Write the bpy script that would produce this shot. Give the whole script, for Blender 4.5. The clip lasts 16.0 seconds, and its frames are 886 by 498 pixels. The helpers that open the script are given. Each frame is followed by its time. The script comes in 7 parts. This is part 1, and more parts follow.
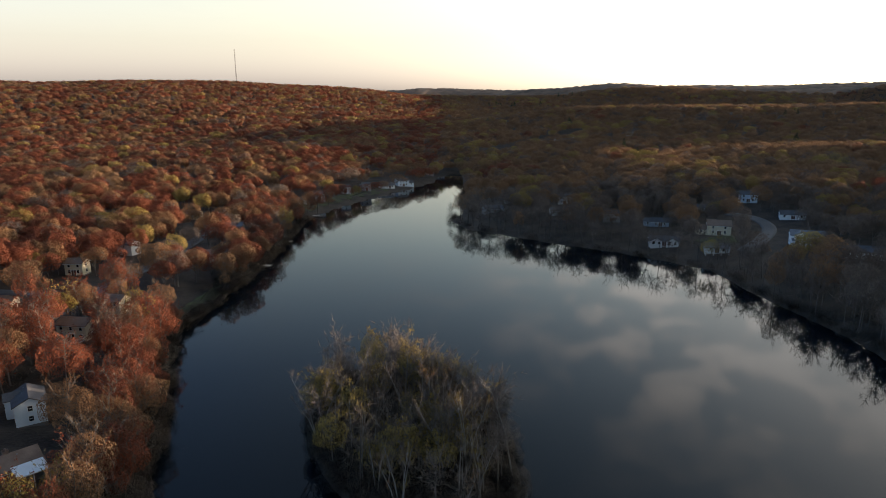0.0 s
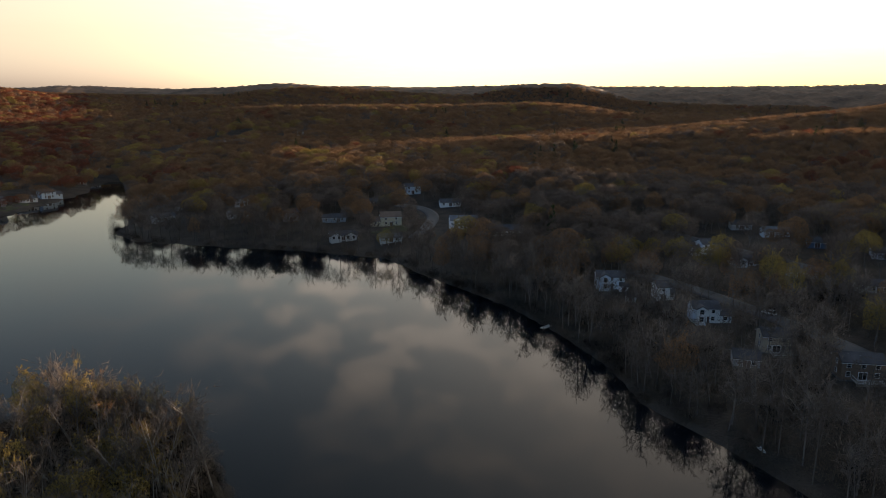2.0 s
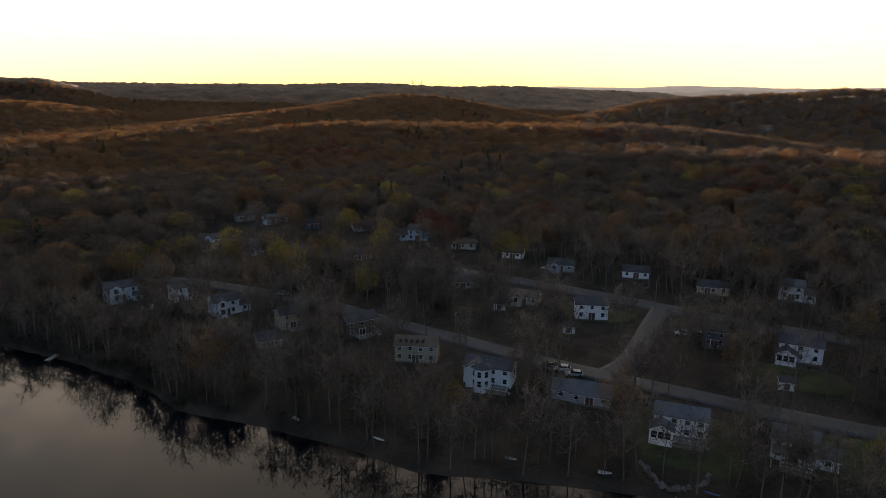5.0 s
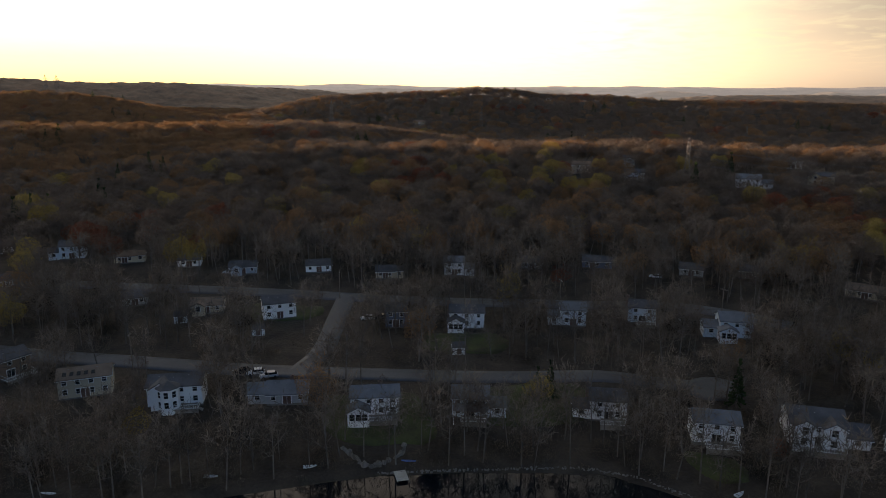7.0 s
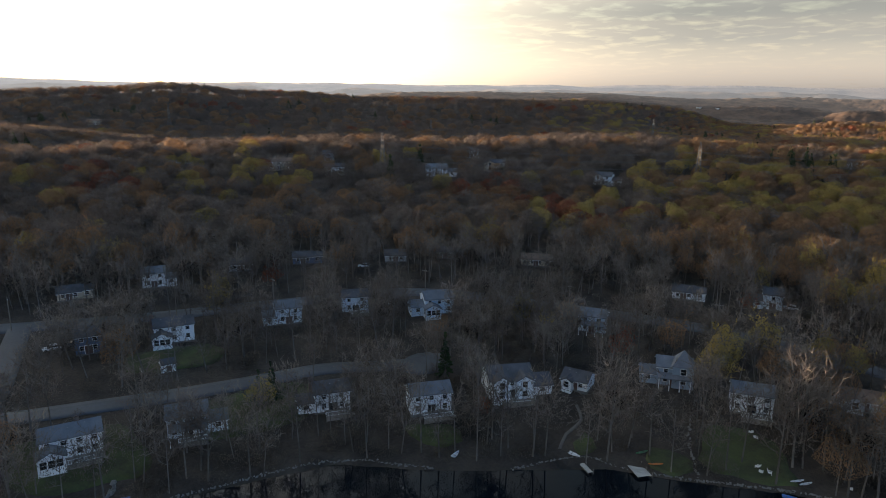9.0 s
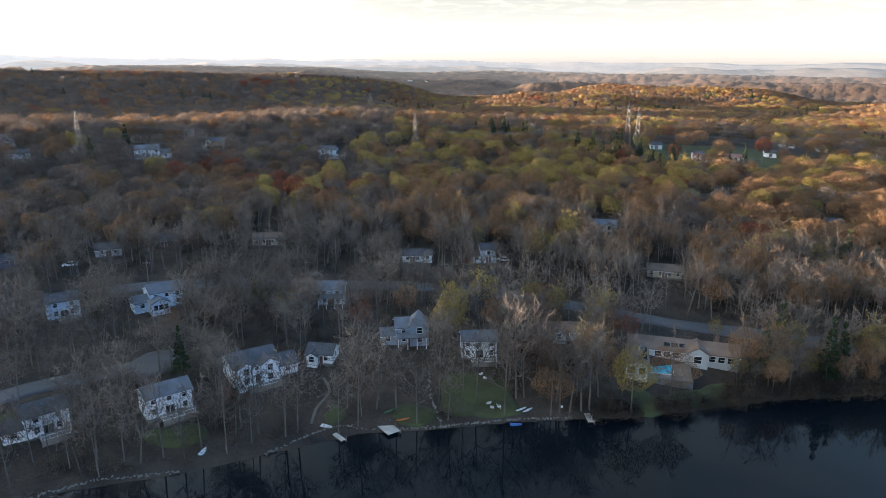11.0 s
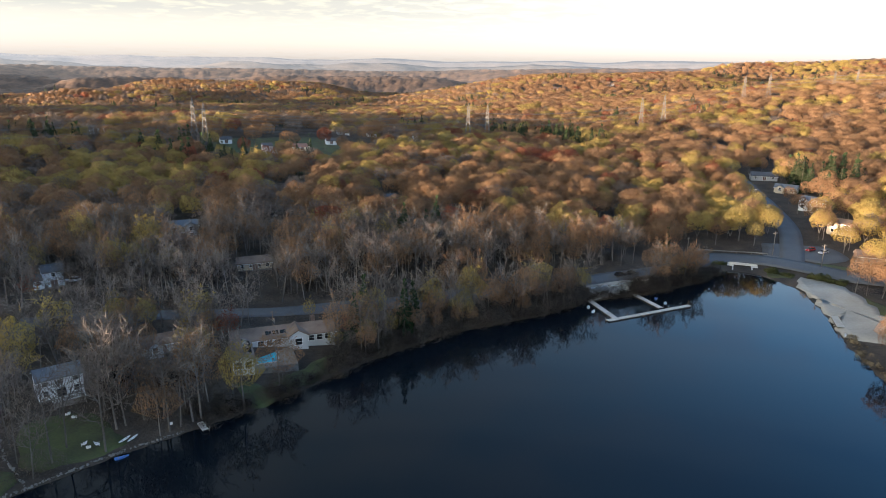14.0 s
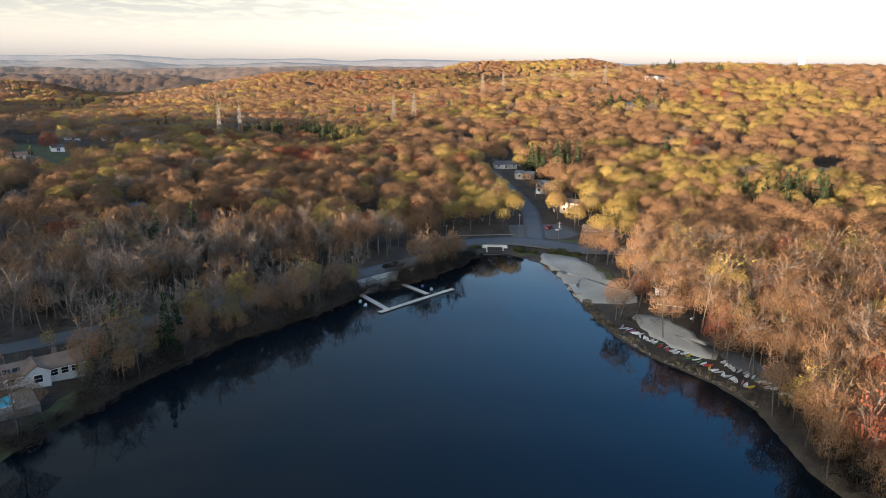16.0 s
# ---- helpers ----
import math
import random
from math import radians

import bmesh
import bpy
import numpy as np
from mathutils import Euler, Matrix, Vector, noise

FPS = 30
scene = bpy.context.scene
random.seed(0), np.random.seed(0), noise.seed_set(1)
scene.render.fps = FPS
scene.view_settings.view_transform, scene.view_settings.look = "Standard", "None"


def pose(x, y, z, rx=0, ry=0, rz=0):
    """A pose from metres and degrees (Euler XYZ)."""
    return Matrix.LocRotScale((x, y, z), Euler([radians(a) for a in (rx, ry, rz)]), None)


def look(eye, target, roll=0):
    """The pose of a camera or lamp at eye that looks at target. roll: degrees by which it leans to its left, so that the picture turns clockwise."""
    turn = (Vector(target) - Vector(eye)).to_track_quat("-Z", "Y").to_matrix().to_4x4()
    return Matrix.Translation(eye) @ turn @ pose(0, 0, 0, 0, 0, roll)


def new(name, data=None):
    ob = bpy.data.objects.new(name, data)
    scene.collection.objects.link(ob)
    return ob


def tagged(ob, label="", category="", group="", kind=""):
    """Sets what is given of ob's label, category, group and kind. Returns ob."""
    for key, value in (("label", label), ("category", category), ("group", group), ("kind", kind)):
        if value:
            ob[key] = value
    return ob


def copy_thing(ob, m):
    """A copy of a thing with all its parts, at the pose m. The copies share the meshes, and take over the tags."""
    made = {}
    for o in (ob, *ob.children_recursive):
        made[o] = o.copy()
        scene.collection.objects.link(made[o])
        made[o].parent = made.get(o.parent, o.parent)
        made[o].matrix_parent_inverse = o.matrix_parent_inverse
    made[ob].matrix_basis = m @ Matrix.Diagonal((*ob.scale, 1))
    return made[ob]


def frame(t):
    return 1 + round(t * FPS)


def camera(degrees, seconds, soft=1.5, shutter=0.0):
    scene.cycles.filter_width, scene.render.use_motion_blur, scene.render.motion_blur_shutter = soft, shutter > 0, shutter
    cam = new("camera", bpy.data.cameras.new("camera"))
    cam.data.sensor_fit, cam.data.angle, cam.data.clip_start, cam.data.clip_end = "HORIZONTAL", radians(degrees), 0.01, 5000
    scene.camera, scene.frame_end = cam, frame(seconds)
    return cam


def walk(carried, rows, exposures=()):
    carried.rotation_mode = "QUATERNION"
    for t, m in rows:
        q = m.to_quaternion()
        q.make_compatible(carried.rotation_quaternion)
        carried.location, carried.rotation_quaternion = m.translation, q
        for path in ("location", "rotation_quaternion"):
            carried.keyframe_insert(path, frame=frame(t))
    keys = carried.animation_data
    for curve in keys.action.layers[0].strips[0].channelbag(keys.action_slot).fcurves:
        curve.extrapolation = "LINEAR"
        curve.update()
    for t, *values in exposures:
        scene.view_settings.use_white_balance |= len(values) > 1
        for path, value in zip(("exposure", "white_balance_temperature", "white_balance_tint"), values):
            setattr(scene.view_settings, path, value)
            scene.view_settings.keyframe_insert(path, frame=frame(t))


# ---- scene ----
PATH = [
    (0.0, pose(0, 0, 75, 77.10, 0.28, 0.00)),
    (0.5, pose(0, 0, 75, 77.07, 0.26, -6.79)),
    (1.0, pose(0, 0, 75, 77.04, 0.00, -13.52)),
    (1.5, pose(0, 0, 75, 77.03, -0.03, -20.55)),
    (2.0, pose(0, 0, 75, 77.05, -0.12, -27.24)),
    (2.5, pose(0, 0, 75, 77.01, -0.15, -34.04)),
    (3.0, pose(0, 0, 75, 76.99, -0.23, -40.89)),
    (3.5, pose(0, 0, 75, 76.98, -0.27, -47.93)),
    (4.0, pose(0, 0, 75, 77.00, -0.28, -54.68)),
    (6.5, pose(0, 0, 75, 76.92, -0.44, -88.94)),
    (7.0, pose(0, 0, 75, 76.94, -0.43, -95.76)),
    (7.5, pose(0, 0, 75, 76.89, -0.49, -102.81)),
    (8.0, pose(0, 0, 75, 76.88, -0.45, -109.43)),
    (8.5, pose(0, 0, 75, 76.86, -0.49, -115.12)),
    (9.0, pose(0, 0, 75, 76.85, -0.58, -120.88)),
    (11.5, pose(0, 0, 75, 74.71, -0.59, -149.67)),
    (12.0, pose(0, 0, 75, 74.75, -0.59, -155.39)),
    (12.5, pose(0, 0, 75, 74.79, -0.58, -162.33)),
    (13.0, pose(0, 0, 75, 74.85, -0.61, -169.06)),
    (13.5, pose(0, 0, 75, 74.88, -0.66, -174.46)),
    (14.0, pose(0, 0, 75, 74.90, -0.69, -179.52)),
    (14.5, pose(0, 0, 75, 74.92, -0.70, 175.43)),
    (15.0, pose(0, 0, 75, 74.96, -0.68, 170.40)),
    (15.5, pose(0, 0, 75, 74.94, -0.71, 165.09)),
    (16.0, pose(0, 0, 75, 74.98, -0.81, 160.10)),
]
cam = camera(67.0, 16.0, soft=0.9)
walk(cam, PATH, [(0.0, 3.05, 6500, 10), (1.0, 2.92, 6900, 12), (2.0, 2.8, 7400, 14), (4.0, 2.68, 8400, 18), (7.0, 2.85, 8100, 17), (9.0, 3.4, 6800, 10),
                 (11.5, 4.42, 6400, 9), (16.0, 3.95, 6400, 9)])

# ---------------------------------------------------------------- sky and sun
SUN_AZ, SUN_EL = 64.0, 2.82
world = bpy.data.worlds.new("world")
scene.world = world
world.use_nodes = True
wn, wl = world.node_tree.nodes, world.node_tree.links
wn.clear()


def wnode(kind, **given):
    n = wn.new(kind)
    for key, value in given.items():
        if key in n.inputs:
            n.inputs[key].default_value = value
    return n


sky = wn.new("ShaderNodeTexSky")
sky.sky_type = "NISHITA"
sky.sun_disc = False
sky.sun_elevation, sky.sun_rotation = radians(SUN_EL), radians(SUN_AZ)
sky.air_density, sky.dust_density, sky.ozone_density = 1.0, 0.8, 1.5


def wmath(op, a, b=None, c=None):
    n = wn.new("ShaderNodeMath")
    n.operation = op
    for i, v in enumerate((a, b, c)):
        if v is None:
            continue
        if isinstance(v, (int, float)):
            n.inputs[i].default_value = v
        else:
            wl.new(v, n.inputs[i])
    return n.outputs[0]


def wmix(fac, a, b, blend="MIX"):
    n = wn.new("ShaderNodeMix")
    n.data_type, n.blend_type = "RGBA", blend
    for i, v in ((0, fac), (6, a), (7, b)):
        if isinstance(v, (int, float, tuple)):
            n.inputs[i].default_value = v
        else:
            wl.new(v, n.inputs[i])
    return n.outputs[2]


# thin high cloud on a plane overhead, and the pale haze of the horizon
coord = wn.new("ShaderNodeTexCoord").outputs["Generated"]
xyz = wn.new("ShaderNodeSeparateXYZ")
wl.new(coord, xyz.inputs[0])
up = wmath("MAXIMUM", xyz.outputs[2], 0.0)
over = wmath("ADD", up, 0.09)
flatten = wn.new("ShaderNodeCombineXYZ")
wl.new(wmath("SUBTRACT", wmath("DIVIDE", xyz.outputs[0], over), 0.55), flatten.inputs[0])
wl.new(wmath("DIVIDE", xyz.outputs[1], over), flatten.inputs[1])
cloud = wn.new("ShaderNodeTexNoise")
cloud.inputs["Scale"].default_value, cloud.inputs["Detail"].default_value, cloud.inputs["Distortion"].default_value = 4.6, 9, 0.3
wl.new(flatten.outputs[0], cloud.inputs["Vector"])
bank = wn.new("ShaderNodeVectorMath")
bank.operation = "DOT_PRODUCT"
wl.new(coord, bank.inputs[0])
bank.inputs[1].default_value = (math.sin(radians(148)), math.cos(radians(148)), 0)
thick = wmath("MULTIPLY", wmath("POWER", wmath("MAXIMUM", bank.outputs["Value"], 0.0), 2.0), 0.22)
cover = wmath("MULTIPLY", wmath("ADD", wmath("SUBTRACT", cloud.outputs["Fac"], 0.47), thick), 4.2)
cover = wmath("MINIMUM", wmath("MAXIMUM", cover, 0.0), 1.0)
cover = wmath("MULTIPLY", cover, wmath("MINIMUM", wmath("MAXIMUM", wmath("MULTIPLY_ADD", up, 16.0, -0.35), 0.25), 0.85))
cover = wmath("MULTIPLY", cover, wmath("MINIMUM", wmath("MAXIMUM", wmath("MULTIPLY_ADD", up, -3.4, 1.7), wmath("MULTIPLY_ADD", thick, 2.2, 0.1)), 1.0))
west = wn.new("ShaderNodeVectorMath")
west.operation = "DOT_PRODUCT"
wl.new(coord, west.inputs[0])
west.inputs[1].default_value = (math.sin(radians(255)), math.cos(radians(255)), 0)
dot = wn.new("ShaderNodeVectorMath")
dot.operation = "DOT_PRODUCT"
wl.new(coord, dot.inputs[0])
dot.inputs[1].default_value = (math.sin(radians(SUN_AZ)), math.cos(radians(SUN_AZ)), 0.05)
glow = wmath("POWER", wmath("MAXIMUM", dot.outputs["Value"], 0.0), 3.4)
toward = wn.new("ShaderNodeVectorMath")
toward.operation = "DOT_PRODUCT"
wl.new(coord, toward.inputs[0])
toward.inputs[1].default_value = (math.sin(radians(37)), math.cos(radians(37)), 0.3)
lit = wmath("MULTIPLY", wmath("POWER", wmath("MAXIMUM", toward.outputs["Value"], 0.0), 14.0), 0.42)
haze = wmath("POWER", 2.718, wmath("MULTIPLY", up, -4.2))
deep = wmath("MULTIPLY_ADD", wmath("POWER", 2.718, wmath("MULTIPLY", up, -3.2)), 0.70, 0.20)
deep = wmath("MULTIPLY", deep, wmath("MULTIPLY_ADD", glow, 0.5, 0.72))
pale = wn.new("ShaderNodeHueSaturation")
wl.new(sky.outputs[0], pale.inputs["Color"])
wl.new(wmath("MINIMUM", wmath("MULTIPLY_ADD", up, 4.2, wmath("MULTIPLY_ADD", glow, 0.75, 0.12)), wmath("MULTIPLY_ADD", wmath("MAXIMUM", west.outputs["Value"], 0.0), 0.75, 1.05)), pale.inputs["Saturation"])
tinted = wmix(1.0, pale.outputs[0], (1.07, 0.98, 0.92, 1), "MULTIPLY")
dim = wn.new("ShaderNodeCombineColor")
for i in range(3):
    wl.new(deep, dim.inputs[i])
lifted = wmix(1.0, wmix(1.0, tinted, dim.outputs[0], "MULTIPLY"), wmix(haze, (0, 0, 0, 1), (0.22, 0.215, 0.21, 1)), "ADD")
low = wmath("MULTIPLY", wmath("POWER", 2.718, wmath("MULTIPLY", up, -4.5)), wmath("SUBTRACT", 1.0, glow))
low = wmath("MULTIPLY_ADD", low, -0.87, 1.0)
veil = wn.new("ShaderNodeCombineColor")
for i in range(3):
    wl.new(low, veil.inputs[i])
lifted = wmix(1.0, lifted, veil.outputs[0], "MULTIPLY")
wide = wmath("MULTIPLY", wmath("MULTIPLY", glow, glow), wmath("POWER", 2.718, wmath("MULTIPLY", up, -2.0)))
lifted = wmix(1.0, lifted, wmix(wide, (0, 0, 0, 1), (2.9, 2.55, 2.05, 1)), "ADD")
gold = wmath("MULTIPLY", glow, wmath("POWER", 2.718, wmath("MULTIPLY", up, -9.0)))
lifted = wmix(1.0, lifted, wmix(gold, (1, 1, 1, 1), (1.0, 0.86, 0.34, 1)), "MULTIPLY")
bright = wmix(wmath("MAXIMUM", wmath("POWER", glow, 1.5), lit), (0.235, 0.230, 0.222, 1), (10.0, 8.0, 6.0, 1))
soften = wmath("MULTIPLY_ADD", thick, 2.9, wmath("MULTIPLY_ADD", wmath("MAXIMUM", wmath("SUBTRACT", up, 0.12), 0.0), 3.5, 0.3))
north = wn.new("ShaderNodeVectorMath")
north.operation = "DOT_PRODUCT"
wl.new(coord, north.inputs[0])
north.inputs[1].default_value = (math.sin(radians(318)), math.cos(radians(318)), 0)
open_sky = wmath("POWER", wmath("MAXIMUM", north.outputs["Value"], 0.0), 2.0)
soften = wmath("MULTIPLY", wmath("MINIMUM", soften, 0.92), wmath("MULTIPLY_ADD", open_sky, -0.75, 1.0))
gather = wmath("MINIMUM", wmath("ADD", wmath("MAXIMUM", wmath("MULTIPLY", lit, 2.4), wmath("MULTIPLY", thick, 4.0)), 0.3), 1.0)
clouded = wmix(wmath("MULTIPLY", wmath("MULTIPLY", cover, gather), soften), lifted, bright)
south = wn.new("ShaderNodeVectorMath")
south.operation = "DOT_PRODUCT"
wl.new(coord, south.inputs[0])
south.inputs[1].default_value = (math.sin(radians(185)), math.cos(radians(185)), 0)
away = wmath("MINIMUM", wmath("MULTIPLY", wmath("MAXIMUM", south.outputs["Value"], 0.0), 1.4), 1.0)
# the southern sky is dimmer low down, with a heavy bank above it and grey streaks across
less = wmath("MULTIPLY", away, wmath("MINIMUM", wmath("MULTIPLY_ADD", up, 3.0, 0.18), wmath("MAXIMUM", wmath("MULTIPLY_ADD", up, -2.2, 0.75), 0.0)))
heavy = wmath("POWER", wmath("MAXIMUM", wmath("MULTIPLY", wmath("MULTIPLY_ADD", bank.outputs["Value"], 2.2, south.outputs["Value"]), 0.33), 0.0), 2.0)
heavy = wmath("MULTIPLY", heavy, wmath("MINIMUM", wmath("MAXIMUM", wmath("MULTIPLY_ADD", up, 4.0, -0.8), 0.0), 0.64))
long = wn.new("ShaderNodeVectorMath")
long.operation = "MULTIPLY"
wl.new(coord, long.inputs[0])
long.inputs[1].default_value = (1.3, 1.3, 30.0)
streak = wn.new("ShaderNodeTexNoise")
streak.inputs["Scale"].default_value, streak.inputs["Detail"].default_value = 1.0, 2
wl.new(long.outputs[0], streak.inputs["Vector"])
bars = wmath("MINIMUM", wmath("MAXIMUM", wmath("MULTIPLY_ADD", streak.outputs["Fac"], 6.0, -2.7), 0.0), 1.0)
bars = wmath("MULTIPLY", bars, wmath("MINIMUM", wmath("MAXIMUM", wmath("MULTIPLY_ADD", up, 30.0, -1.7), 0.0), 1.0))
bars = wmath("MULTIPLY", bars, away)
dimmer = wmath("MULTIPLY", wmath("SUBTRACT", 1.0, less), wmath("SUBTRACT", 1.0, heavy))
shade = wn.new("ShaderNodeCombineColor")
for i, k in enumerate((0.13, 0.09, 0.055)):
    wl.new(wmath("MULTIPLY", dimmer, wmath("MULTIPLY_ADD", bars, -k, 1.0)), shade.inputs[i])
clouded = wmix(1.0, clouded, shade.outputs[0], "MULTIPLY")
clear = wmath("MULTIPLY", wmath("MAXIMUM", west.outputs["Value"], 0.0), wmath("MINIMUM", wmath("MULTIPLY", up, 3.0), 1.0))
clouded = wmix(clear, clouded, wmix(1.0, clouded, (0.70, 0.82, 1.42, 1), "MULTIPLY"))
dusk = wmath("MULTIPLY", open_sky, wmath("MINIMUM", wmath("MAXIMUM", wmath("MULTIPLY_ADD", up, 4.0, -0.5), 0.0), 1.0))
clouded = wmix(dusk, clouded, wmix(1.0, clouded, (0.40, 0.48, 0.72, 1), "MULTIPLY"))
back = wnode("ShaderNodeBackground", Strength=0.32)
# the brightest sky saturates softly
parts, whole = wn.new("ShaderNodeSeparateColor"), wn.new("ShaderNodeCombineColor")
wl.new(clouded, parts.inputs[0])
for i in range(3):
    c = parts.outputs[i]
    wl.new(wmath("DIVIDE", c, wmath("SQRT", wmath("MULTIPLY_ADD", wmath("MULTIPLY", c, c), 1.2, 1.0))), whole.inputs[i])
# the air near the sun is yellow low down
amber = wmath("MULTIPLY", wmath("POWER", glow, 0.7), wmath("POWER", 2.718, wmath("MULTIPLY", up, -11.0)))
wl.new(wmix(amber, whole.outputs[0], wmix(1.0, whole.outputs[0], (1.0, 0.70, 0.24, 1), "MULTIPLY")), back.inputs[0])
wl.new(back.outputs[0], wn.new("ShaderNodeOutputWorld").inputs[0])

sun = new("sun", bpy.data.lights.new("sun", "SUN"))
sun.data.energy, sun.data.angle, sun.data.color = 1.65, radians(0.5), (1.0, 0.73, 0.51)
sx, sy = math.sin(radians(SUN_AZ)), math.cos(radians(SUN_AZ))
sun.matrix_world = look((0, 0, 0), (-sx, -sy, -math.tan(radians(SUN_EL))))
sun.location = (sx * 600, sy * 600, 300)
# ---------------------------------------------------------------- terrain
SHORE = [(-57, 108), (-65, 138), (-73, 162), (-84, 190), (-87, 206), (-83, 256), (-82, 321), (-86, 406), (-70, 459), (-38, 528), (-12, 579),
         (3, 648), (14, 650), (20, 516), (12, 440), (4, 405), (14, 376), (36, 358), (62, 335), (87, 316), (117, 283),
         (119, 250), (124, 222), (128, 196), (127, 164), (123, 135), (115, 114), (116, 90), (115, 66), (112, 50),
         (117, 29), (122, 0), (121, -24), (118, -46), (106, -62), (97, -78), (88, -94), (75, -106), (65, -117),
         (41, -138), (22, -161), (-1, -183), (-31, -199), (-48, -213), (-70, -221), (-90, -233), (-104, -248),
         (-113, -251), (-122, -243), (-127, -229), (-123, -206), (-115, -178), (-111, -155), (-112, -138),
         (-117, -120), (-117, -107), (-108, -84), (-104, -55), (-112, -5), (-100, 50)]
ISLE = (-8, 135, 35, 20, 112)


def smooth(a, b, x):
    u = np.clip((x - a) / (b - a), 0, 1)
    return u * u * (3 - 2 * u)


def polar(az, d):
    return d * math.sin(radians(az)), d * math.cos(radians(az))


def to_segment(x, y, ax, ay, bx, by):
    ux, uy = bx - ax, by - ay
    k = np.clip(((x - ax) * ux + (y - ay) * uy) / (ux * ux + uy * uy), 0, 1)
    return np.hypot(x - ax - k * ux, y - ay - k * uy), k


def on_isle(x, y):
    """0 at the island's middle, 1 at its edge."""
    cx, cy, rx, ry, turn = ISLE
    c, s = math.cos(radians(turn)), math.sin(radians(turn))
    u, v = (x - cx) * c + (y - cy) * s, (y - cy) * c - (x - cx) * s
    return np.hypot(u / rx, v / ry)


def off_shore(x, y):
    """Metres from the lake's edge: positive on land."""
    x, y = np.asarray(x, float), np.asarray(y, float)
    near, inside = np.full(x.shape, 1e9), np.zeros(x.shape, bool)
    for (ax, ay), (bx, by) in zip(SHORE, SHORE[1:] + SHORE[:1]):
        near = np.minimum(near, to_segment(x, y, ax, ay, bx, by)[0])
        with np.errstate(divide="ignore", invalid="ignore"):
            inside ^= ((ay > y) != (by > y)) & (x < (bx - ax) * (y - ay) / (by - ay if by != ay else 1) + ax)
    s = np.where(inside, -near, near)
    return np.maximum(s, 24 * (1 - on_isle(x, y)))


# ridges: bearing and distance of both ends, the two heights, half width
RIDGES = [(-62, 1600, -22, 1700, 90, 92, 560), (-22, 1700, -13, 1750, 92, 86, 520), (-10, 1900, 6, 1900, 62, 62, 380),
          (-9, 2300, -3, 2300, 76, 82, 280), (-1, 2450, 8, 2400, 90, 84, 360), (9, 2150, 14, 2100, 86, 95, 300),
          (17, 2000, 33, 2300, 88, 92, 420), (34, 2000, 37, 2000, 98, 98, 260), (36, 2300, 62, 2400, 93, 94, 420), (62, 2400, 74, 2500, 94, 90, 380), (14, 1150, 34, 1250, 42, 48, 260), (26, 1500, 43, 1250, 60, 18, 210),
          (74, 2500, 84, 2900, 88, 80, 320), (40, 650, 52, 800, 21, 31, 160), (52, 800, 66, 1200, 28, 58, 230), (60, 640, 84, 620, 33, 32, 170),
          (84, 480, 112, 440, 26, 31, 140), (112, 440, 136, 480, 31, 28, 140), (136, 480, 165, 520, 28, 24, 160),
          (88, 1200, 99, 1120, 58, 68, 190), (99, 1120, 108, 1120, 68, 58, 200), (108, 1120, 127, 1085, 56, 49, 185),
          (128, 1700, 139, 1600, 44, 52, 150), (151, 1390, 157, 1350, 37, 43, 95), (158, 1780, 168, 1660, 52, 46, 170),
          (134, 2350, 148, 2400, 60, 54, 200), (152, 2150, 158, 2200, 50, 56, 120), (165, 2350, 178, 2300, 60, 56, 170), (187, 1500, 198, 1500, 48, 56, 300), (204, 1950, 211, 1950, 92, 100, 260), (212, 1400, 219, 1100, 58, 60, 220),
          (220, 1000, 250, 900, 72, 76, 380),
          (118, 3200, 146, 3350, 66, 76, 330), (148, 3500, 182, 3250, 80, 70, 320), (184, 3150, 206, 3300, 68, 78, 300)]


def height(x, y):
    """The ground's height; the lake lies at 0."""
    x, y = np.asarray(x, float), np.asarray(y, float)
    s = off_shore(x, y)
    d = np.hypot(x, y)
    rise = np.zeros(x.shape)
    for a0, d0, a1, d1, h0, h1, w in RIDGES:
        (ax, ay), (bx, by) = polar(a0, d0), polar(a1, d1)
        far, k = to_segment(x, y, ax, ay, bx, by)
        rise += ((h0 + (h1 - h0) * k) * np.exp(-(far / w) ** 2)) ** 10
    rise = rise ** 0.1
    plain = 4.5 * smooth(4, 34, s) + 9 * smooth(25, 170, s) + 6 * smooth(200, 1300, s) + 14 * smooth(2000, 4200, s)
    lift = smooth(10, 330, s)
    inner = np.sqrt(plain ** 2 + (rise * lift) ** 2)
    wob = 1.6 * np.sin(x / 57 + 1.3) * np.sin(y / 71) + 2.5 * np.sin(x / 190 + y / 260) * np.sin(y / 173 - x / 410)
    inner = inner + wob * smooth(60, 400, s)
    # a wide lowland opens south-east of the near woods
    az = np.degrees(np.arctan2(x, y)) % 360
    inner = inner - 24 * smooth(750, 1350, d) * smooth(131, 142, az) * (1 - smooth(174, 190, az))
    isle = on_isle(x, y) < 1.5
    inner = np.where(isle, 0.5, inner)
    bank = np.where(s > 0, 0.35 + 0.55 * smooth(0, 3, s), np.maximum(-2.0, 0.35 + s * 0.7))
    return bank + np.where(s > 0, inner, 0)
# ---------------------------------------------------------------- materials
def material(name, rough=0.8, metal=0.0):
    m = bpy.data.materials.new(name)
    m.use_nodes = True
    n, l = m.node_tree.nodes, m.node_tree.links
    b = n["Principled BSDF"]
    b.inputs["Roughness"].default_value, b.inputs["Metallic"].default_value = rough, metal
    return m, n, l, b


def rgba(c):
    return (*c, 1.0)


def tint_of(n):
    a = n.new("ShaderNodeAttribute")
    a.attribute_name = "tint"
    return a.outputs["Fac"]


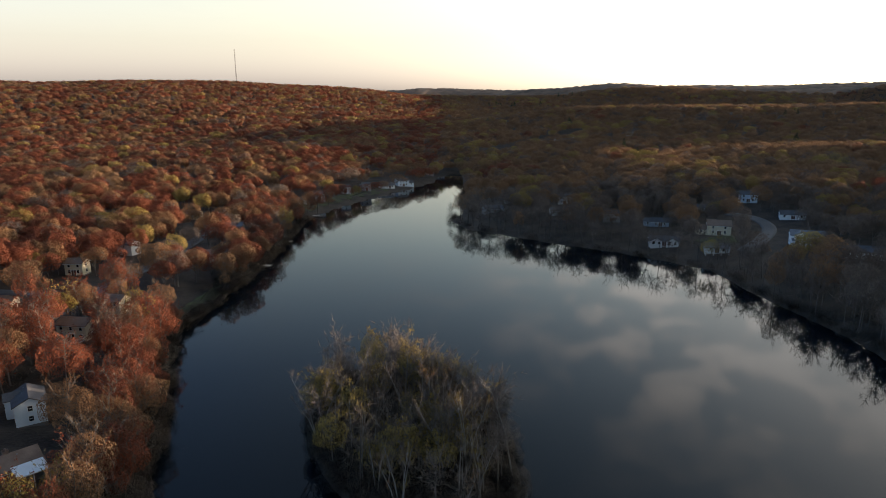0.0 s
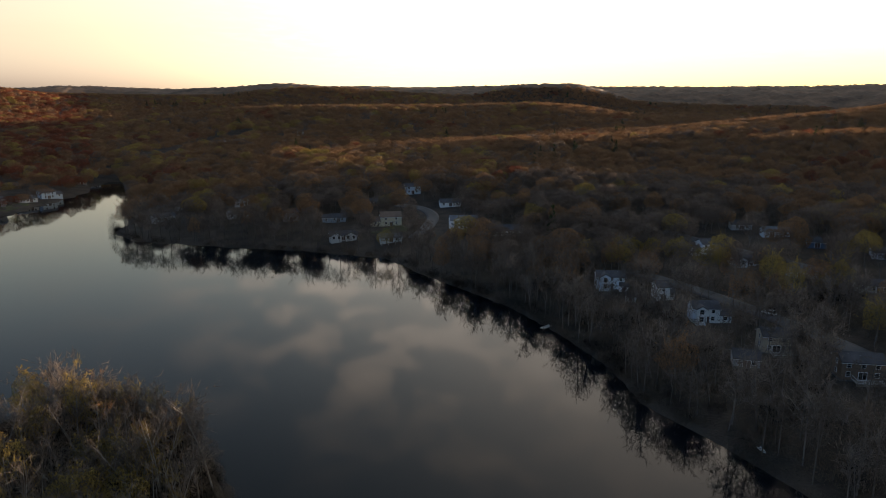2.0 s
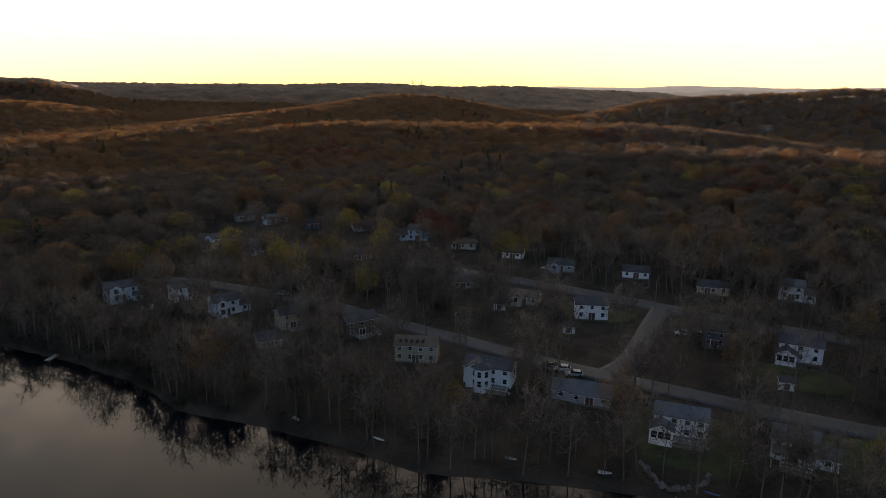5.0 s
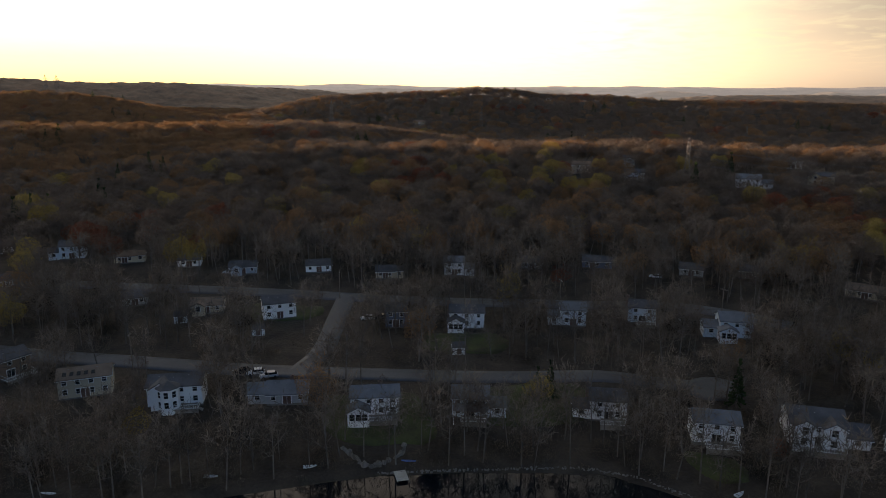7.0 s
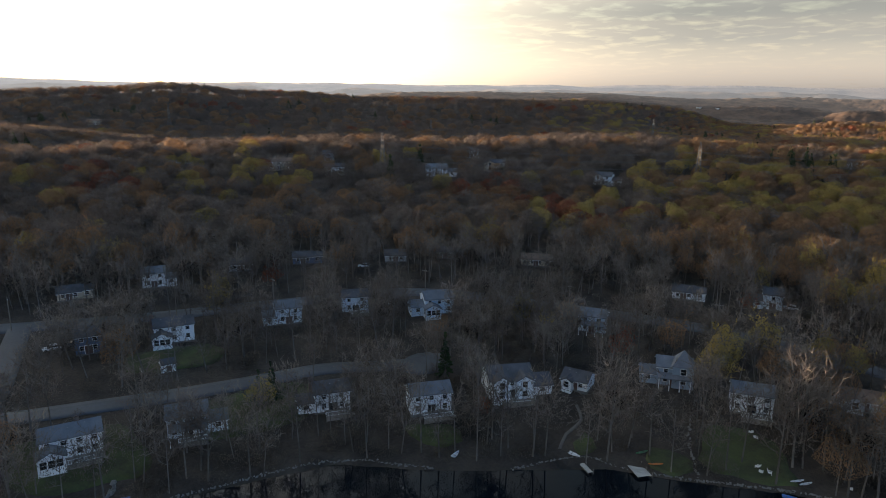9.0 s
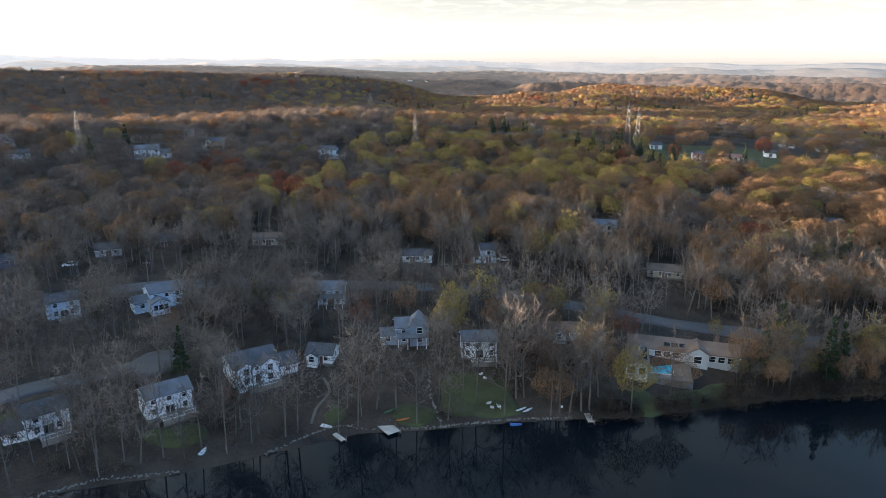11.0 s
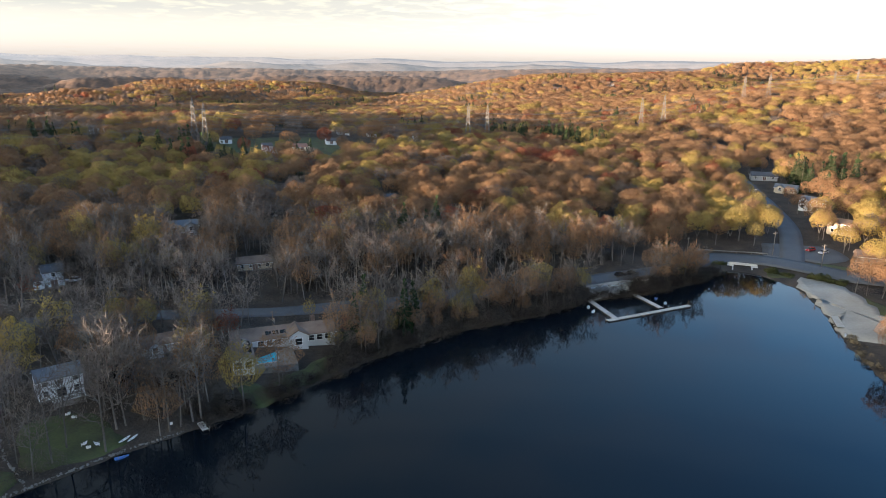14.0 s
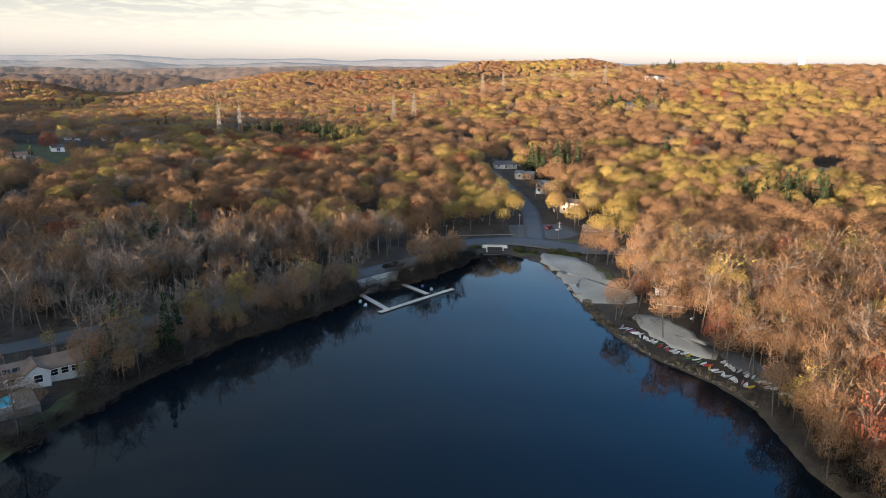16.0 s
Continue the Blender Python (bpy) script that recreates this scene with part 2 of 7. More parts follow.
def mottled(name, a, b, scale, fine=None, rough=0.85, bump=0.0, island=0.0, per_object=0.0, metal=0.0, tint=0.0):
    """Colour between a and b by a coarse and a fine noise in world metres, with a relief."""
    m, n, l, bs = material(name, rough, metal)
    geo = n.new("ShaderNodeNewGeometry")
    coarse, small = n.new("ShaderNodeTexNoise"), n.new("ShaderNodeTexNoise")
    coarse.inputs["Scale"].default_value, small.inputs["Scale"].default_value = 1 / scale, 1 / (fine or scale / 9)
    coarse.inputs["Detail"].default_value, small.inputs["Detail"].default_value = 3, 4
    for t in (coarse, small):
        l.new(geo.outputs["Position"], t.inputs["Vector"])
    mix = n.new("ShaderNodeMath")
    mix.operation = "MULTIPLY_ADD"
    l.new(small.outputs["Fac"], mix.inputs[0])
    mix.inputs[1].default_value = 0.55
    add = n.new("ShaderNodeMath")
    add.operation = "MULTIPLY_ADD"
    l.new(coarse.outputs["Fac"], add.inputs[0])
    add.inputs[1].default_value, add.inputs[2].default_value = 1.3, -0.42
    l.new(add.outputs[0], mix.inputs[2])
    last = mix
    for amount, out in ((island, geo.outputs["Random Per Island"]),
                        (tint, tint_of(n) if tint else None),
                        (per_object, n.new("ShaderNodeObjectInfo").outputs["Random"] if per_object else None)):
        if amount:
            k = n.new("ShaderNodeMath")
            k.operation = "MULTIPLY_ADD"
            l.new(out, k.inputs[0])
            k.inputs[1].default_value = amount
            l.new(last.outputs[0], k.inputs[2])
            low = n.new("ShaderNodeMath")
            low.operation = "SUBTRACT"
            l.new(k.outputs[0], low.inputs[0])
            low.inputs[1].default_value = amount / 2
            last = low
    ramp = n.new("ShaderNodeValToRGB")
    ramp.color_ramp.elements[0].position, ramp.color_ramp.elements[1].position = 0.15, 0.85
    ramp.color_ramp.elements[0].color, ramp.color_ramp.elements[1].color = rgba(a), rgba(b)
    l.new(last.outputs[0], ramp.inputs[0])
    l.new(ramp.outputs[0], bs.inputs["Base Color"])
    if bump:
        bp = n.new("ShaderNodeBump")
        bp.inputs["Distance"].default_value = bump
        l.new(small.outputs["Fac"], bp.inputs["Height"])
        l.new(bp.outputs[0], bs.inputs["Normal"])
    return m


LITTER = mottled("leaf_litter", (0.011, 0.0083, 0.006), (0.074, 0.054, 0.038), 8, 0.7, 0.95, 0.3)
LAWN = mottled("lawn", (0.034, 0.029, 0.015), (0.068, 0.084, 0.023), 4, 0.5, 0.9, 0.05)
GRAVEL = mottled("brown_gravel", (0.08, 0.069, 0.058), (0.15, 0.135, 0.116), 5, 0.4, 0.95, 0.04)
ASPHALT = mottled("asphalt", (0.050, 0.053, 0.058), (0.098, 0.101, 0.107), 12, 0.6, 0.7)
SAND = mottled("sand", (0.25, 0.225, 0.19), (0.39, 0.36, 0.315), 10, 0.8, 0.95, 0.08)
BARK = mottled("bark", (0.052, 0.045, 0.038), (0.160, 0.140, 0.121), 6, 0.5, 0.95, per_object=0.3)
SPECIES = {
    "bare": ("grey_brown_twigs", (0.080, 0.062, 0.052), (0.200, 0.158, 0.134)),
    "bud": ("reddish_budding_twigs", (0.138, 0.078, 0.042), (0.300, 0.172, 0.090)),
    "yellow": ("yellow_green_spring_leaves", (0.160, 0.116, 0.036), (0.360, 0.266, 0.084)),
    "red": ("red_maple_buds", (0.110, 0.036, 0.022), (0.235, 0.078, 0.044)),
    "green": ("dark_conifer_needles", (0.012, 0.024, 0.011), (0.040, 0.062, 0.026)),
}


def thin(m, share, gaps=0.0, mesh_size=0.8, upright=0.4):
    """Lets part of the light through, as thin twigs and young leaves do, with small gaps between the sprays."""
    n, l = m.node_tree.nodes, m.node_tree.links
    b, out = n["Principled BSDF"], n["Material Output"]
    b.inputs["Specular IOR Level"].default_value = 0.1
    tr, mix = n.new("ShaderNodeBsdfTranslucent"), n.new("ShaderNodeMixShader")
    mix.inputs[0].default_value = share
    l.new(b.inputs["Base Color"].links[0].from_socket, tr.inputs["Color"])
    l.new(b.outputs[0], mix.inputs[1])
    l.new(tr.outputs[0], mix.inputs[2])
    l.new(mix.outputs[0], out.inputs[0])
    if gaps:
        geo, holes, step = n.new("ShaderNodeNewGeometry"), n.new("ShaderNodeTexNoise"), n.new("ShaderNodeMath")
        flat, clear, both = n.new("ShaderNodeVectorMath"), n.new("ShaderNodeBsdfTransparent"), n.new("ShaderNodeMixShader")
        # sprays run upwards, so the gaps are taller than wide
        flat.operation = "MULTIPLY"
        flat.inputs[1].default_value = (1, 1, upright)
        l.new(geo.outputs["Position"], flat.inputs[0])
        l.new(flat.outputs[0], holes.inputs["Vector"])
        holes.inputs["Scale"].default_value, holes.inputs["Detail"].default_value = 1 / mesh_size, 2
        step.operation = "LESS_THAN"
        l.new(holes.outputs["Fac"], step.inputs[0])
        step.inputs[1].default_value = gaps
        l.new(step.outputs[0], both.inputs[0])
        l.new(mix.outputs[0], both.inputs[1])
        l.new(clear.outputs[0], both.inputs[2])
        l.new(both.outputs[0], out.inputs[0])
    return m


# single twigs are greyer and paler than the crowns they stand in
GREY = ((0.088, 0.072, 0.060), (0.225, 0.188, 0.158))
TWIGS = {k: thin(mottled(n, *(GREY if k == "bare" else (a, b)), 16, 2, 0.95, island=0.3, tint=0.9), 0.35) for k, (n, a, b) in SPECIES.items()}


def closer(c, d, k):
    return tuple(p * (1 - k) + q * k for p, q in zip(c, d))


EARTHY = (0.100, 0.079, 0.060)


def sprays(n, a, b, word, coarse, fine, relief, gaps, mesh_size, upright=0.4):
    k = 0.08 if n.startswith(("red_", "yellow")) else 0.2
    a, b = closer(a, EARTHY, k), closer(b, EARTHY, k)
    return thin(mottled(n + word, closer(a, b, 0.42), closer(b, a, 0.04), coarse, fine, 0.95, relief, tint=0.6), 0.32, gaps, mesh_size, upright)


TUFTS = {k: sprays(n, a, b, "_crowns", 24, 0.8, 1.1, 0.555 if k == "bare" else 0.525, 0.36, 0.7) for k, (n, a, b) in SPECIES.items()}
SPRAYS = {k: sprays(n, a, b, "_sprays", 16, 0.8, 0.5, 0.625 if k == "bare" else 0.555, 0.2) for k, (n, a, b) in SPECIES.items()}


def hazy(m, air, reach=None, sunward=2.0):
    """Adds emission to far hills in place of evening haze, more so towards the sun."""
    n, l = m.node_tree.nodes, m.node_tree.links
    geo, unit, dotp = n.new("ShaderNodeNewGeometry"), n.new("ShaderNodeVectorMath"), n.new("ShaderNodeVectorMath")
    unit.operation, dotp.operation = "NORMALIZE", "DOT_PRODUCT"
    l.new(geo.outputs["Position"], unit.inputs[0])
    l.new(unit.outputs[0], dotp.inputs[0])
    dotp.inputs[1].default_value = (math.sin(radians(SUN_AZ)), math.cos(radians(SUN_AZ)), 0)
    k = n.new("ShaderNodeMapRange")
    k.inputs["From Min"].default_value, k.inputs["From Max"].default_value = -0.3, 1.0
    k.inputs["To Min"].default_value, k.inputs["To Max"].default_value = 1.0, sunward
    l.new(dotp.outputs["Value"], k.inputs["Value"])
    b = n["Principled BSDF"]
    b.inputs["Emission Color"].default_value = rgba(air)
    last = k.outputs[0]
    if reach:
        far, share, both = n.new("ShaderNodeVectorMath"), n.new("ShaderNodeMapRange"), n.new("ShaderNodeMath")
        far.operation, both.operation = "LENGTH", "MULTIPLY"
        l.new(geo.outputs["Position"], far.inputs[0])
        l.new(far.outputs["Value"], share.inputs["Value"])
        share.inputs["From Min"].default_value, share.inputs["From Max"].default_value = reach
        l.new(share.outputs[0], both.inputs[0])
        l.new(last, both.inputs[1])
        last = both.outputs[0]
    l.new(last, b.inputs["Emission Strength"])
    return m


BRUSH = [thin(mottled("bare_brush", closer(a, GREY[0], 0.35), closer(b, GREY[1], 0.35), 9, 0.8, 0.95, 0.3, tint=0.7), 0.35, 0.6, 0.16) for a, b in
         (((0.034, 0.029, 0.025), (0.110, 0.094, 0.080)), ((0.048, 0.036, 0.027), (0.140, 0.102, 0.075)))]
REEDS = thin(mottled("dry_tan_stems", (0.16, 0.12, 0.07), (0.34, 0.26, 0.15), 4, 0.6, 0.95, 0.3, tint=0.7), 0.35, 0.55, 0.14)
HEDGE = thin(mottled("dull_green_hedge", (0.05, 0.055, 0.02), (0.14, 0.135, 0.05), 4, 0.6, 0.95, 0.3, tint=0.7), 0.35, 0.5, 0.14)
BIRCH = mottled("pale_birch_bark", (0.09, 0.083, 0.075), (0.26, 0.245, 0.225), 3, 0.4, 0.9, per_object=0.3)


def water_material():
    m, n, l, b = material("lake_water", 0.045)
    b.inputs["Base Color"].default_value = (0.003, 0.0055, 0.0085, 1)
    b.inputs["IOR"].default_value = 1.24
    geo, wave, bp = n.new("ShaderNodeNewGeometry"), n.new("ShaderNodeTexNoise"), n.new("ShaderNodeBump")
    wave.inputs["Scale"].default_value, wave.inputs["Detail"].default_value = 0.9, 3
    bp.inputs["Strength"].default_value, bp.inputs["Distance"].default_value = 0.25, 0.012
    l.new(geo.outputs["Position"], wave.inputs["Vector"])
    l.new(wave.outputs["Fac"], bp.inputs["Height"])
    l.new(bp.outputs[0], b.inputs["Normal"])
    return m


WATER = water_material()


# ---------------------------------------------------------------- mesh helpers
def mesh_of(name, verts, faces, mats, index=None, shade=False):
    """A mesh from arrays: verts n x 3, faces all triangles or all quads."""
    me = bpy.data.meshes.new(name)
    verts, faces = np.asarray(verts, np.float32), np.asarray(faces, np.int32)
    k = faces.shape[1]
    me.vertices.add(len(verts))
    me.vertices.foreach_set("co", verts.ravel())
    me.loops.add(faces.size)
    me.loops.foreach_set("vertex_index", faces.ravel())
    me.polygons.add(len(faces))
    me.polygons.foreach_set("loop_start", np.arange(0, faces.size, k, dtype=np.int32))
    me.polygons.foreach_set("loop_total", np.full(len(faces), k, np.int32))
    for m in mats:
        me.materials.append(m)
    if index is not None:
        me.polygons.foreach_set("material_index", np.asarray(index, np.int32))
    me.update(calc_edges=True)
    me.polygons.foreach_set("use_smooth", np.full(len(faces), shade))
    return me


def part(name, bm, mat, parent, label=""):
    me = bpy.data.meshes.new(name)
    bm.to_mesh(me)
    bm.free()
    me.materials.append(mat)
    ob = new(name, me)
    ob.parent = parent
    if label:
        ob["label"] = label
    return ob
# ---------------------------------------------------------------- ground and water
def ground():
    rings = np.concatenate([np.arange(70, 270, 1.9), 270 * 1.021 ** np.arange(0, 140)])
    rings = rings[rings < 4930]
    n = 360
    a = np.linspace(0, 2 * math.pi, n, endpoint=False)
    r, t = np.meshgrid(rings, a, indexing="ij")
    x, y = r * np.sin(t), r * np.cos(t)
    v = np.stack([x, y, height(x, y)], -1).reshape(-1, 3)
    i, j = np.meshgrid(np.arange(len(rings) - 1), np.arange(n), indexing="ij")
    k = (j + 1) % n
    f = np.stack([i * n + j, i * n + k, (i + 1) * n + k, (i + 1) * n + j], -1).reshape(-1, 4)
    f = f[:, ::-1]
    ob = new("ground", mesh_of("ground", v, f, [LITTER], shade=True))
    tagged(ob, "wooded hills of brown leaf litter round the lake", "ground", kind="structure")
    return ob


ground()
bm = bmesh.new()
bmesh.ops.create_grid(bm, x_segments=1, y_segments=1, size=700)
water = part("water", bm, WATER, None)
tagged(water, "dark still lake water that mirrors the evening sky", "water", kind="structure")
CLEAR = []        # discs that no tree stands in: x, y, radius
MEADOWS = []      # rings with few scattered trees
AREAS = []        # rings that no tree stands in
LANES = []        # lines that no tree stands on: points, half width


def blocked(x, y):
    out = np.zeros(x.shape, bool)
    for cx, cy, r in CLEAR:
        out |= np.hypot(x - cx, y - cy) < r
    chance = np.sin(x * 12.9898 + y * 78.233) * 43758.5453
    few = (chance - np.floor(chance)) > 0.2
    for ring in AREAS + MEADOWS:
        inside = np.zeros(x.shape, bool)
        for (ax, ay), (bx, by) in zip(ring, ring[1:] + ring[:1]):
            if ay != by:
                inside ^= ((ay > y) != (by > y)) & (x < (bx - ax) * (y - ay) / (by - ay) + ax)
        out |= inside & few if ring in MEADOWS else inside
    for pts, w in LANES:
        for (ax, ay), (bx, by) in zip(pts, pts[1:]):
            out |= to_segment(x, y, ax, ay, bx, by)[0] < w
    return out
# ---------------------------------------------------------------- roads, lawns and sand draped on the ground
def along(pts, step):
    """Evenly spaced points of a smooth line through pts, and its directions."""
    p = np.array(pts, float)
    if len(p) > 2:
        q = np.concatenate([[2 * p[0] - p[1]], p, [2 * p[-1] - p[-2]]])
        out = []
        for i in range(1, len(q) - 2):
            n = max(2, int(np.linalg.norm(q[i + 1] - q[i]) / step))
            for k in np.arange(n) / n:
                out.append(0.5 * (2 * q[i] + (q[i + 1] - q[i - 1]) * k + (2 * q[i - 1] - 5 * q[i] + 4 * q[i + 1] - q[i + 2]) * k ** 2
                                  + (3 * q[i] - q[i - 1] - 3 * q[i + 1] + q[i + 2]) * k ** 3))
        p = np.array(out + [q[-2]])
    else:
        n = max(2, int(np.linalg.norm(p[1] - p[0]) / step))
        p = p[0] + (p[1] - p[0]) * np.linspace(0, 1, n + 1)[:, None]
    w = np.gradient(p, axis=0)
    return p, w / (np.linalg.norm(w, axis=1)[:, None] + 1e-9)


def strip(name, pts, wide, mat, lift=0.22, label="", category="road", fray=0.0):
    """A band of the given width along a line, lying on the ground, with a thickness."""
    p, w = along(pts, 3.0)
    side = np.stack([-w[:, 1], w[:, 0]], 1)
    rnd = np.random.default_rng(len(pts) * 7 + int(wide * 10))
    rows = []
    for k in (-0.5, -0.25, 0.25, 0.5):
        e = p + side * wide * (k + (rnd.uniform(-fray, fray, (len(p), 1)) if abs(k) == 0.5 else 0))
        rows.append(np.stack([e[:, 0], e[:, 1], height(e[:, 0], e[:, 1]) + lift], 1))
    low = [rows[0] - [0, 0, 0.5], *rows, rows[3] - [0, 0, 0.5]]
    n = len(p)
    v = np.concatenate(low)
    i, j = np.meshgrid(np.arange(5), np.arange(n - 1), indexing="ij")
    f = np.stack([i * n + j, (i + 1) * n + j, (i + 1) * n + j + 1, i * n + j + 1], -1).reshape(-1, 4)[:, ::-1]
    ob = new(name, mesh_of(name, v, f, [mat], shade=True))
    tagged(ob, label, category, kind="structure")
    LANES.append(([tuple(q) for q in np.array(pts, float)], wide / 2 + 3.5))
    return ob


def pad(name, pts, mat, lift=0.2, label="", category="ground", wobble=0.8):
    """A patch of lawn, sand or paving inside a ring of points, lying on the ground."""
    ring, _ = along(list(pts) + [pts[0]], 3.0)
    ring = ring[:-1]
    rnd = np.random.default_rng(int(abs(pts[0][0]) * 10))
    ring = ring + rnd.uniform(-wobble, wobble, ring.shape)
    mid = ring.mean(0)
    n, v, f = len(ring), [], []
    ks = (0.0, 0.25, 0.5, 0.75, 1.0, 1.02)
    for k in ks:
        e = mid + (ring - mid) * max(k, 0.002)
        z = height(e[:, 0], e[:, 1]) + (lift if k <= 1 else -0.4)
        v.append(np.stack([e[:, 0], e[:, 1], z], 1))
    for i in range(len(ks) - 1):
        for j in range(n):
            k = (j + 1) % n
            f.append((i * n + j, i * n + k, (i + 1) * n + k, (i + 1) * n + j))
    f = np.array(f)
    a, b, c = v[2][0], v[2][1 % n], v[3][0]
    if np.cross((b - a)[:2], (c - a)[:2]) < 0:
        f = f[:, ::-1]
    else:
        f = f[:, ::-1][:, ::-1]
    ob = new(name, mesh_of(name, np.concatenate(v), f, [mat], shade=True))
    tagged(ob, label, category, kind="structure")
    return ob


# ---------------------------------------------------------------- houses
def paint(name, c, rough=0.6):
    a = tuple(k * 0.86 for k in c)
    return mottled(name, a, c, 3.0, 0.25, rough)


WALLS = {
    "white": paint("white_siding", (0.84, 0.85, 0.85)),
    "pale_blue": paint("pale_blue_siding", (0.66, 0.75, 0.82)),
    "blue": paint("navy_blue_siding", (0.10, 0.14, 0.22)),
    "grey": paint("grey_siding", (0.36, 0.37, 0.38)),
    "pale_grey": paint("pale_grey_siding", (0.52, 0.53, 0.53)),
    "slate": paint("blue_grey_siding", (0.30, 0.36, 0.42)),
    "cream": paint("cream_siding", (0.66, 0.58, 0.42)),
    "tan": paint("tan_siding", (0.48, 0.40, 0.30)),
    "brown": paint("brown_siding", (0.20, 0.13, 0.09)),
    "red": paint("barn_red_siding", (0.28, 0.07, 0.05)),
    "stone": mottled("grey_stone", (0.24, 0.23, 0.21), (0.42, 0.40, 0.37), 2, 0.35, 0.9, 0.05),
}
ROOFS = {
    "dark": mottled("charcoal_shingles", (0.045, 0.047, 0.052), (0.10, 0.10, 0.11), 3, 0.3, 0.85, 0.03),
    "grey": mottled("grey_shingles", (0.10, 0.11, 0.125), (0.18, 0.19, 0.21), 3, 0.3, 0.85, 0.03),
    "brown": mottled("brown_shingles", (0.13, 0.085, 0.06), (0.23, 0.16, 0.12), 3, 0.3, 0.85, 0.03),
    "red": mottled("red_brown_shingles", (0.20, 0.10, 0.075), (0.30, 0.17, 0.13), 3, 0.3, 0.85, 0.03),
}
TRIM = paint("white_trim", (0.80, 0.80, 0.78), 0.5)
STEEL_GREY = paint("grey_vent_metal", (0.22, 0.22, 0.22), 0.5)
BRICK = mottled("chimney_brick", (0.10, 0.07, 0.058), (0.20, 0.14, 0.115), 1, 0.15, 0.9, 0.02)
DECKING = mottled("weathered_decking", (0.16, 0.14, 0.12), (0.30, 0.27, 0.24), 2, 0.15, 0.85)
STONE_BASE = mottled("grey_footing", (0.10, 0.095, 0.088), (0.20, 0.19, 0.178), 2, 0.3, 0.9)
DOORS = paint("dark_door_paint", (0.10, 0.05, 0.04), 0.4)


def pane_material():
    m, n, l, b = material("window_glass", 0.06)
    b.inputs["Base Color"].default_value = (0.012, 0.014, 0.017, 1)
    b.inputs["IOR"].default_value = 1.5
    return m


PANE = pane_material()


def box(bm, x0, x1, y0, y1, z0, z1, bevel=0.0):
    got = bmesh.ops.create_cube(bm, size=1, matrix=Matrix.Translation(((x0 + x1) / 2, (y0 + y1) / 2, (z0 + z1) / 2))
                                @ Matrix.Diagonal((x1 - x0, y1 - y0, z1 - z0, 1)))
    if bevel:
        bmesh.ops.bevel(bm, geom=list({e for v in got["verts"] for e in v.link_edges}), offset=bevel, segments=1, affect="EDGES")
    return got


def prism(bm, outline, a, b, axis):
    """An outline in (across, up) extruded from a to b along x or y."""
    def at(p, k):
        return (k, p[0], p[1]) if axis == "x" else (p[0], k, p[1])
    one, two = [bm.verts.new(at(p, a)) for p in outline], [bm.verts.new(at(p, b)) for p in outline]
    bm.faces.new(one)
    bm.faces.new(two[::-1])
    for i in range(len(outline)):
        j = (i + 1) % len(outline)
        bm.faces.new((one[j], one[i], two[i], two[j]))
    bmesh.ops.recalc_face_normals(bm, faces=bm.faces)


SHARED = {}


def window_meshes(w, h):
    key = (round(w, 1), round(h, 1))
    if key not in SHARED:
        bm = bmesh.new()
        f = 0.09
        for x0, x1, z0, z1 in ((-w / 2 - f, w / 2 + f, h, h + f), (-w / 2 - f, w / 2 + f, -f, 0), (-w / 2 - f, -w / 2, 0, h),
                               (w / 2, w / 2 + f, 0, h), (-w / 2, w / 2, h / 2 - 0.025, h / 2 + 0.025)):
            box(bm, x0, x1, -0.07, 0.02, z0, z1)
        fr = bpy.data.meshes.new("window")
        bm.to_mesh(fr)
        bm.free()
        fr.materials.append(TRIM)
        bm = bmesh.new()
        box(bm, -w / 2, w / 2, -0.03, 0.01, 0, h)
        gl = bpy.data.meshes.new("pane")
        bm.to_mesh(gl)
        bm.free()
        gl.materials.append(PANE)
        SHARED[key] = (fr, gl)
    return SHARED[key]


def window(parent, x, y, z, turn, w=1.1, h=1.4):
    fr, gl = window_meshes(w, h)
    a = new("window", fr)
    a.parent, a.matrix_basis = parent, pose(x, y, z, 0, 0, turn)
    b = new("pane", gl)
    b.parent = a


def gabled(parent, x0, x1, y0, y1, z0, eave, pitch, wall, roof, axis="x", over=0.45, name="body"):
    """Walls with gables and a roof of two slabs; the ridge runs along the axis."""
    m, rf = WALLS[wall], ROOFS[roof]
    bm = bmesh.new()
    if axis == "x":
        half, mid, ends = (y1 - y0) / 2, (y0 + y1) / 2, (x0, x1)
        out = [(y0, z0), (y1, z0), (y1, eave), (mid, eave + half * pitch), (y0, eave)]
    else:
        half, mid, ends = (x1 - x0) / 2, (x0 + x1) / 2, (y0, y1)
        out = [(x0, z0), (x1, z0), (x1, eave), (mid, eave + half * pitch), (x0, eave)]
    prism(bm, out, *ends, axis)
    part(name, bm, m, parent)
    top, t = eave + half * pitch, 0.22
    bm = bmesh.new()
    h = half + over
    slab = [(mid - h, eave - over * pitch), (mid, top), (mid + h, eave - over * pitch), (mid + h, eave - over * pitch + t),
            (mid, top + t * 1.2), (mid - h, eave - over * pitch + t)]
    prism(bm, slab, ends[0] - over * 0.7, ends[1] + over * 0.7, axis)
    part("roof", bm, rf, parent)
    # pale boards along the eaves
    for s in (-1, 1):
        bm = bmesh.new()
        e = mid + s * (h - 0.06)
        zz = eave - over * pitch
        if axis == "x":
            box(bm, ends[0] - over * 0.7, ends[1] + over * 0.7, e - 0.05, e + 0.05, zz - 0.16, zz + 0.04)
        else:
            box(bm, e - 0.05, e + 0.05, ends[0] - over * 0.7, ends[1] + over * 0.7, zz - 0.16, zz + 0.04)
        part("gutter", bm, TRIM, parent)
    return top


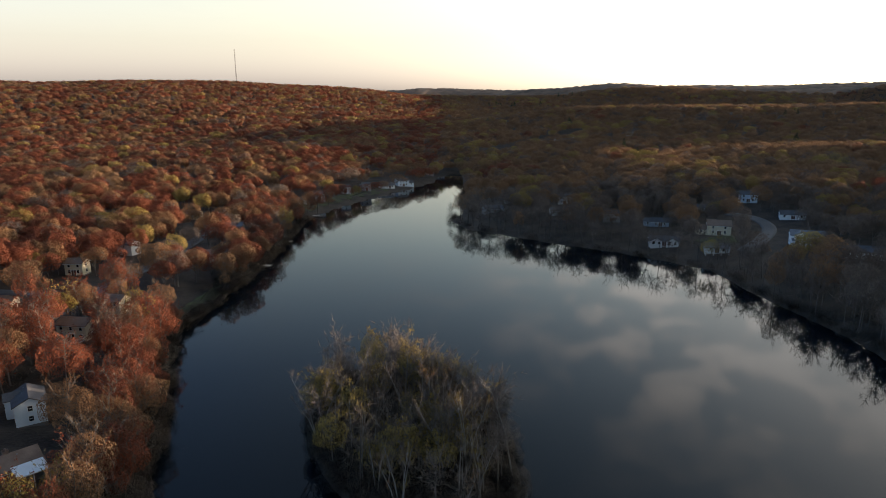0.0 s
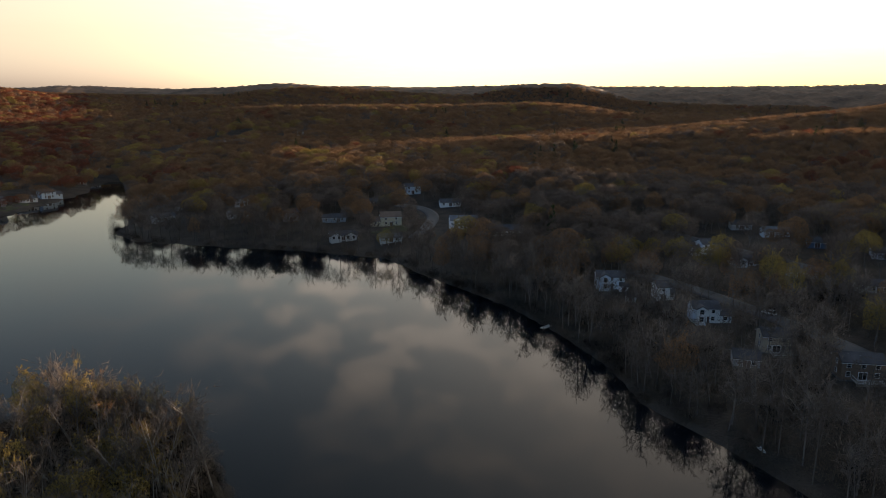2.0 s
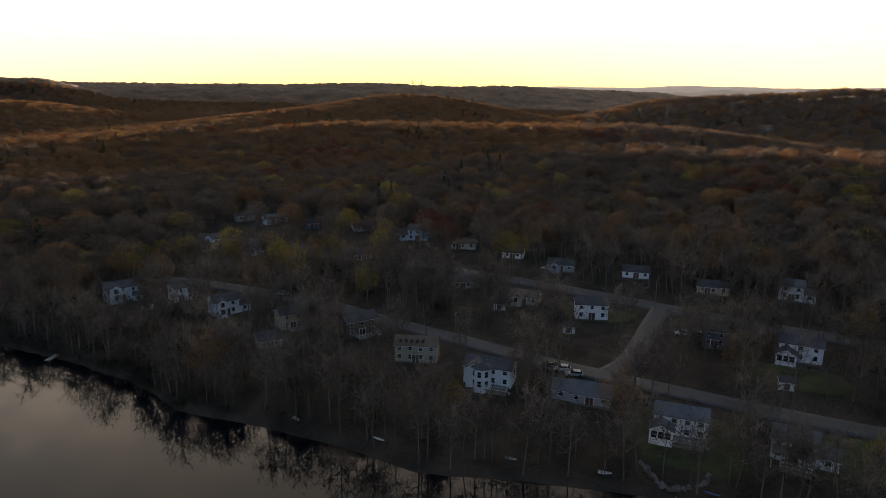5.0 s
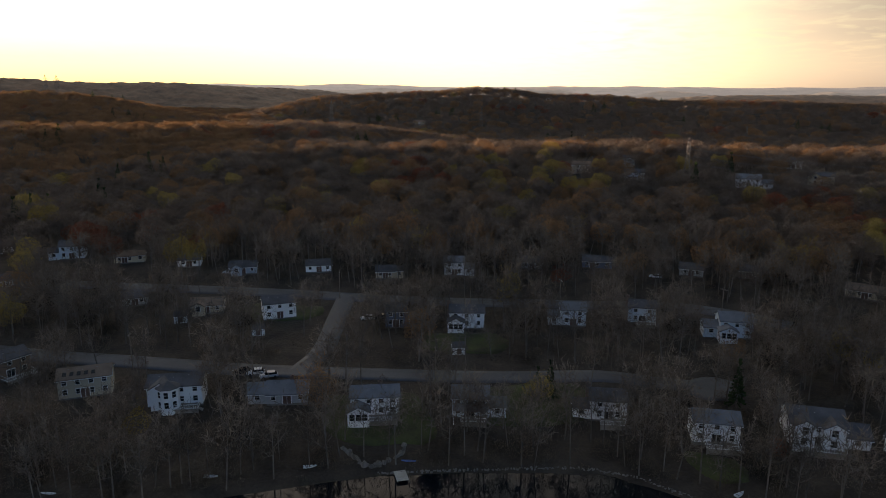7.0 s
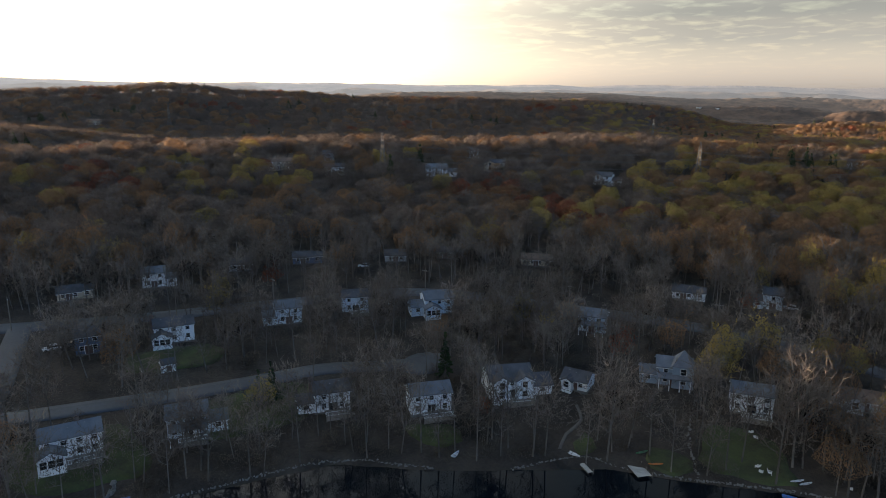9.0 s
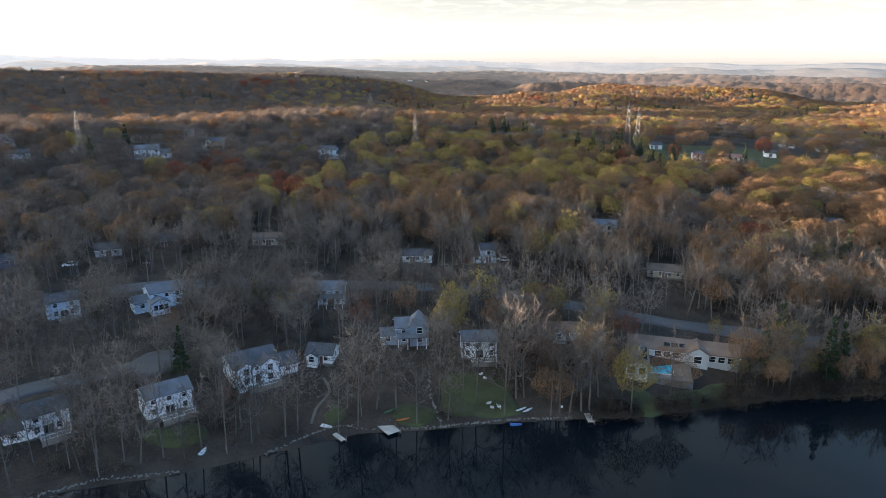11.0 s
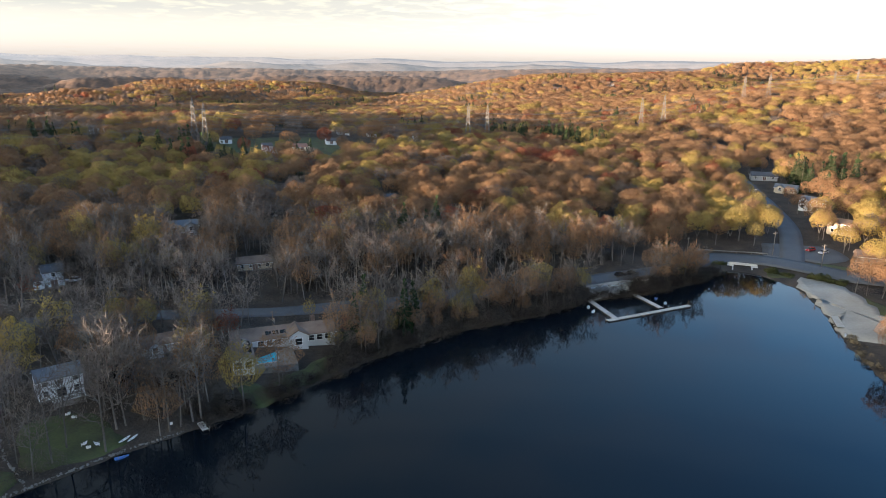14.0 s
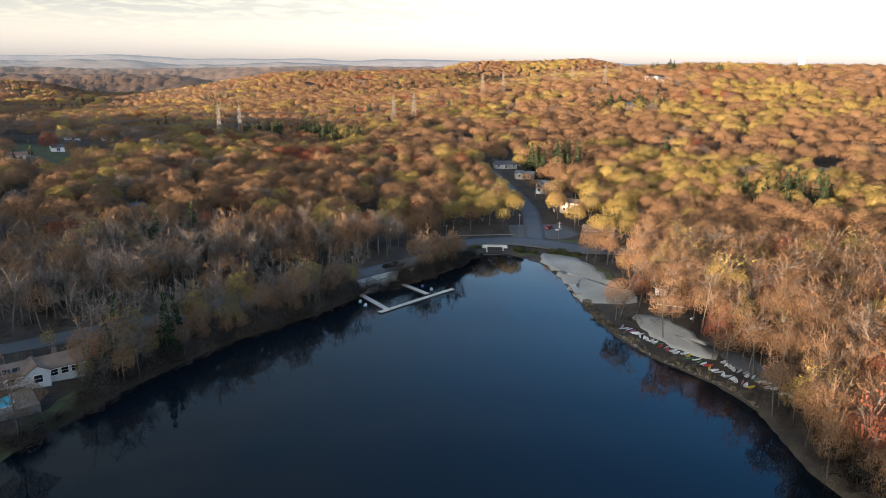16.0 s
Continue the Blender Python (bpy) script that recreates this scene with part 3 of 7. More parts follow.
def chimney(parent, x, y, z0, z1, mat=None):
    bm = bmesh.new()
    box(bm, x - 0.5, x + 0.5, y - 0.4, y + 0.4, z0, z1)
    box(bm, x - 0.58, x + 0.58, y - 0.48, y + 0.48, z1 - 0.25, z1)
    box(bm, x - 0.2, x + 0.2, y - 0.2, y + 0.2, z1, z1 + 0.35)
    part("chimney", bm, mat or BRICK, parent)


def deck(parent, x0, x1, y0, y1, z):
    bm = bmesh.new()
    box(bm, x0, x1, y0, y1, z - 0.2, z)
    part("deck", bm, DECKING, parent)
    for x in (x0 + 0.1, (x0 + x1) / 2, x1 - 0.1):
        bm = bmesh.new()
        box(bm, x - 0.09, x + 0.09, y0 + 0.05, y0 + 0.23, -1.5, z - 0.2)
        part("post", bm, DECKING, parent)
    bm = bmesh.new()
    box(bm, x0 + 0.15, x1 - 0.15, y0 + 0.3, y0 + 0.36, -2.0, z - 0.2)
    part("skirting", bm, DECKING, parent, "dark boarded skirting under the deck")
    bm = bmesh.new()
    for a, b, c, d in ((x0, x1, y0, y0 + 0.07), (x0, x0 + 0.07, y0, y1), (x1 - 0.07, x1, y0, y1)):
        box(bm, a, b, c, d, z + 0.95, z + 1.05)
        box(bm, a, b, c, d, z + 0.12, z + 0.2)
    n = max(3, int((x1 - x0) / 0.45))
    for i in range(n + 1):
        x = x0 + 0.04 + (x1 - x0 - 0.08) * i / n
        box(bm, x - 0.025, x + 0.025, y0 + 0.01, y0 + 0.06, z, z + 0.95)
    part("railing", bm, TRIM, parent, "white painted deck railing")
    bm = bmesh.new()
    k = max(3, int(z / 0.2))
    for i in range(k):
        box(bm, x1 + 0.3 * i, x1 + 0.3 * i + 0.32, y0 + 0.2, y0 + 1.3, z - (i + 1) * z / k - 0.1, z - (i + 1) * z / k)
    part("steps", bm, DECKING, parent)


def windows_along(parent, x0, x1, y, zs, turn, gap=2.8, w=0.95, h=1.2, skip=()):
    n = max(1, int((x1 - x0 - 0.8) / gap))
    for z in zs:
        for i in range(n):
            if (i, z) in skip:
                continue
            k = x0 + (x1 - x0) * (i + 0.5) / n
            if turn == 0:
                window(parent, k, y, z, 0, w, h)
            elif turn == 180:
                window(parent, k, y, z, 180, w, h)
            else:
                window(parent, y, k, z, turn, w, h)


def house(x, y, turn, w, storeys, wall, roof, label, extra="", d=0, pitch=0.48, fine=True, room=3.0, sink=0.0):
    """A gabled house, its front (local -y) with windows and doors; extra names its wings, decks and chimneys."""
    e = new("house")
    w = w * 0.93 if x > 60 and math.hypot(x, y) < 300 else w
    d = d or min(8.6, max(6.0, w * 0.52))
    # the floor lies at the height of the ground before the house
    fx, fy = x + math.sin(radians(turn)) * d * 0.6, y - math.cos(radians(turn)) * d * 0.6
    z = min(float(height(x, y)), float(height(fx, fy)) + 0.35) + sink
    e.matrix_basis = pose(x, y, z, 0, 0, turn)
    tagged(e, label, "house", "houses round the lake")
    # the open yard towards the lake
    r = math.hypot(x, y)
    shady = x > 60 and r < 300 and -60 < y < 20
    CLEAR.append((x, y, max(w, d) * 0.5 + (1.4 if shady else room)))
    for step in (8, 15, 22, 29) if x < -80 and r < 240 else (11, 20):
        cx, cy = x - x / r * step, y - y / r * step
        if off_shore(cx, cy) > 13:
            CLEAR.append((cx, cy, w * 0.36 if shady else w * 0.42 + 1.5))
    fz = 0.25
    eave = fz + 2.35 * storeys
    ex = extra.split()
    x0, x1 = -w / 2, w / 2
    if "wing_right" in ex:
        x1 = w * 0.18
    if "wing_left" in ex:
        x0 = -w * 0.18
    top = gabled(e, x0, x1, -d / 2, d / 2, -2.5, eave, pitch, wall, roof)
    lows = [fz + 0.85 + 2.35 * i for i in range(storeys)]
    gap = 2.5 if fine else 3.6
    doors = "bay" not in ex and "sun" not in ex
    windows_along(e, x0, x1, -d / 2, lows, 0, gap, 0.95, 1.2)
    if fine:
        windows_along(e, x0, x1, d / 2, lows, 180, 3.4, 0.95, 1.2)
    windows_along(e, -d / 2, d / 2, x1, lows, 90, 3.4, 0.9, 1.15)
    windows_along(e, -d / 2, d / 2, x0, lows, -90, 3.4, 0.9, 1.15)
    if doors:
        bm = bmesh.new()
        dx = x0 + (x1 - x0) * 0.5 + 0.02
        box(bm, dx - 0.9, dx + 0.9, -d / 2 - 0.1, -d / 2 + 0.05, fz - 0.1, fz + 2.15)
        part("door", bm, PANE if "deck" in ex else DOORS, e)
        bm = bmesh.new()
        for a, b, c, g in ((-1.05, -0.9, 0, 2.25), (0.9, 1.05, 0, 2.25), (-1.05, 1.05, 2.15, 2.3), (-0.04, 0.04, 0, 2.15)):
            box(bm, dx + a, dx + b, -d / 2 - 0.14, -d / 2 + 0.04, fz + c - 0.1, fz + g - 0.1)
        part("door_frame", bm, TRIM, e)
    for side, has in ((1, "wing_right" in ex), (-1, "wing_left" in ex)):
        if has:
            a, b = (x1, w / 2) if side > 0 else (-w / 2, x0)
            we = fz + 2.35 * max(1, storeys - 1) + 0.1
            gabled(e, a - 0.05 * side, b, -d / 2 + 0.6, d / 2 - 0.8, -2.5, we, pitch, wall, roof, name="wing")
            windows_along(e, a, b, -d / 2 + 0.6, lows[:max(1, storeys - 1)], 0, gap, 1.1, 1.35)
    if "gable" in ex or "gables" in ex:
        for k in ((-0.26, 0.26) if "gables" in ex else (-0.22,)):
            c, q = (x0 + x1) / 2 + k * (x1 - x0), (x1 - x0) * 0.19
            gabled(e, c - q, c + q, -d / 2 - 1.6, 0, -2.5, eave, pitch * 1.25, wall, roof, "y", 0.35, "front_gable")
            windows_along(e, c - q, c + q, -d / 2 - 1.6, lows, 0, 2.2, 1.2, 1.4)
    if "sun" in ex:
        a, b = x0 - 0.6, x0 + 4.2
        gabled(e, a, b, -d / 2 - 3.4, -d / 2 + 0.2, -2.5, fz + 2.6, 0.5, wall, roof, "y", 0.3, "sunroom")
        for k in range(3):
            window(e, a + 1.0 + k * 1.4, -d / 2 - 3.4, fz + 0.7, 0, 1.1, 1.5)
        windows_along(e, -d / 2 - 3.2, -d / 2 - 0.2, a, [fz + 0.7], -90, 1.5, 1.1, 1.5)
    if "bay" in ex:
        c = x0 + (x1 - x0) * 0.42
        bm = bmesh.new()
        bmesh.ops.create_cone(bm, segments=8, radius1=2.4, radius2=2.4, depth=fz + 5.2 + 2.5, cap_ends=True,
                              matrix=pose(c, -d / 2 - 1.3, (fz + 5.2 - 2.5) / 2, 0, 0, 22.5))
        part("turret", bm, WALLS[wall], e)
        bm = bmesh.new()
        bmesh.ops.create_cone(bm, segments=8, radius1=2.8, radius2=0.05, depth=1.3, cap_ends=True,
                              matrix=pose(c, -d / 2 - 1.3, fz + 5.2 + 0.62, 0, 0, 22.5))
        part("turret_roof", bm, ROOFS[roof], e)
        for a in (-90, -45, 0, 45):
            for zz in lows[:2]:
                r = 2.4 * math.cos(radians(22.5))
                window(e, c + math.sin(radians(a)) * r, -d / 2 - 1.3 - math.cos(radians(a)) * r, zz, a, 0.9, 1.4)
    if "porch" in ex:
        bm = bmesh.new()
        prism(bm, [(-d / 2 - 2.6, fz + 2.5), (-d / 2, fz + 3.1), (-d / 2, fz + 3.3), (-d / 2 - 2.6, fz + 2.7)], x0 + 0.3, x1 - 0.3, "x")
        part("porch_roof", bm, ROOFS[roof], e)
        for k in range(4):
            bm = bmesh.new()
            px = x0 + 0.5 + (x1 - x0 - 1.0) * k / 3
            box(bm, px - 0.1, px + 0.1, -d / 2 - 2.5, -d / 2 - 2.3, -1.0, fz + 2.5)
            part("porch_post", bm, TRIM, e)
    if "deck" in ex:
        deck(e, x0 + (x1 - x0) * 0.25, x1 - 0.4, -d / 2 - 3.2, -d / 2, fz + (0.0 if storeys < 2 else 0.3))
    if "chimney" in ex:
        chimney(e, x0 - 0.35, 0.6, -2.0, top + 1.0)
    if "stack" in ex:
        chimney(e, x0 + (x1 - x0) * 0.62, 0.3, eave, top + 0.9)
    if "tower" in ex:
        bm = bmesh.new()
        t0 = x1 - 4.6
        box(bm, t0, x1 + 0.3, -d / 2 - 0.8, -d / 2 + 4.2, -2.5, eave + 0.6)
        part("tower", bm, WALLS[wall], e)
        bm = bmesh.new()
        bmesh.ops.create_cone(bm, segments=4, radius1=4.0, radius2=0.05, depth=3.6, cap_ends=True,
                              matrix=pose((t0 + x1 + 0.3) / 2, -d / 2 + 1.7, eave + 2.3, 0, 0, 45))
        part("tower_roof", bm, ROOFS[roof], e)
        windows_along(e, t0, x1 + 0.3, -d / 2 - 0.8, lows, 0, 2.3, 1.3, 1.5)
    if fine:
        for i in range(2 + int(w) % 3):
            bm = bmesh.new()
            vx, vy = x0 + (x1 - x0) * (0.2 + 0.27 * i), -d * (0.12 + 0.07 * (i % 2))
            vz = top + vy * pitch
            box(bm, vx - 0.07, vx + 0.07, vy - 0.07, vy + 0.07, vz - 0.1, vz + 0.3)
            box(bm, vx - 0.11, vx + 0.11, vy - 0.11, vy + 0.11, vz + 0.3, vz + 0.34)
            part("roof_vent", bm, STEEL_GREY, e)
        # dark footing above the ground
        bm = bmesh.new()
        box(bm, x0 - 0.03, x1 + 0.03, -d / 2 - 0.03, d / 2 + 0.03, -2.5, fz - 0.05)
        part("footing", bm, STONE_BASE, e)
    if "awning" in ex:
        bm = bmesh.new()
        prism(bm, [(-d / 2 - 4.2, fz + 2.2), (-d / 2, fz + 2.7), (-d / 2, fz + 2.9), (-d / 2 - 4.2, fz + 2.4)], x1 - 5.5, x1, "x")
        part("patio_roof", bm, TRIM, e, "ribbed white patio roof")
        for px in (x1 - 5.3, x1 - 2.8, x1 - 0.2):
            bm = bmesh.new()
            box(bm, px - 0.08, px + 0.08, -d / 2 - 4.1, -d / 2 - 3.94, -1.5, fz + 2.2)
            part("patio_post", bm, TRIM, e)
    if "solar" in ex:
        for i in range(5):
            bm = bmesh.new()
            a = math.atan(pitch)
            m = pose(x0 + 1.5 + i * 1.5, -d / 4 - 0.6, eave + d / 4 * pitch + 0.05, math.degrees(a), 0, 0)
            bmesh.ops.create_cube(bm, size=1, matrix=m @ Matrix.Diagonal((0.8, 1.1, 0.08, 1)))
            part("skylight", bm, PANE, e)
    return e

# ---------------------------------------------------------------- the houses, nearest first
house(141.6, -23.2, -99, 13.2, 2, "pale_blue", "grey", "pale blue two-storey house with a terrace", "wing_right porch deck", room=2.2)
house(143.5, 0.8, -90, 11.8, 2, "white", "grey", "white two-storey lake house with a gabled sunroom", "sun deck stack", room=2.2)
house(-84.9, 114.6, 47, 13.5, 1, "red", "brown", "barn-red house with a brown roof and white patio roof", "stack awning", room=2.2)
house(125, -71.6, -106, 10.2, 2, "white", "grey", "tall white lake house with a raised deck", "deck", room=2.2)
house(138, -50.5, -102, 12.8, 2, "white", "dark", "white house with a lower wing and deck", "wing_left chimney deck", room=2.2)
house(148.7, 23.2, -89, 14.5, 1, "grey", "grey", "low grey house with skylights beside parked cars", "wing_left stack", room=2.2)
house(120.2, -93.6, -110, 16.8, 2, "white", "dark", "rambling white house with several gables", "gables wing_right deck", room=2.2)
house(148.4, 46.0, -87, 12.8, 2, "white", "dark", "white two-storey house with an eight-sided turret", "bay gable deck", room=2.2)
house(114.0, -107.7, -151, 7.0, 1, "white", "dark", "small white garage with a steep gable", "gable", room=2.2)
house(85.4, -134.6, -141, 9.6, 2, "white", "grey", "white lake house behind tall trees", "deck", room=2.2)
house(104.6, -127.8, -136, 13.0, 2, "slate", "grey", "large blue-grey house with a pointed tower roof", "tower porch wing_left", room=2.2)
house(-93.2, 138.7, -56, 9.0, 2, "pale_blue", "dark", "pale blue house with a front gable", "gable", room=2.2)
house(72.0, -156.4, -145, 10.0, 1, "grey", "brown", "grey-brown house among bare trees", "gable", room=2.2)
house(154.4, 68.4, -76, 12.0, 2, "tan", "brown", "tan two-storey house with skylights", "solar", room=2.2)
house(148.0, 111.6, -43, 7.0, 1, "grey", "dark", "dim grey house among bare trees", room=2.2)
house(164.8, 92.1, -36, 10.7, 2, "brown", "dark", "dark brown two-storey house among bare trees", "deck", room=2.2)
house(189.2, -26.7, -96, 11.0, 2, "white", "dark", "white house with a dark roof and sunroom", "chimney sun", room=2.2)
house(138.2, -135.2, -140, 8.5, 2, "pale_blue", "grey", "light blue two-storey house by the road", "porch", room=2.2)
house(191.4, -7.1, -92, 9.8, 2, "blue", "dark", "navy blue house with a paved patio", "wing_right", room=2.2)
house(188.5, -57.1, -101, 12.0, 2, "pale_blue", "grey", "light blue house with a low brown wing", "wing_left", room=2.2)
house(199.2, 29.9, -75, 10.4, 2, "white", "dark", "white saltbox house between the two roads", room=2.2)
house(162.5, 114.4, -35, 7.8, 2, "tan", "dark", "pale tan house among bare trees", "deck", room=2.2)
house(173.8, -100.0, -106, 14.2, 2, "pale_blue", "grey", "pale blue long house with a white sunroom", "sun wing_left", room=2.2)
house(187.3, -80.2, -107, 8.6, 2, "pale_blue", "dark", "light blue house with a white chimney", "chimney deck", room=2.2)
house(204.0, 51.9, -88, 10.3, 1, "tan", "brown", "tan ranch house behind bare trees", "gable", room=2.2)
house(166.9, 140.3, -32, 12.9, 2, "white", "dark", "white house with a front bay by the lake", "gable wing_right", room=2.2)
house(-109.9, 190.6, -10, 9.7, 2, "cream", "brown", "cream house lit by the low sun", "deck", room=2.2)
house(211.4, 76.2, -70, 7.9, 1, "grey", "dark", "small dim grey house in the trees", room=2.2)
house(139.8, -178.9, -142, 11.0, 1, "white", "dark", "white ranch house above the road", "wing_right", room=2.2)
house(121.2, -193.3, -143, 8.8, 2, "pale_blue", "dark", "pale blue house above the road", "wing_left", room=2.2)
house(66.2, -221.0, -159, 12.0, 1, "tan", "brown", "beige ranch house in the wood", room=2.2)
house(232.6, -4.7, -91, 10.5, 1, "tan", "dark", "low tan house above the road", "wing_right", room=2.2)
house(233.8, -29.9, -97, 11.4, 2, "white", "grey", "white split-level house above the road", "wing_right", room=2.2)
house(171.3, 164.3, -26, 7.0, 2, "white", "dark", "tall white house by the lower road", "wing_right", room=2.2)
house(240.1, 20.9, -85, 10.0, 1, "white", "dark", "white ranch house above the road", room=2.2)
house(-110.1, 215.2, -13, 7.0, 2, "cream", "brown", "cream house lit by the low sun", room=2.2)
house(238.7, 47.4, -85, 10.1, 1, "slate", "dark", "blue-grey ranch house above the road", "gable", room=3.0)
house(238.5, -58.0, -104, 8.6, 1, "grey", "dark", "grey house at the wood's edge", room=3.0)
house(164.3, 184.0, -32, 11.1, 2, "pale_blue", "dark", "pale blue lake house with a dark roof", "gable", room=3.0)
house(192.0, -156.8, -135, 11.9, 1, "tan", "brown", "tan ranch house in the wood", room=3.0)
house(222.8, -112.8, -117, 8.7, 1, "grey", "dark", "dim grey house in the wood", room=3.0)
house(236.4, -82.5, -109, 11.6, 1, "blue", "dark", "navy blue ranch house at the wood's edge", "wing_right", room=3.0)
house(216.5, -131.1, -121, 7.1, 1, "brown", "dark", "small brown house in the wood", room=3.0)
house(247.7, 68.3, -83, 8.5, 1, "white", "dark", "white ranch house above the road", room=3.0)
house(-147.0, 213.6, -0, 8.6, 1, "tan", "brown", "tan ranch house beside the road", "wing_right", room=3.0)
house(228.7, 127.4, -41, 10.9, 1, "grey", "dark", "dim grey ranch house between the roads", "wing_left", room=3.0)
house(100.4, -247.1, -158, 12.4, 2, "stone", "grey", "large grey stone house in the wood", "gables", room=3.0)
house(253.6, 91.4, -78, 11.2, 1, "cream", "brown", "cream ranch house above the road", "wing_right", room=3.0)
house(226.0, 151.0, -36, 9.9, 1, "grey", "grey", "grey ranch house between the roads", "wing_right", room=3.0)
house(223.9, 174.4, -27, 10.8, 1, "white", "dark", "white ranch house by the upper road", "gable", room=3.0)
house(260.5, 116.6, -78, 13.2, 2, "pale_blue", "dark", "pale blue house above the road", "wing_left", room=3.0)
house(-10.6, -285.6, 178, 10.9, 1, "grey", "grey", "grey flat-roofed house in the wood", room=3.0)
house(-144.9, 256.6, -1, 7.0, 2, "cream", "brown", "cream house among red trees", room=3.0)
house(223.6, 194.8, -19, 9.8, 2, "white", "dark", "white house by the upper road", "wing_left", room=3.0)
house(-74.4, -291.1, 166, 13.9, 1, "grey", "grey", "grey house in the wood", "gable", room=3.0)
house(269.0, 146.4, -49, 9.6, 1, "white", "dark", "white ranch house above the road", fine=False, room=3.0)
house(26.9, -305.5, -155, 7.0, 2, "red", "dark", "red brick house with a steep gable", "gable", fine=False, room=3.0)
house(-106.9, 290.6, -5, 13.8, 1, "tan", "red", "ranch house with a red-brown roof", "wing_right", fine=False, room=3.0)
house(264.9, 172.1, -47, 7.0, 1, "blue", "dark", "small navy blue house above the road", fine=False, room=3.0)
house(-141.0, 292.0, -14, 7.5, 2, "white", "dark", "white house among red trees", fine=False, room=3.0)
house(127.2, 304.2, -17, 10.9, 1, "pale_blue", "grey", "light blue lake house on the shore", "porch", fine=False, room=3.0)
house(178.4, 279.9, -21, 16.4, 1, "white", "dark", "white ranch house on the far bank", "wing_left deck", fine=False, room=3.0)
house(268.1, 194.1, -39, 11.4, 1, "pale_blue", "grey", "pale blue ranch house above the road", "wing_right", fine=False, room=3.0)
house(-173.1, -286.4, 129, 10.5, 2, "tan", "brown", "large tan house above the beach", "gable", fine=False, room=3.0)
house(75.1, -329.1, -167, 12.2, 1, "white", "dark", "low white house in the woods", "wing_left", fine=False, room=3.0)
house(108.4, 322.3, -15, 14.1, 1, "pale_grey", "dark", "pale grey house with two front gables", "gables", fine=False, room=3.0)
house(267.6, 212.3, -37, 9.0, 1, "grey", "dark", "grey ranch house above the road", fine=False, room=3.0)
house(168.8, 304.3, -21, 14.3, 2, "white", "grey", "white house with a pillared portico", "gable porch", fine=False, room=3.0)
house(-140.1, -323.6, 197, 7.5, 2, "white", "dark", "white gabled house on the valley road", "gable", fine=False, room=3.0)
house(136.7, 333.6, -18, 16.6, 2, "cream", "brown", "long cream two-storey house on the far bank", "wing_left", fine=False, room=3.0)
house(-108.8, 343.7, 3, 8.3, 2, "grey", "grey", "grey house by the lake", fine=False, room=3.0)
house(-179.2, -324.1, 131, 10.3, 2, "white", "grey", "white gabled house on the valley road", "gables", fine=False, room=3.0)
house(114.6, 355.7, -13, 12.9, 1, "slate", "dark", "blue house on the far bank", "wing_left", fine=False, room=3.0)
house(94.0, 369.4, -11, 8.8, 2, "grey", "dark", "grey house on the far bank", fine=False, room=3.0)
house(-175.2, 343.5, 7, 9.5, 1, "grey", "grey", "grey house on the hillside", fine=False, room=3.0)
house(365.3, -145.9, -112, 10.9, 2, "white", "dark", "white house on the wooded crest", fine=False, room=3.0)
house(340.0, -202.6, -116, 18.0, 2, "white", "grey", "long white house on the crest", "wing_right deck", fine=False, room=3.0)
house(230.0, -320.5, -144, 9.7, 1, "white", "dark", "white ranch house below the pylon", fine=False, room=3.0)
house(280.6, -278.9, -145, 14.8, 2, "white", "dark", "white gabled house on the crest", "gable wing_right", fine=False, room=3.0)
house(-162.7, -359.8, 176, 7.1, 1, "grey", "dark", "grey house on the valley road", fine=False, room=3.0)
house(69.1, 391.8, -2, 11.8, 1, "pale_blue", "grey", "light blue house on the far bank", fine=False, room=3.0)
house(186.3, 352.5, -20, 12.4, 1, "white", "dark", "white ranch house in the trees", fine=False, room=3.0)
house(185.1, -355.3, -152, 7.0, 2, "brown", "dark", "brown house in the woods", fine=False, room=3.0)
house(-182.9, -358.3, 143, 11.2, 1, "tan", "grey", "tan house on the valley road", "gable", fine=False, room=3.0)
house(-148.0, 381.4, -9, 15.4, 1, "cream", "brown", "long cream ranch house on the hillside", "wing_left", fine=False, room=3.0)
house(257.5, -317.2, -141, 8.7, 1, "grey", "dark", "grey house below the pylon", fine=False, room=3.0)
house(147.6, 381.4, -21, 9.4, 1, "brown", "dark", "brown house in the trees", fine=False, room=3.0)
house(392.1, -121.6, -107, 14.0, 2, "tan", "brown", "tan house on the wooded crest", fine=False, room=3.0)
house(335.1, -237.5, -125, 12.7, 2, "tan", "dark", "tan house on the crest", "gable", fine=False, room=3.0)
house(279.4, -301.4, -137, 8.7, 1, "tan", "dark", "tan house on the crest", fine=False, room=3.0)
house(30.7, 410.8, 16, 12.2, 1, "grey", "dark", "grey house on the wooded point", fine=False, room=3.0)
house(397.9, -154.6, -111, 7.6, 2, "grey", "dark", "grey house on the wooded crest", fine=False, room=4.5)
house(-184.0, -388.9, 165, 14.0, 1, "grey", "dark", "grey house in the valley", fine=False, room=4.5)
house(110.7, -416.5, -155, 8.4, 2, "white", "dark", "white house beside the meadow", "wing_right", fine=False, room=4.5)
house(77.6, 424.9, -10, 8.5, 2, "white", "dark", "white house on the far bank", fine=False, room=4.5)
house(181.2, 395.1, -20, 10.0, 2, "pale_blue", "dark", "pale blue house in the trees", fine=False, room=4.5)
house(-107.8, 422.3, 14, 7.0, 2, "cream", "dark", "cream house by the lake", fine=False, room=4.5)
house(-335.3, -285.1, 140, 20.0, 1, "slate", "grey", "large house with a blue-grey roof on the hillside", "wing_left gable", fine=False, room=4.5)
house(94.3, -433.1, -158, 10.8, 1, "cream", "red", "cream house beside the meadow", fine=False, room=4.5)
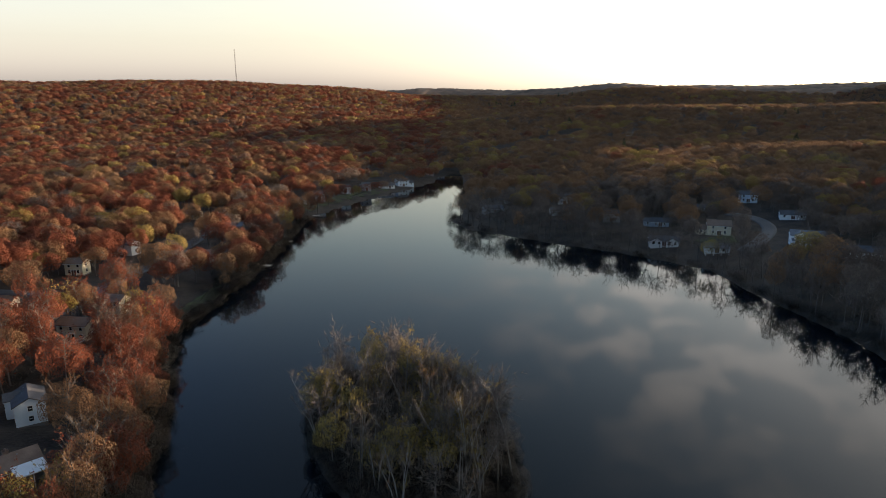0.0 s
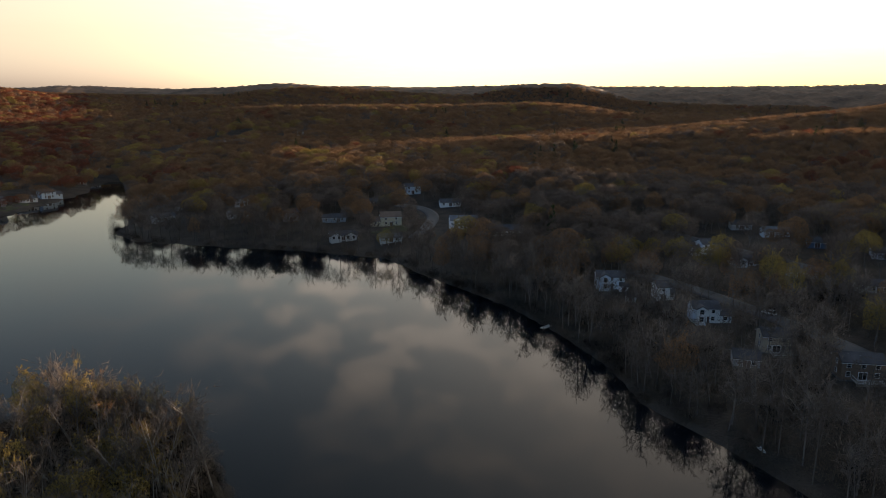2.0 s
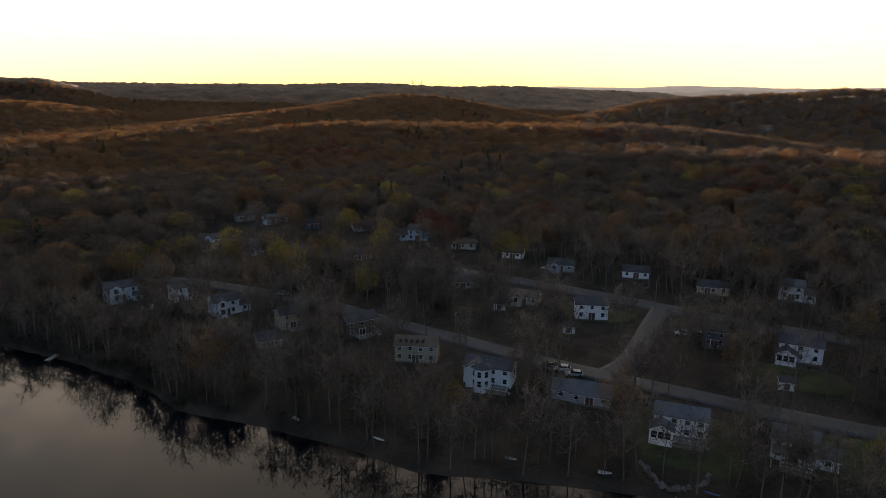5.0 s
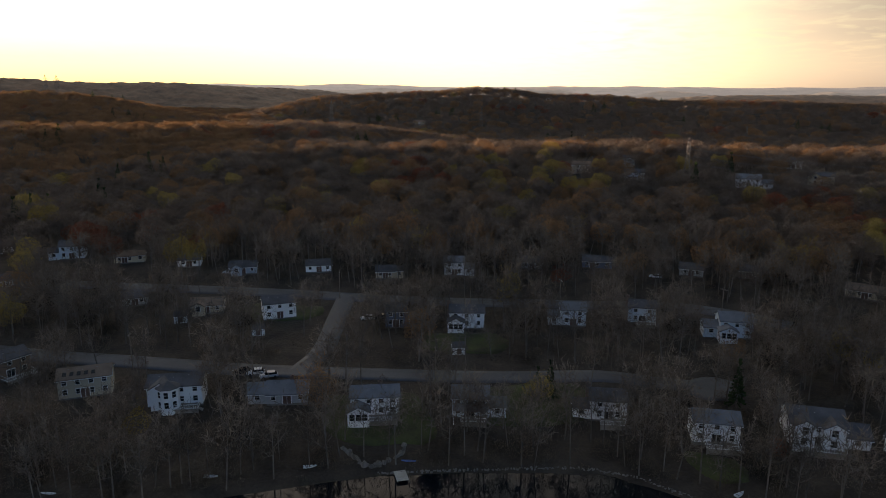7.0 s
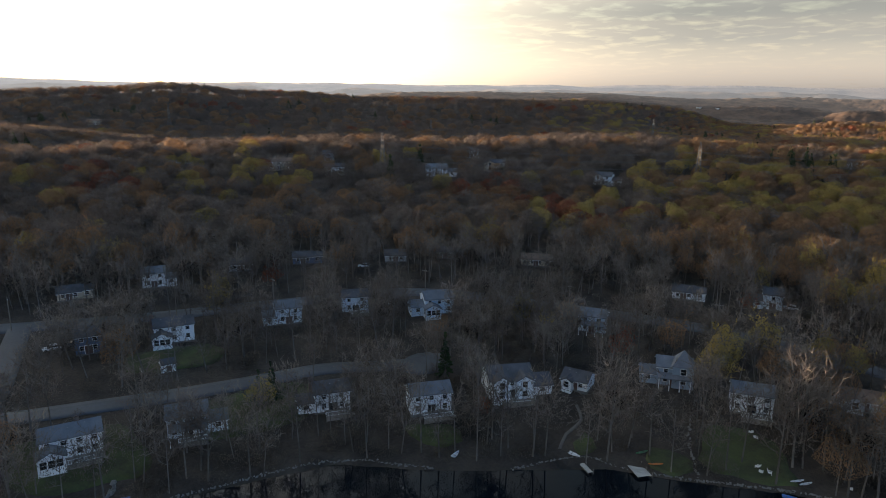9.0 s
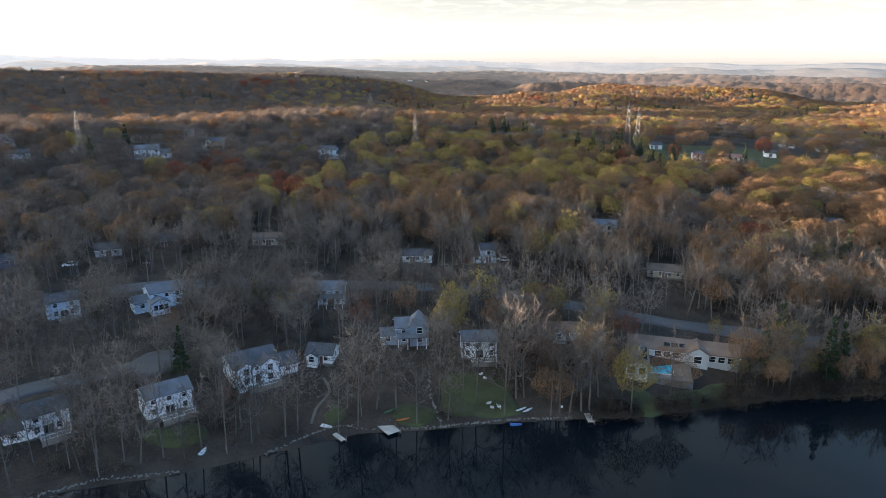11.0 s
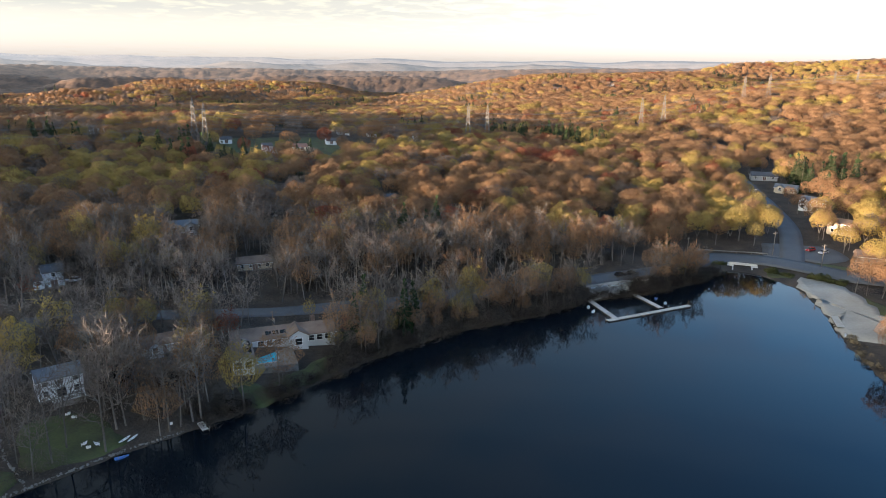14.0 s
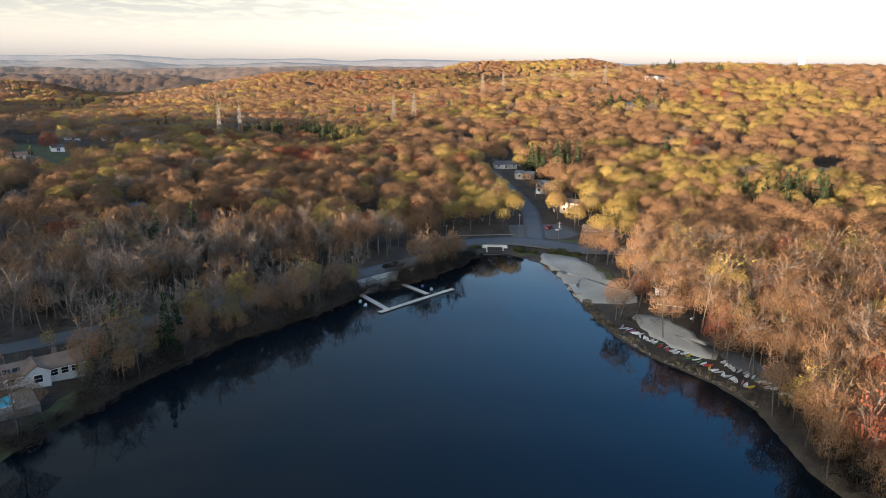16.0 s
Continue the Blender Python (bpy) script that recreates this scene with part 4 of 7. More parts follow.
house(45.5, 442.0, 9, 9.5, 1, "grey", "dark", "grey house on the wooded point", fine=False, room=4.5)
house(-224.0, 385.9, 0, 7.0, 2, "grey", "dark", "grey house on the hillside", fine=False, room=4.5)
house(441.8, -75.7, -100, 10.2, 1, "white", "dark", "white ranch house on the crest", fine=False, room=4.5)
house(450.2, -0.4, -90, 8.8, 1, "grey", "dark", "grey house on the crest", fine=False, room=4.5)
house(380.2, -250.4, -123, 9.6, 2, "white", "dark", "white house on the crest", fine=False, room=4.5)
house(143.5, -434.3, -152, 7.0, 1, "pale_blue", "dark", "pale blue house beyond the meadow", fine=False, room=4.5)
house(-96.8, 451.8, 12, 7.0, 1, "white", "dark", "white house by the lake", fine=False, room=4.5)
house(205.0, -418.0, -154, 7.6, 1, "grey", "dark", "grey house in the woods", fine=False, room=4.5)
house(79.9, -459.4, -160, 7.0, 1, "white", "dark", "white house beside the meadow", fine=False, room=4.5)
house(470.3, -39.4, -95, 11.5, 2, "white", "dark", "white gabled house on the crest", "gable", fine=False, room=4.5)
house(-217.6, -419.1, 153, 9.2, 2, "tan", "dark", "tan house on the valley road", fine=False, room=4.5)
house(-87.3, 469.4, 11, 7.0, 2, "white", "dark", "white house by the lake", fine=False, room=4.5)
house(-126.4, 473.8, -5, 8.8, 1, "cream", "dark", "cream house on the hillside", fine=False, room=4.5)
house(231.6, -443.7, -152, 9.8, 2, "white", "dark", "white house in the woods", fine=False, room=4.5)
house(-73.8, 502.6, 8, 7.0, 2, "white", "dark", "white house by the lake", fine=False, room=4.5)
house(79.5, -512.7, -161, 9.3, 1, "white", "red", "white house beyond the meadow", fine=False, room=4.5)
house(28.5, -520.6, -167, 11.0, 2, "white", "grey", "white house beside the meadow", fine=False, room=4.5)
house(-61.1, 522.5, 27, 7.0, 2, "grey", "dark", "small grey house by the lake", fine=False, room=4.5)
house(59.3, -523.4, -164, 7.0, 1, "white", "grey", "white house beyond the meadow", fine=False, room=4.5)
house(-196.3, -492.6, 158, 12.1, 1, "grey", "grey", "grey house in the valley", fine=False, room=4.5)
house(-46.6, 542.2, 30, 12.5, 1, "white", "grey", "white house on the lake lawn", "wing_left", fine=False, room=4.5)
house(-213.1, 505.1, 3, 10.7, 1, "white", "grey", "white house on the hillside", fine=False, room=4.5)
house(556.8, 28.0, -87, 13.6, 2, "white", "dark", "white house on the crest", "gable", fine=False, room=4.5)
house(557.1, -13.7, -91, 11.8, 2, "tan", "dark", "tan house on the crest", fine=False, room=4.5)
house(-32.9, 560.6, 28, 14.7, 2, "pale_blue", "dark", "white-blue house on the lake lawn", "wing_right", fine=False, room=4.5)
house(-231.6, 529.2, 4, 7.0, 2, "white", "grey", "white house on the hillside", fine=False, room=4.5)
house(-60.0, 589.6, 16, 14.5, 1, "brown", "dark", "long dark house behind the lake lawn", fine=False, room=4.5)
house(-299.8, -542.8, 151, 7.0, 2, "white", "grey", "white house on the slope", fine=False, room=4.5)
house(-13.3, 632.1, 11, 7.2, 1, "grey", "dark", "grey house beyond the inlet", fine=False, room=4.5)
house(-289.3, -596.5, 154, 12.9, 1, "cream", "brown", "cream house lit by the low sun", fine=False, room=4.5)
house(-262.9, -618.8, 157, 13.1, 2, "white", "dark", "white house on the slope", fine=False, room=4.5)
house(-3.9, 695.7, 10, 9.1, 1, "white", "dark", "white house beyond the inlet", fine=False, room=4.5)
house(-401.6, -569.1, 145, 7.0, 2, "white", "grey", "white house on the far hill", fine=False, room=4.5)
house(-303.6, -659.9, 155, 11.8, 1, "cream", "dark", "cream house on the slope", fine=False, room=4.5)
house(-228.6, -694.0, 162, 11.9, 2, "grey", "dark", "grey house on the slope", fine=False, room=4.5)
house(59.8, 742.8, 15, 8.5, 1, "grey", "dark", "grey house in the far village", fine=False, room=4.5)
house(-262.6, -712.6, 160, 7.4, 2, "white", "grey", "white house on the slope", fine=False, room=4.5)
house(78.0, 768.3, 14, 8.8, 1, "white", "dark", "white house in the far village", fine=False, room=4.5)
house(100.7, 795.4, 13, 9.1, 1, "white", "grey", "white house in the far village", fine=False, room=4.5)
house(-633.4, -507.1, 129, 17.1, 1, "cream", "grey", "cream house on the far hill", fine=False, room=4.5)
house(809.7, -219.0, -105, 15.0, 1, "white", "grey", "long white house below the far ridge", fine=False, room=4.5)
house(-517.9, -668.3, 142, 15.1, 2, "white", "grey", "white house on the far hill", fine=False, room=4.5)
house(127.4, 840.3, 11, 9.7, 1, "white", "dark", "white house in the far village", fine=False, room=4.5)
house(202.2, 828.9, 6, 12.5, 1, "white", "dark", "white house in the far village", fine=False, room=4.5)
house(145.5, 856.1, 10, 9.9, 1, "white", "grey", "white house in the far village", fine=False, room=4.5)
house(-520.0, -698.0, 143, 20.0, 2, "white", "dark", "large white house on the far hill", "gables", fine=False, room=4.5)
house(829.1, -269.4, -108, 18.4, 2, "tan", "dark", "tan house below the far ridge", fine=False, room=4.5)
house(164.0, 874.7, 9, 8.7, 1, "white", "dark", "white house in the far village", fine=False, room=4.5)
house(237.3, 864.2, -15, 8.7, 2, "white", "dark", "white house in the far village", fine=False, room=4.5)
house(934.0, -61.5, -94, 16.7, 2, "tan", "brown", "tan house on the far ridge", fine=False, room=4.5)
house(193.1, -1000.3, -169, 18.2, 1, "white", "dark", "white house on a far slope", fine=False, room=4.5)
house(1070.6, -277.4, -105, 9.0, 2, "white", "grey", "white house on the far ridge", fine=False, room=4.5)
house(-200.7, -1302.0, 171, 15.0, 1, "white", "grey", "white house on the far slope", fine=False, room=4.5)
house(-305.3, -1307.1, 167, 15.3, 2, "white", "grey", "white house on the far slope", fine=False, room=4.5)
house(1920.9, -1289.2, -124, 20.0, 1, "white", "grey", "white house on the far ridge", fine=False, room=4.5)

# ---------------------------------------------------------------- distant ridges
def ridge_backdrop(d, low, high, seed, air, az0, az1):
    """A far wooded ridge with a sloping face; its emission stands in for evening haze."""
    m = mottled("distant_woods_haze_glow", (0.03, 0.025, 0.021), (0.12, 0.09, 0.066), 110, 9, 1.0)
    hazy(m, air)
    n, rows = 620, 7
    t = np.radians(np.linspace(az0, az1, n))
    v = []
    for i in range(rows):
        k = i / (rows - 1)
        dd = d - 620 * (1 - k)
        for q in t:
            x, y = dd * math.sin(q), dd * math.cos(q)
            big = noise.fractal((x / 430 + seed, y / 430, seed * 3.1), 1.0, 2.0, 2)
            fine = noise.fractal((x / 90, y / 90, seed), 0.8, 2.1, 3)
            crest = low + (high - low) * min(1.0, max(0.0, 0.45 + 0.8 * big)) + (high - low) * 0.05 * fine
            v.append((x, y, -12 + (crest + 12) * k ** 0.7 + 1.5 * fine * k))
    v += [(x * 1.03, y * 1.03, -12) for x, y, z in v[-n:]]
    f = [(i * n + j, i * n + j + 1, (i + 1) * n + j + 1, (i + 1) * n + j) for i in range(rows) for j in range(n - 1)]
    v = [np.array(v)]
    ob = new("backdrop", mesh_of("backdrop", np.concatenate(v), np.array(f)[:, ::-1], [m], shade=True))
    tagged(ob, "wooded ridge on the horizon with blue-grey haze put in as glow", "hills", kind="structure")


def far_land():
    """The far wooded country: a fine uneven sheet over the hills, evening haze put into its emission."""
    m = hazy(mottled("far_woods_haze_glow", (0.016, 0.009, 0.006), (0.150, 0.082, 0.045), 70, 11, 1.0), (0.0105, 0.0096, 0.0092), (2000, 4100), 0.9)
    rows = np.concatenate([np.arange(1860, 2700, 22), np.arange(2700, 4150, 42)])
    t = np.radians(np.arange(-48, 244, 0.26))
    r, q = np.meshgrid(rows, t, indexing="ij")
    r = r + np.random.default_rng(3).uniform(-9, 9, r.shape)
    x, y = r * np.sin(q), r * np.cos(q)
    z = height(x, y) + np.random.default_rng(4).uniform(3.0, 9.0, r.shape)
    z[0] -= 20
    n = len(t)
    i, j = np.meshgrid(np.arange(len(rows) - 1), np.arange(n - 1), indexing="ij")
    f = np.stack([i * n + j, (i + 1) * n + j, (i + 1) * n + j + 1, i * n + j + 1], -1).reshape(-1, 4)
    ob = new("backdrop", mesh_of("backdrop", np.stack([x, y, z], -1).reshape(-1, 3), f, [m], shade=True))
    tagged(ob, "brown woods of the far country with haze put in as glow", "hills", kind="structure")


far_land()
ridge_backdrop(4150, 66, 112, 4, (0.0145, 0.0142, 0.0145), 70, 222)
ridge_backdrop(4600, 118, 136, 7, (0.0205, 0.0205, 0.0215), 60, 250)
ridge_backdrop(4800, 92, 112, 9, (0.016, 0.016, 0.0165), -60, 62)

# ---------------------------------------------------------------- roads, lawns, beach
GRASSY = "short green spring grass"
strip("road", [(186, 194), (187, 163), (185, 135), (181, 109), (175, 86), (171, 67), (167, 50), (163, 30), (159, 1), (156, -19),
               (154, -40), (153, -56), (149, -66), (145, -76)], 6.4, ASPHALT, label="grey asphalt lane behind the lake houses")
strip("road", [(162, 20), (174, 15), (198, 12), (213, 10)], 6.0, ASPHALT, 0.26, "grey asphalt cross street joining two lanes")
strip("road", [(240, 250), (238, 223), (237, 190), (237, 165), (236, 144), (232, 116), (227, 91), (222, 62), (216, 22), (209, -13), (205, -40),
               (201, -66), (194, -96), (178, -118), (154, -139), (126, -160), (99, -173), (64, -181), (46, -185), (22, -195),
               (-3, -207), (-29, -219), (-55, -231), (-71, -238), (-92, -250), (-104, -259)], 6.6, ASPHALT,
      label="winding grey asphalt road above the lake")
strip("road", [(-98, -255), (-106, -260.5), (-115, -262), (-125, -258), (-134, -251), (-142, -239), (-150, -226), (-160, -212)], 8.0, ASPHALT, 0.9,
      "asphalt road over the dam and bridge")
strip("road", [(-134, -250), (-142, -267), (-154, -295), (-161, -327), (-166, -361), (-172, -400)], 9.0, ASPHALT, 0.34,
      "straight grey road climbing the valley")
strip("road", [(-128, 172), (-128, 197), (-127, 219), (-125, 256), (-123, 289), (-123, 330), (-130, 380)], 6.2, ASPHALT, label="grey asphalt road along the west bank")
strip("road", [(-160, 228), (-147, 229), (-131, 226)], 5.5, ASPHALT, 0.26, "grey asphalt side street on the west bank")
strip("road", [(138, 299), (154, 317), (167, 337), (169, 357), (160, 372)], 7.0, ASPHALT, label="curved grey asphalt drive on the far bank")
pad("pavement", [(143, -73), (147, -76), (149, -82), (146, -87), (140, -87), (137, -82), (138, -76)], ASPHALT, 0.3, "round asphalt turning place", "pavement", 0.2)
pad("pavement", [(-133, -274), (-144, -271), (-156, -266), (-156, -250), (-146, -248), (-139, -257), (-129, -262)], ASPHALT, 0.3, "grey asphalt car park by the bridge", "pavement", 0.4)
BEACH = [(-132, -240), (-128, -233), (-127, -226), (-123.7, -207), (-119.8, -194), (-116.8, -184.5), (-121, -178), (-130, -173), (-134, -178),
         (-135.5, -191), (-137.5, -200), (-139.5, -211), (-140, -228)]
pad("beach", BEACH, SAND, 0.18, "pale raked sand of the bathing beach", "beach", 1.1)
pad("sand_flat", [(-119.8, -156), (-123, -164), (-127.5, -160), (-129, -145), (-128, -131), (-122, -132), (-119.5, -145)], SAND, 0.2,
    "pale sandy ground behind the boats", "ground", 1.3)
pad("pavement", [(-127.5, -131), (-131, -131), (-133, -121), (-130, -112), (-126.5, -114), (-126.5, -124)], ASPHALT, 0.22, "dim asphalt lot behind the boats", "pavement", 0.4)
pad("boat_yard", [(-50, -214), (-65, -223), (-69, -232), (-56, -229), (-47, -222)], SAND, 0.2, "pale gravel boat yard beside the dock", "ground", 0.4)
for ring in ([(87, -121), (78, -129), (66, -122), (66, -118.5), (75, -110), (80, -112)], [(89, -106), (83, -109), (78, -107), (83, -100)],
             [(99, -92.6), (100, -98), (95, -96), (94, -91.5)], [(50, -146), (45, -147), (39, -141), (44, -136.5)],
             [(122, -64), (117, -73), (111, -72), (114, -64)], [(-90, 206), (-94, 219), (-91, 258), (-86, 256), (-88.5, 215)],
             [(-93, 414), (-90, 440), (-48, 524), (-46, 545), (-72, 502), (-100, 436)], [(124, 321), (144, 330), (140, 313), (127, 314)],
             [(-124, -250), (-130.5, -243.5), (-128.5, -239.5), (-122, -243)], [(-140, -246), (-146, -238), (-152, -240), (-143, -250)],
             [(128, -372), (101, -371), (73, -371), (50, -394), (40, -420), (60, -452), (98, -478), (129, -458), (151, -440)], [(148, 12), (148, -8), (132, -12), (134, 10)], [(150, -24), (149, -48), (136, -46), (137, -24)],
             [(196, 42), (196, 20), (206, 18), (208, 40)], [(-139, -216), (-141, -205), (-136, -192), (-134, -200)],
             [(184, -14), (182, -34), (170, -34), (172, -14)], [(41.5, -147), (38.5, -142.5), (30, -152.5), (25, -160.5), (30, -164), (36, -156)]):
    pad("lawn", ring, LAWN, 0.16, GRASSY, "lawn")
    if ring[0] in ((128, -372), (-93, 414)):
        MEADOWS.append(list(ring))
    elif ring[0] != (41.5, -147):
        AREAS.append(list(ring))
    cx, cy = np.mean(ring, 0)
    if ring[0] not in ((128, -372), (-93, 414)):
        CLEAR.append((cx, cy, 0.36 * max(np.ptp(np.array(ring)[:, 0]), np.ptp(np.array(ring)[:, 1]))))
MEADOWS += [[(-119.8, -156), (-127.5, -160), (-129, -145), (-128, -131), (-122, -132)], [(-104, 112), (-106, 160), (-80, 152), (-72, 120), (-80, 108)]]
AREAS.append(BEACH)
strip("garden_path", [(98, -88.5), (101.5, -93.4), (103.3, -99.4), (108, -102)], 0.65, GRAVEL, 0.2, "narrow winding gravel garden path", "path")
for cx, cy, r in ((-122, -215, 9), (-119, -195, 9), (-128, -225, 9), (-131, -206, 7), (-119, -172, 6), (-122, -186, 8), (-135, -222, 6), (-58, -221, 9),
                  (-145, -262, 11), (-136, -262, 9), (147, -80, 8), (-128, -246, 6), (-148, -244, 6)):
    CLEAR.append((cx, cy, r))

STONE = mottled("shore_stone", (0.065, 0.059, 0.052), (0.19, 0.173, 0.155), 1.2, 0.3, 0.9, 0.06, island=0.5)
CONCRETE = mottled("pale_concrete", (0.40, 0.38, 0.35), (0.58, 0.56, 0.52), 4, 0.4, 0.85, 0.02)
PLANK = mottled("grey_dock_planks", (0.34, 0.31, 0.27), (0.52, 0.48, 0.42), 2, 0.3, 0.85, per_object=0.4)
STEEL = mottled("galvanised_steel", (0.10, 0.094, 0.088), (0.19, 0.178, 0.165), 8, 2, 0.7, metal=0.1)
POLEWOOD = mottled("pole_wood", (0.10, 0.08, 0.06), (0.20, 0.17, 0.14), 2, 0.3, 0.9)
CABLE = material("dark_cable", 0.6)[0]
CABLE.node_tree.nodes["Principled BSDF"].inputs["Base Color"].default_value = (0.12, 0.12, 0.12, 1)


def rock_line(name, pts, size, label, seed, step=0.8):
    """A low wall of loose rocks at the water's edge."""
    rnd = np.random.default_rng(seed)
    p, w = along(pts, step)
    e = new(name)
    first = p[0]
    e.location = (first[0], first[1], 0)
    tagged(e, label, "stone wall")
    shapes = []
    for i in range(5):
        bm = bmesh.new()
        bmesh.ops.create_icosphere(bm, subdivisions=1, radius=1)
        for v in bm.verts:
            v.co *= float(rnd.uniform(0.72, 1.15))
        me = bpy.data.meshes.new("stone")
        bm.to_mesh(me)
        bm.free()
        me.materials.append(STONE)
        shapes.append(me)
    for i, q in enumerate(p[:290]):
        o = new("stone", shapes[i % 5])
        o.parent = e
        s = size * rnd.uniform(0.45, 1.5)
        x, y = q + rnd.uniform(-0.3, 0.3, 2)
        o.matrix_basis = (pose(x - first[0], y - first[1], max(0.1, float(height(x, y)) - 0.1), *rnd.uniform(0, 360, 3))
                          @ Matrix.Diagonal((s, s * 0.8, s * 0.6, 1)))


rock_line("shore_wall", [(98, -76), (93.5, -91), (87, -95.5), (76, -105.5), (66, -116.5), (55, -126)], 0.27, "low rough stone wall along the lake edge", 3, 0.26)
rock_line("shore_wall", [(122, 0), (121.3, -24), (118.3, -46), (106.3, -62)], 0.27, "low rough stone wall along the lake edge", 4, 0.25)
rock_line("shore_wall", [(-112, -155), (-112.5, -138), (-117.5, -120), (-117.5, -107)], 0.45, "loose rocks along the boat shore", 5, 0.8)
rock_line("stream_bed", [(76, -106), (81, -110), (87, -116), (92, -123), (97, -132)], 0.42, "rocky bed of a small brook", 6, 0.6)
rock_line("rockery", [(131, 8), (127, 5), (124, 2), (127, -4), (132, -6)], 0.8, "tumbled rocks on the bank below a house", 8, 0.6)


# ---------------------------------------------------------------- docks
def dock(points, wide, z, label):
    """A floating dock of crosswise planks on stringers, along a line of two points."""
    (ax, ay), (bx, by) = points
    n = math.hypot(bx - ax, by - ay)
    e = new("dock")
    e.matrix_basis = pose(ax, ay, z, 0, 0, math.degrees(math.atan2(by - ay, bx - ax)))
    tagged(e, label, "dock", "docks of the lake")
    count = min(120, max(3, int(n / 0.5)))
    bm = bmesh.new()
    box(bm, 0, n / count - 0.04, -wide / 2, wide / 2, -0.07, 0)
    me = bpy.data.meshes.new("plank")
    bm.to_mesh(me)
    bm.free()
    me.materials.append(PLANK)
    for i in range(count):
        o = new("plank", me)
        o.parent = e
        o.location = (i * n / count, 0.02 * math.sin(i * 2.1), 0.01 * math.sin(i * 5.3))
    for s in (-1, 1):
        bm = bmesh.new()
        box(bm, 0, n, s * wide * 0.42 - 0.08, s * wide * 0.42 + 0.08, -0.32, -0.075)
        part("stringer", bm, POLEWOOD, e)
    for k in range(max(2, int(n / 8)) + 1):
        bm = bmesh.new()
        bmesh.ops.create_cone(bm, segments=8, radius1=0.11, radius2=0.1, depth=2.6, cap_ends=True,
                              matrix=pose(n * k / max(2, int(n / 8)), wide / 2 + 0.12, -0.7))
        part("post", bm, POLEWOOD, e)


dock([(-48.4, -213.4), (-53.2, -196.4)], 1.8, 0.36, "pale plank dock arm of the bathing square")
dock([(-65.4, -219.8), (-70.4, -206.8)], 1.8, 0.36, "pale plank dock arm of the bathing square")
dock([(-50.2, -194.6), (-80.8, -209.6)], 1.6, 0.36, "long pale plank dock closing the bathing square")
dock([(-48.2, -214.3), (-65.0, -222.0)], 2.0, 0.4, "pale plank landing behind the bathing square")
dock([(53.2, -130.0), (50.4, -126.4)], 1.3, 0.6, "short weathered dock at the bank")
dock([(86.2, -98.4), (82.0, -97.0)], 3.0, 0.62, "wide grey landing dock at the bank")
dock([(94, -89.8), (88.6, -88.6)], 1.1, 0.55, "narrow weathered dock at the bank")
dock([(122.2, -4), (118.5, -4.6)], 2.4, 0.55, "pale landing dock below a white house")
dock([(-84, 294), (-78, 293)], 3.0, 0.6, "small white dock on the west bank")
dock([(-87, 347), (-80, 345)], 1.6, 0.6, "small plank dock on the west bank")
dock([(-84, 423), (-77, 421)], 1.8, 0.6, "small plank dock on the west bank")
dock([(128, 290), (118, 283)], 3.0, 0.6, "blue-grey landing dock on the far bank")
dock([(131, 172), (124, 170)], 1.6, 0.6, "small plank dock at the wooded bank")

# ---------------------------------------------------------------- bridge over the outlet
bridge = new("bridge")
bridge.matrix_basis = pose(-117.3, -255.3, 0.1, 0, 0, 158) @ Matrix.Diagonal((0.62, 0.8, 0.62, 1))
LANES.append(([(-103, -250), (-113, -254), (-122, -246), (-130, -240)], 7.5))
LANES.append(([(-108, -262), (-118, -264), (-128, -260)], 9.0))
tagged(bridge, "low concrete road bridge over the lake outlet", "bridge")
for s in (-1, 1):
    bm = bmesh.new()
    box(bm, s * 7.0 - 1.9, s * 7.0 + 1.9, -2.0, 6.0, -1.5, 2.2, 0.05)
    part("abutment", bm, CONCRETE, bridge)
    bm = bmesh.new()
    prism(bm, [(-2.0, -1.5), (-2.0, 2.2), (-7.0, 0.8), (-7.0, -1.5)], s * 5.6 - 0.35, s * 5.6 + 0.35, "x")
    part("wing_wall", bm, CONCRETE, bridge)
bm = bmesh.new()
box(bm, -8, 8, -1.2, 5.4, 2.0, 2.6, 0.04)
part("deck", bm, CONCRETE, bridge)
for y in (-1.1, 5.1):
    bm = bmesh.new()
    for k in range(9):
        box(bm, -8 + 2 * k - 0.12, -8 + 2 * k + 0.12, y, y + 0.22, 2.6, 3.4)
    box(bm, -8.2, 8.2, y - 0.03, y + 0.25, 3.2, 3.42)
    box(bm, -8.2, 8.2, y + 0.03, y + 0.18, 2.6, 3.2)
    part("parapet", bm, CONCRETE, bridge)
# slab across the back, added to stand in for the culvert's shaded depth
bm = bmesh.new()
box(bm, -5.2, 5.2, 4.6, 4.9, -1.5, 2.0)
part("culvert_shade", bm, STONE, bridge)


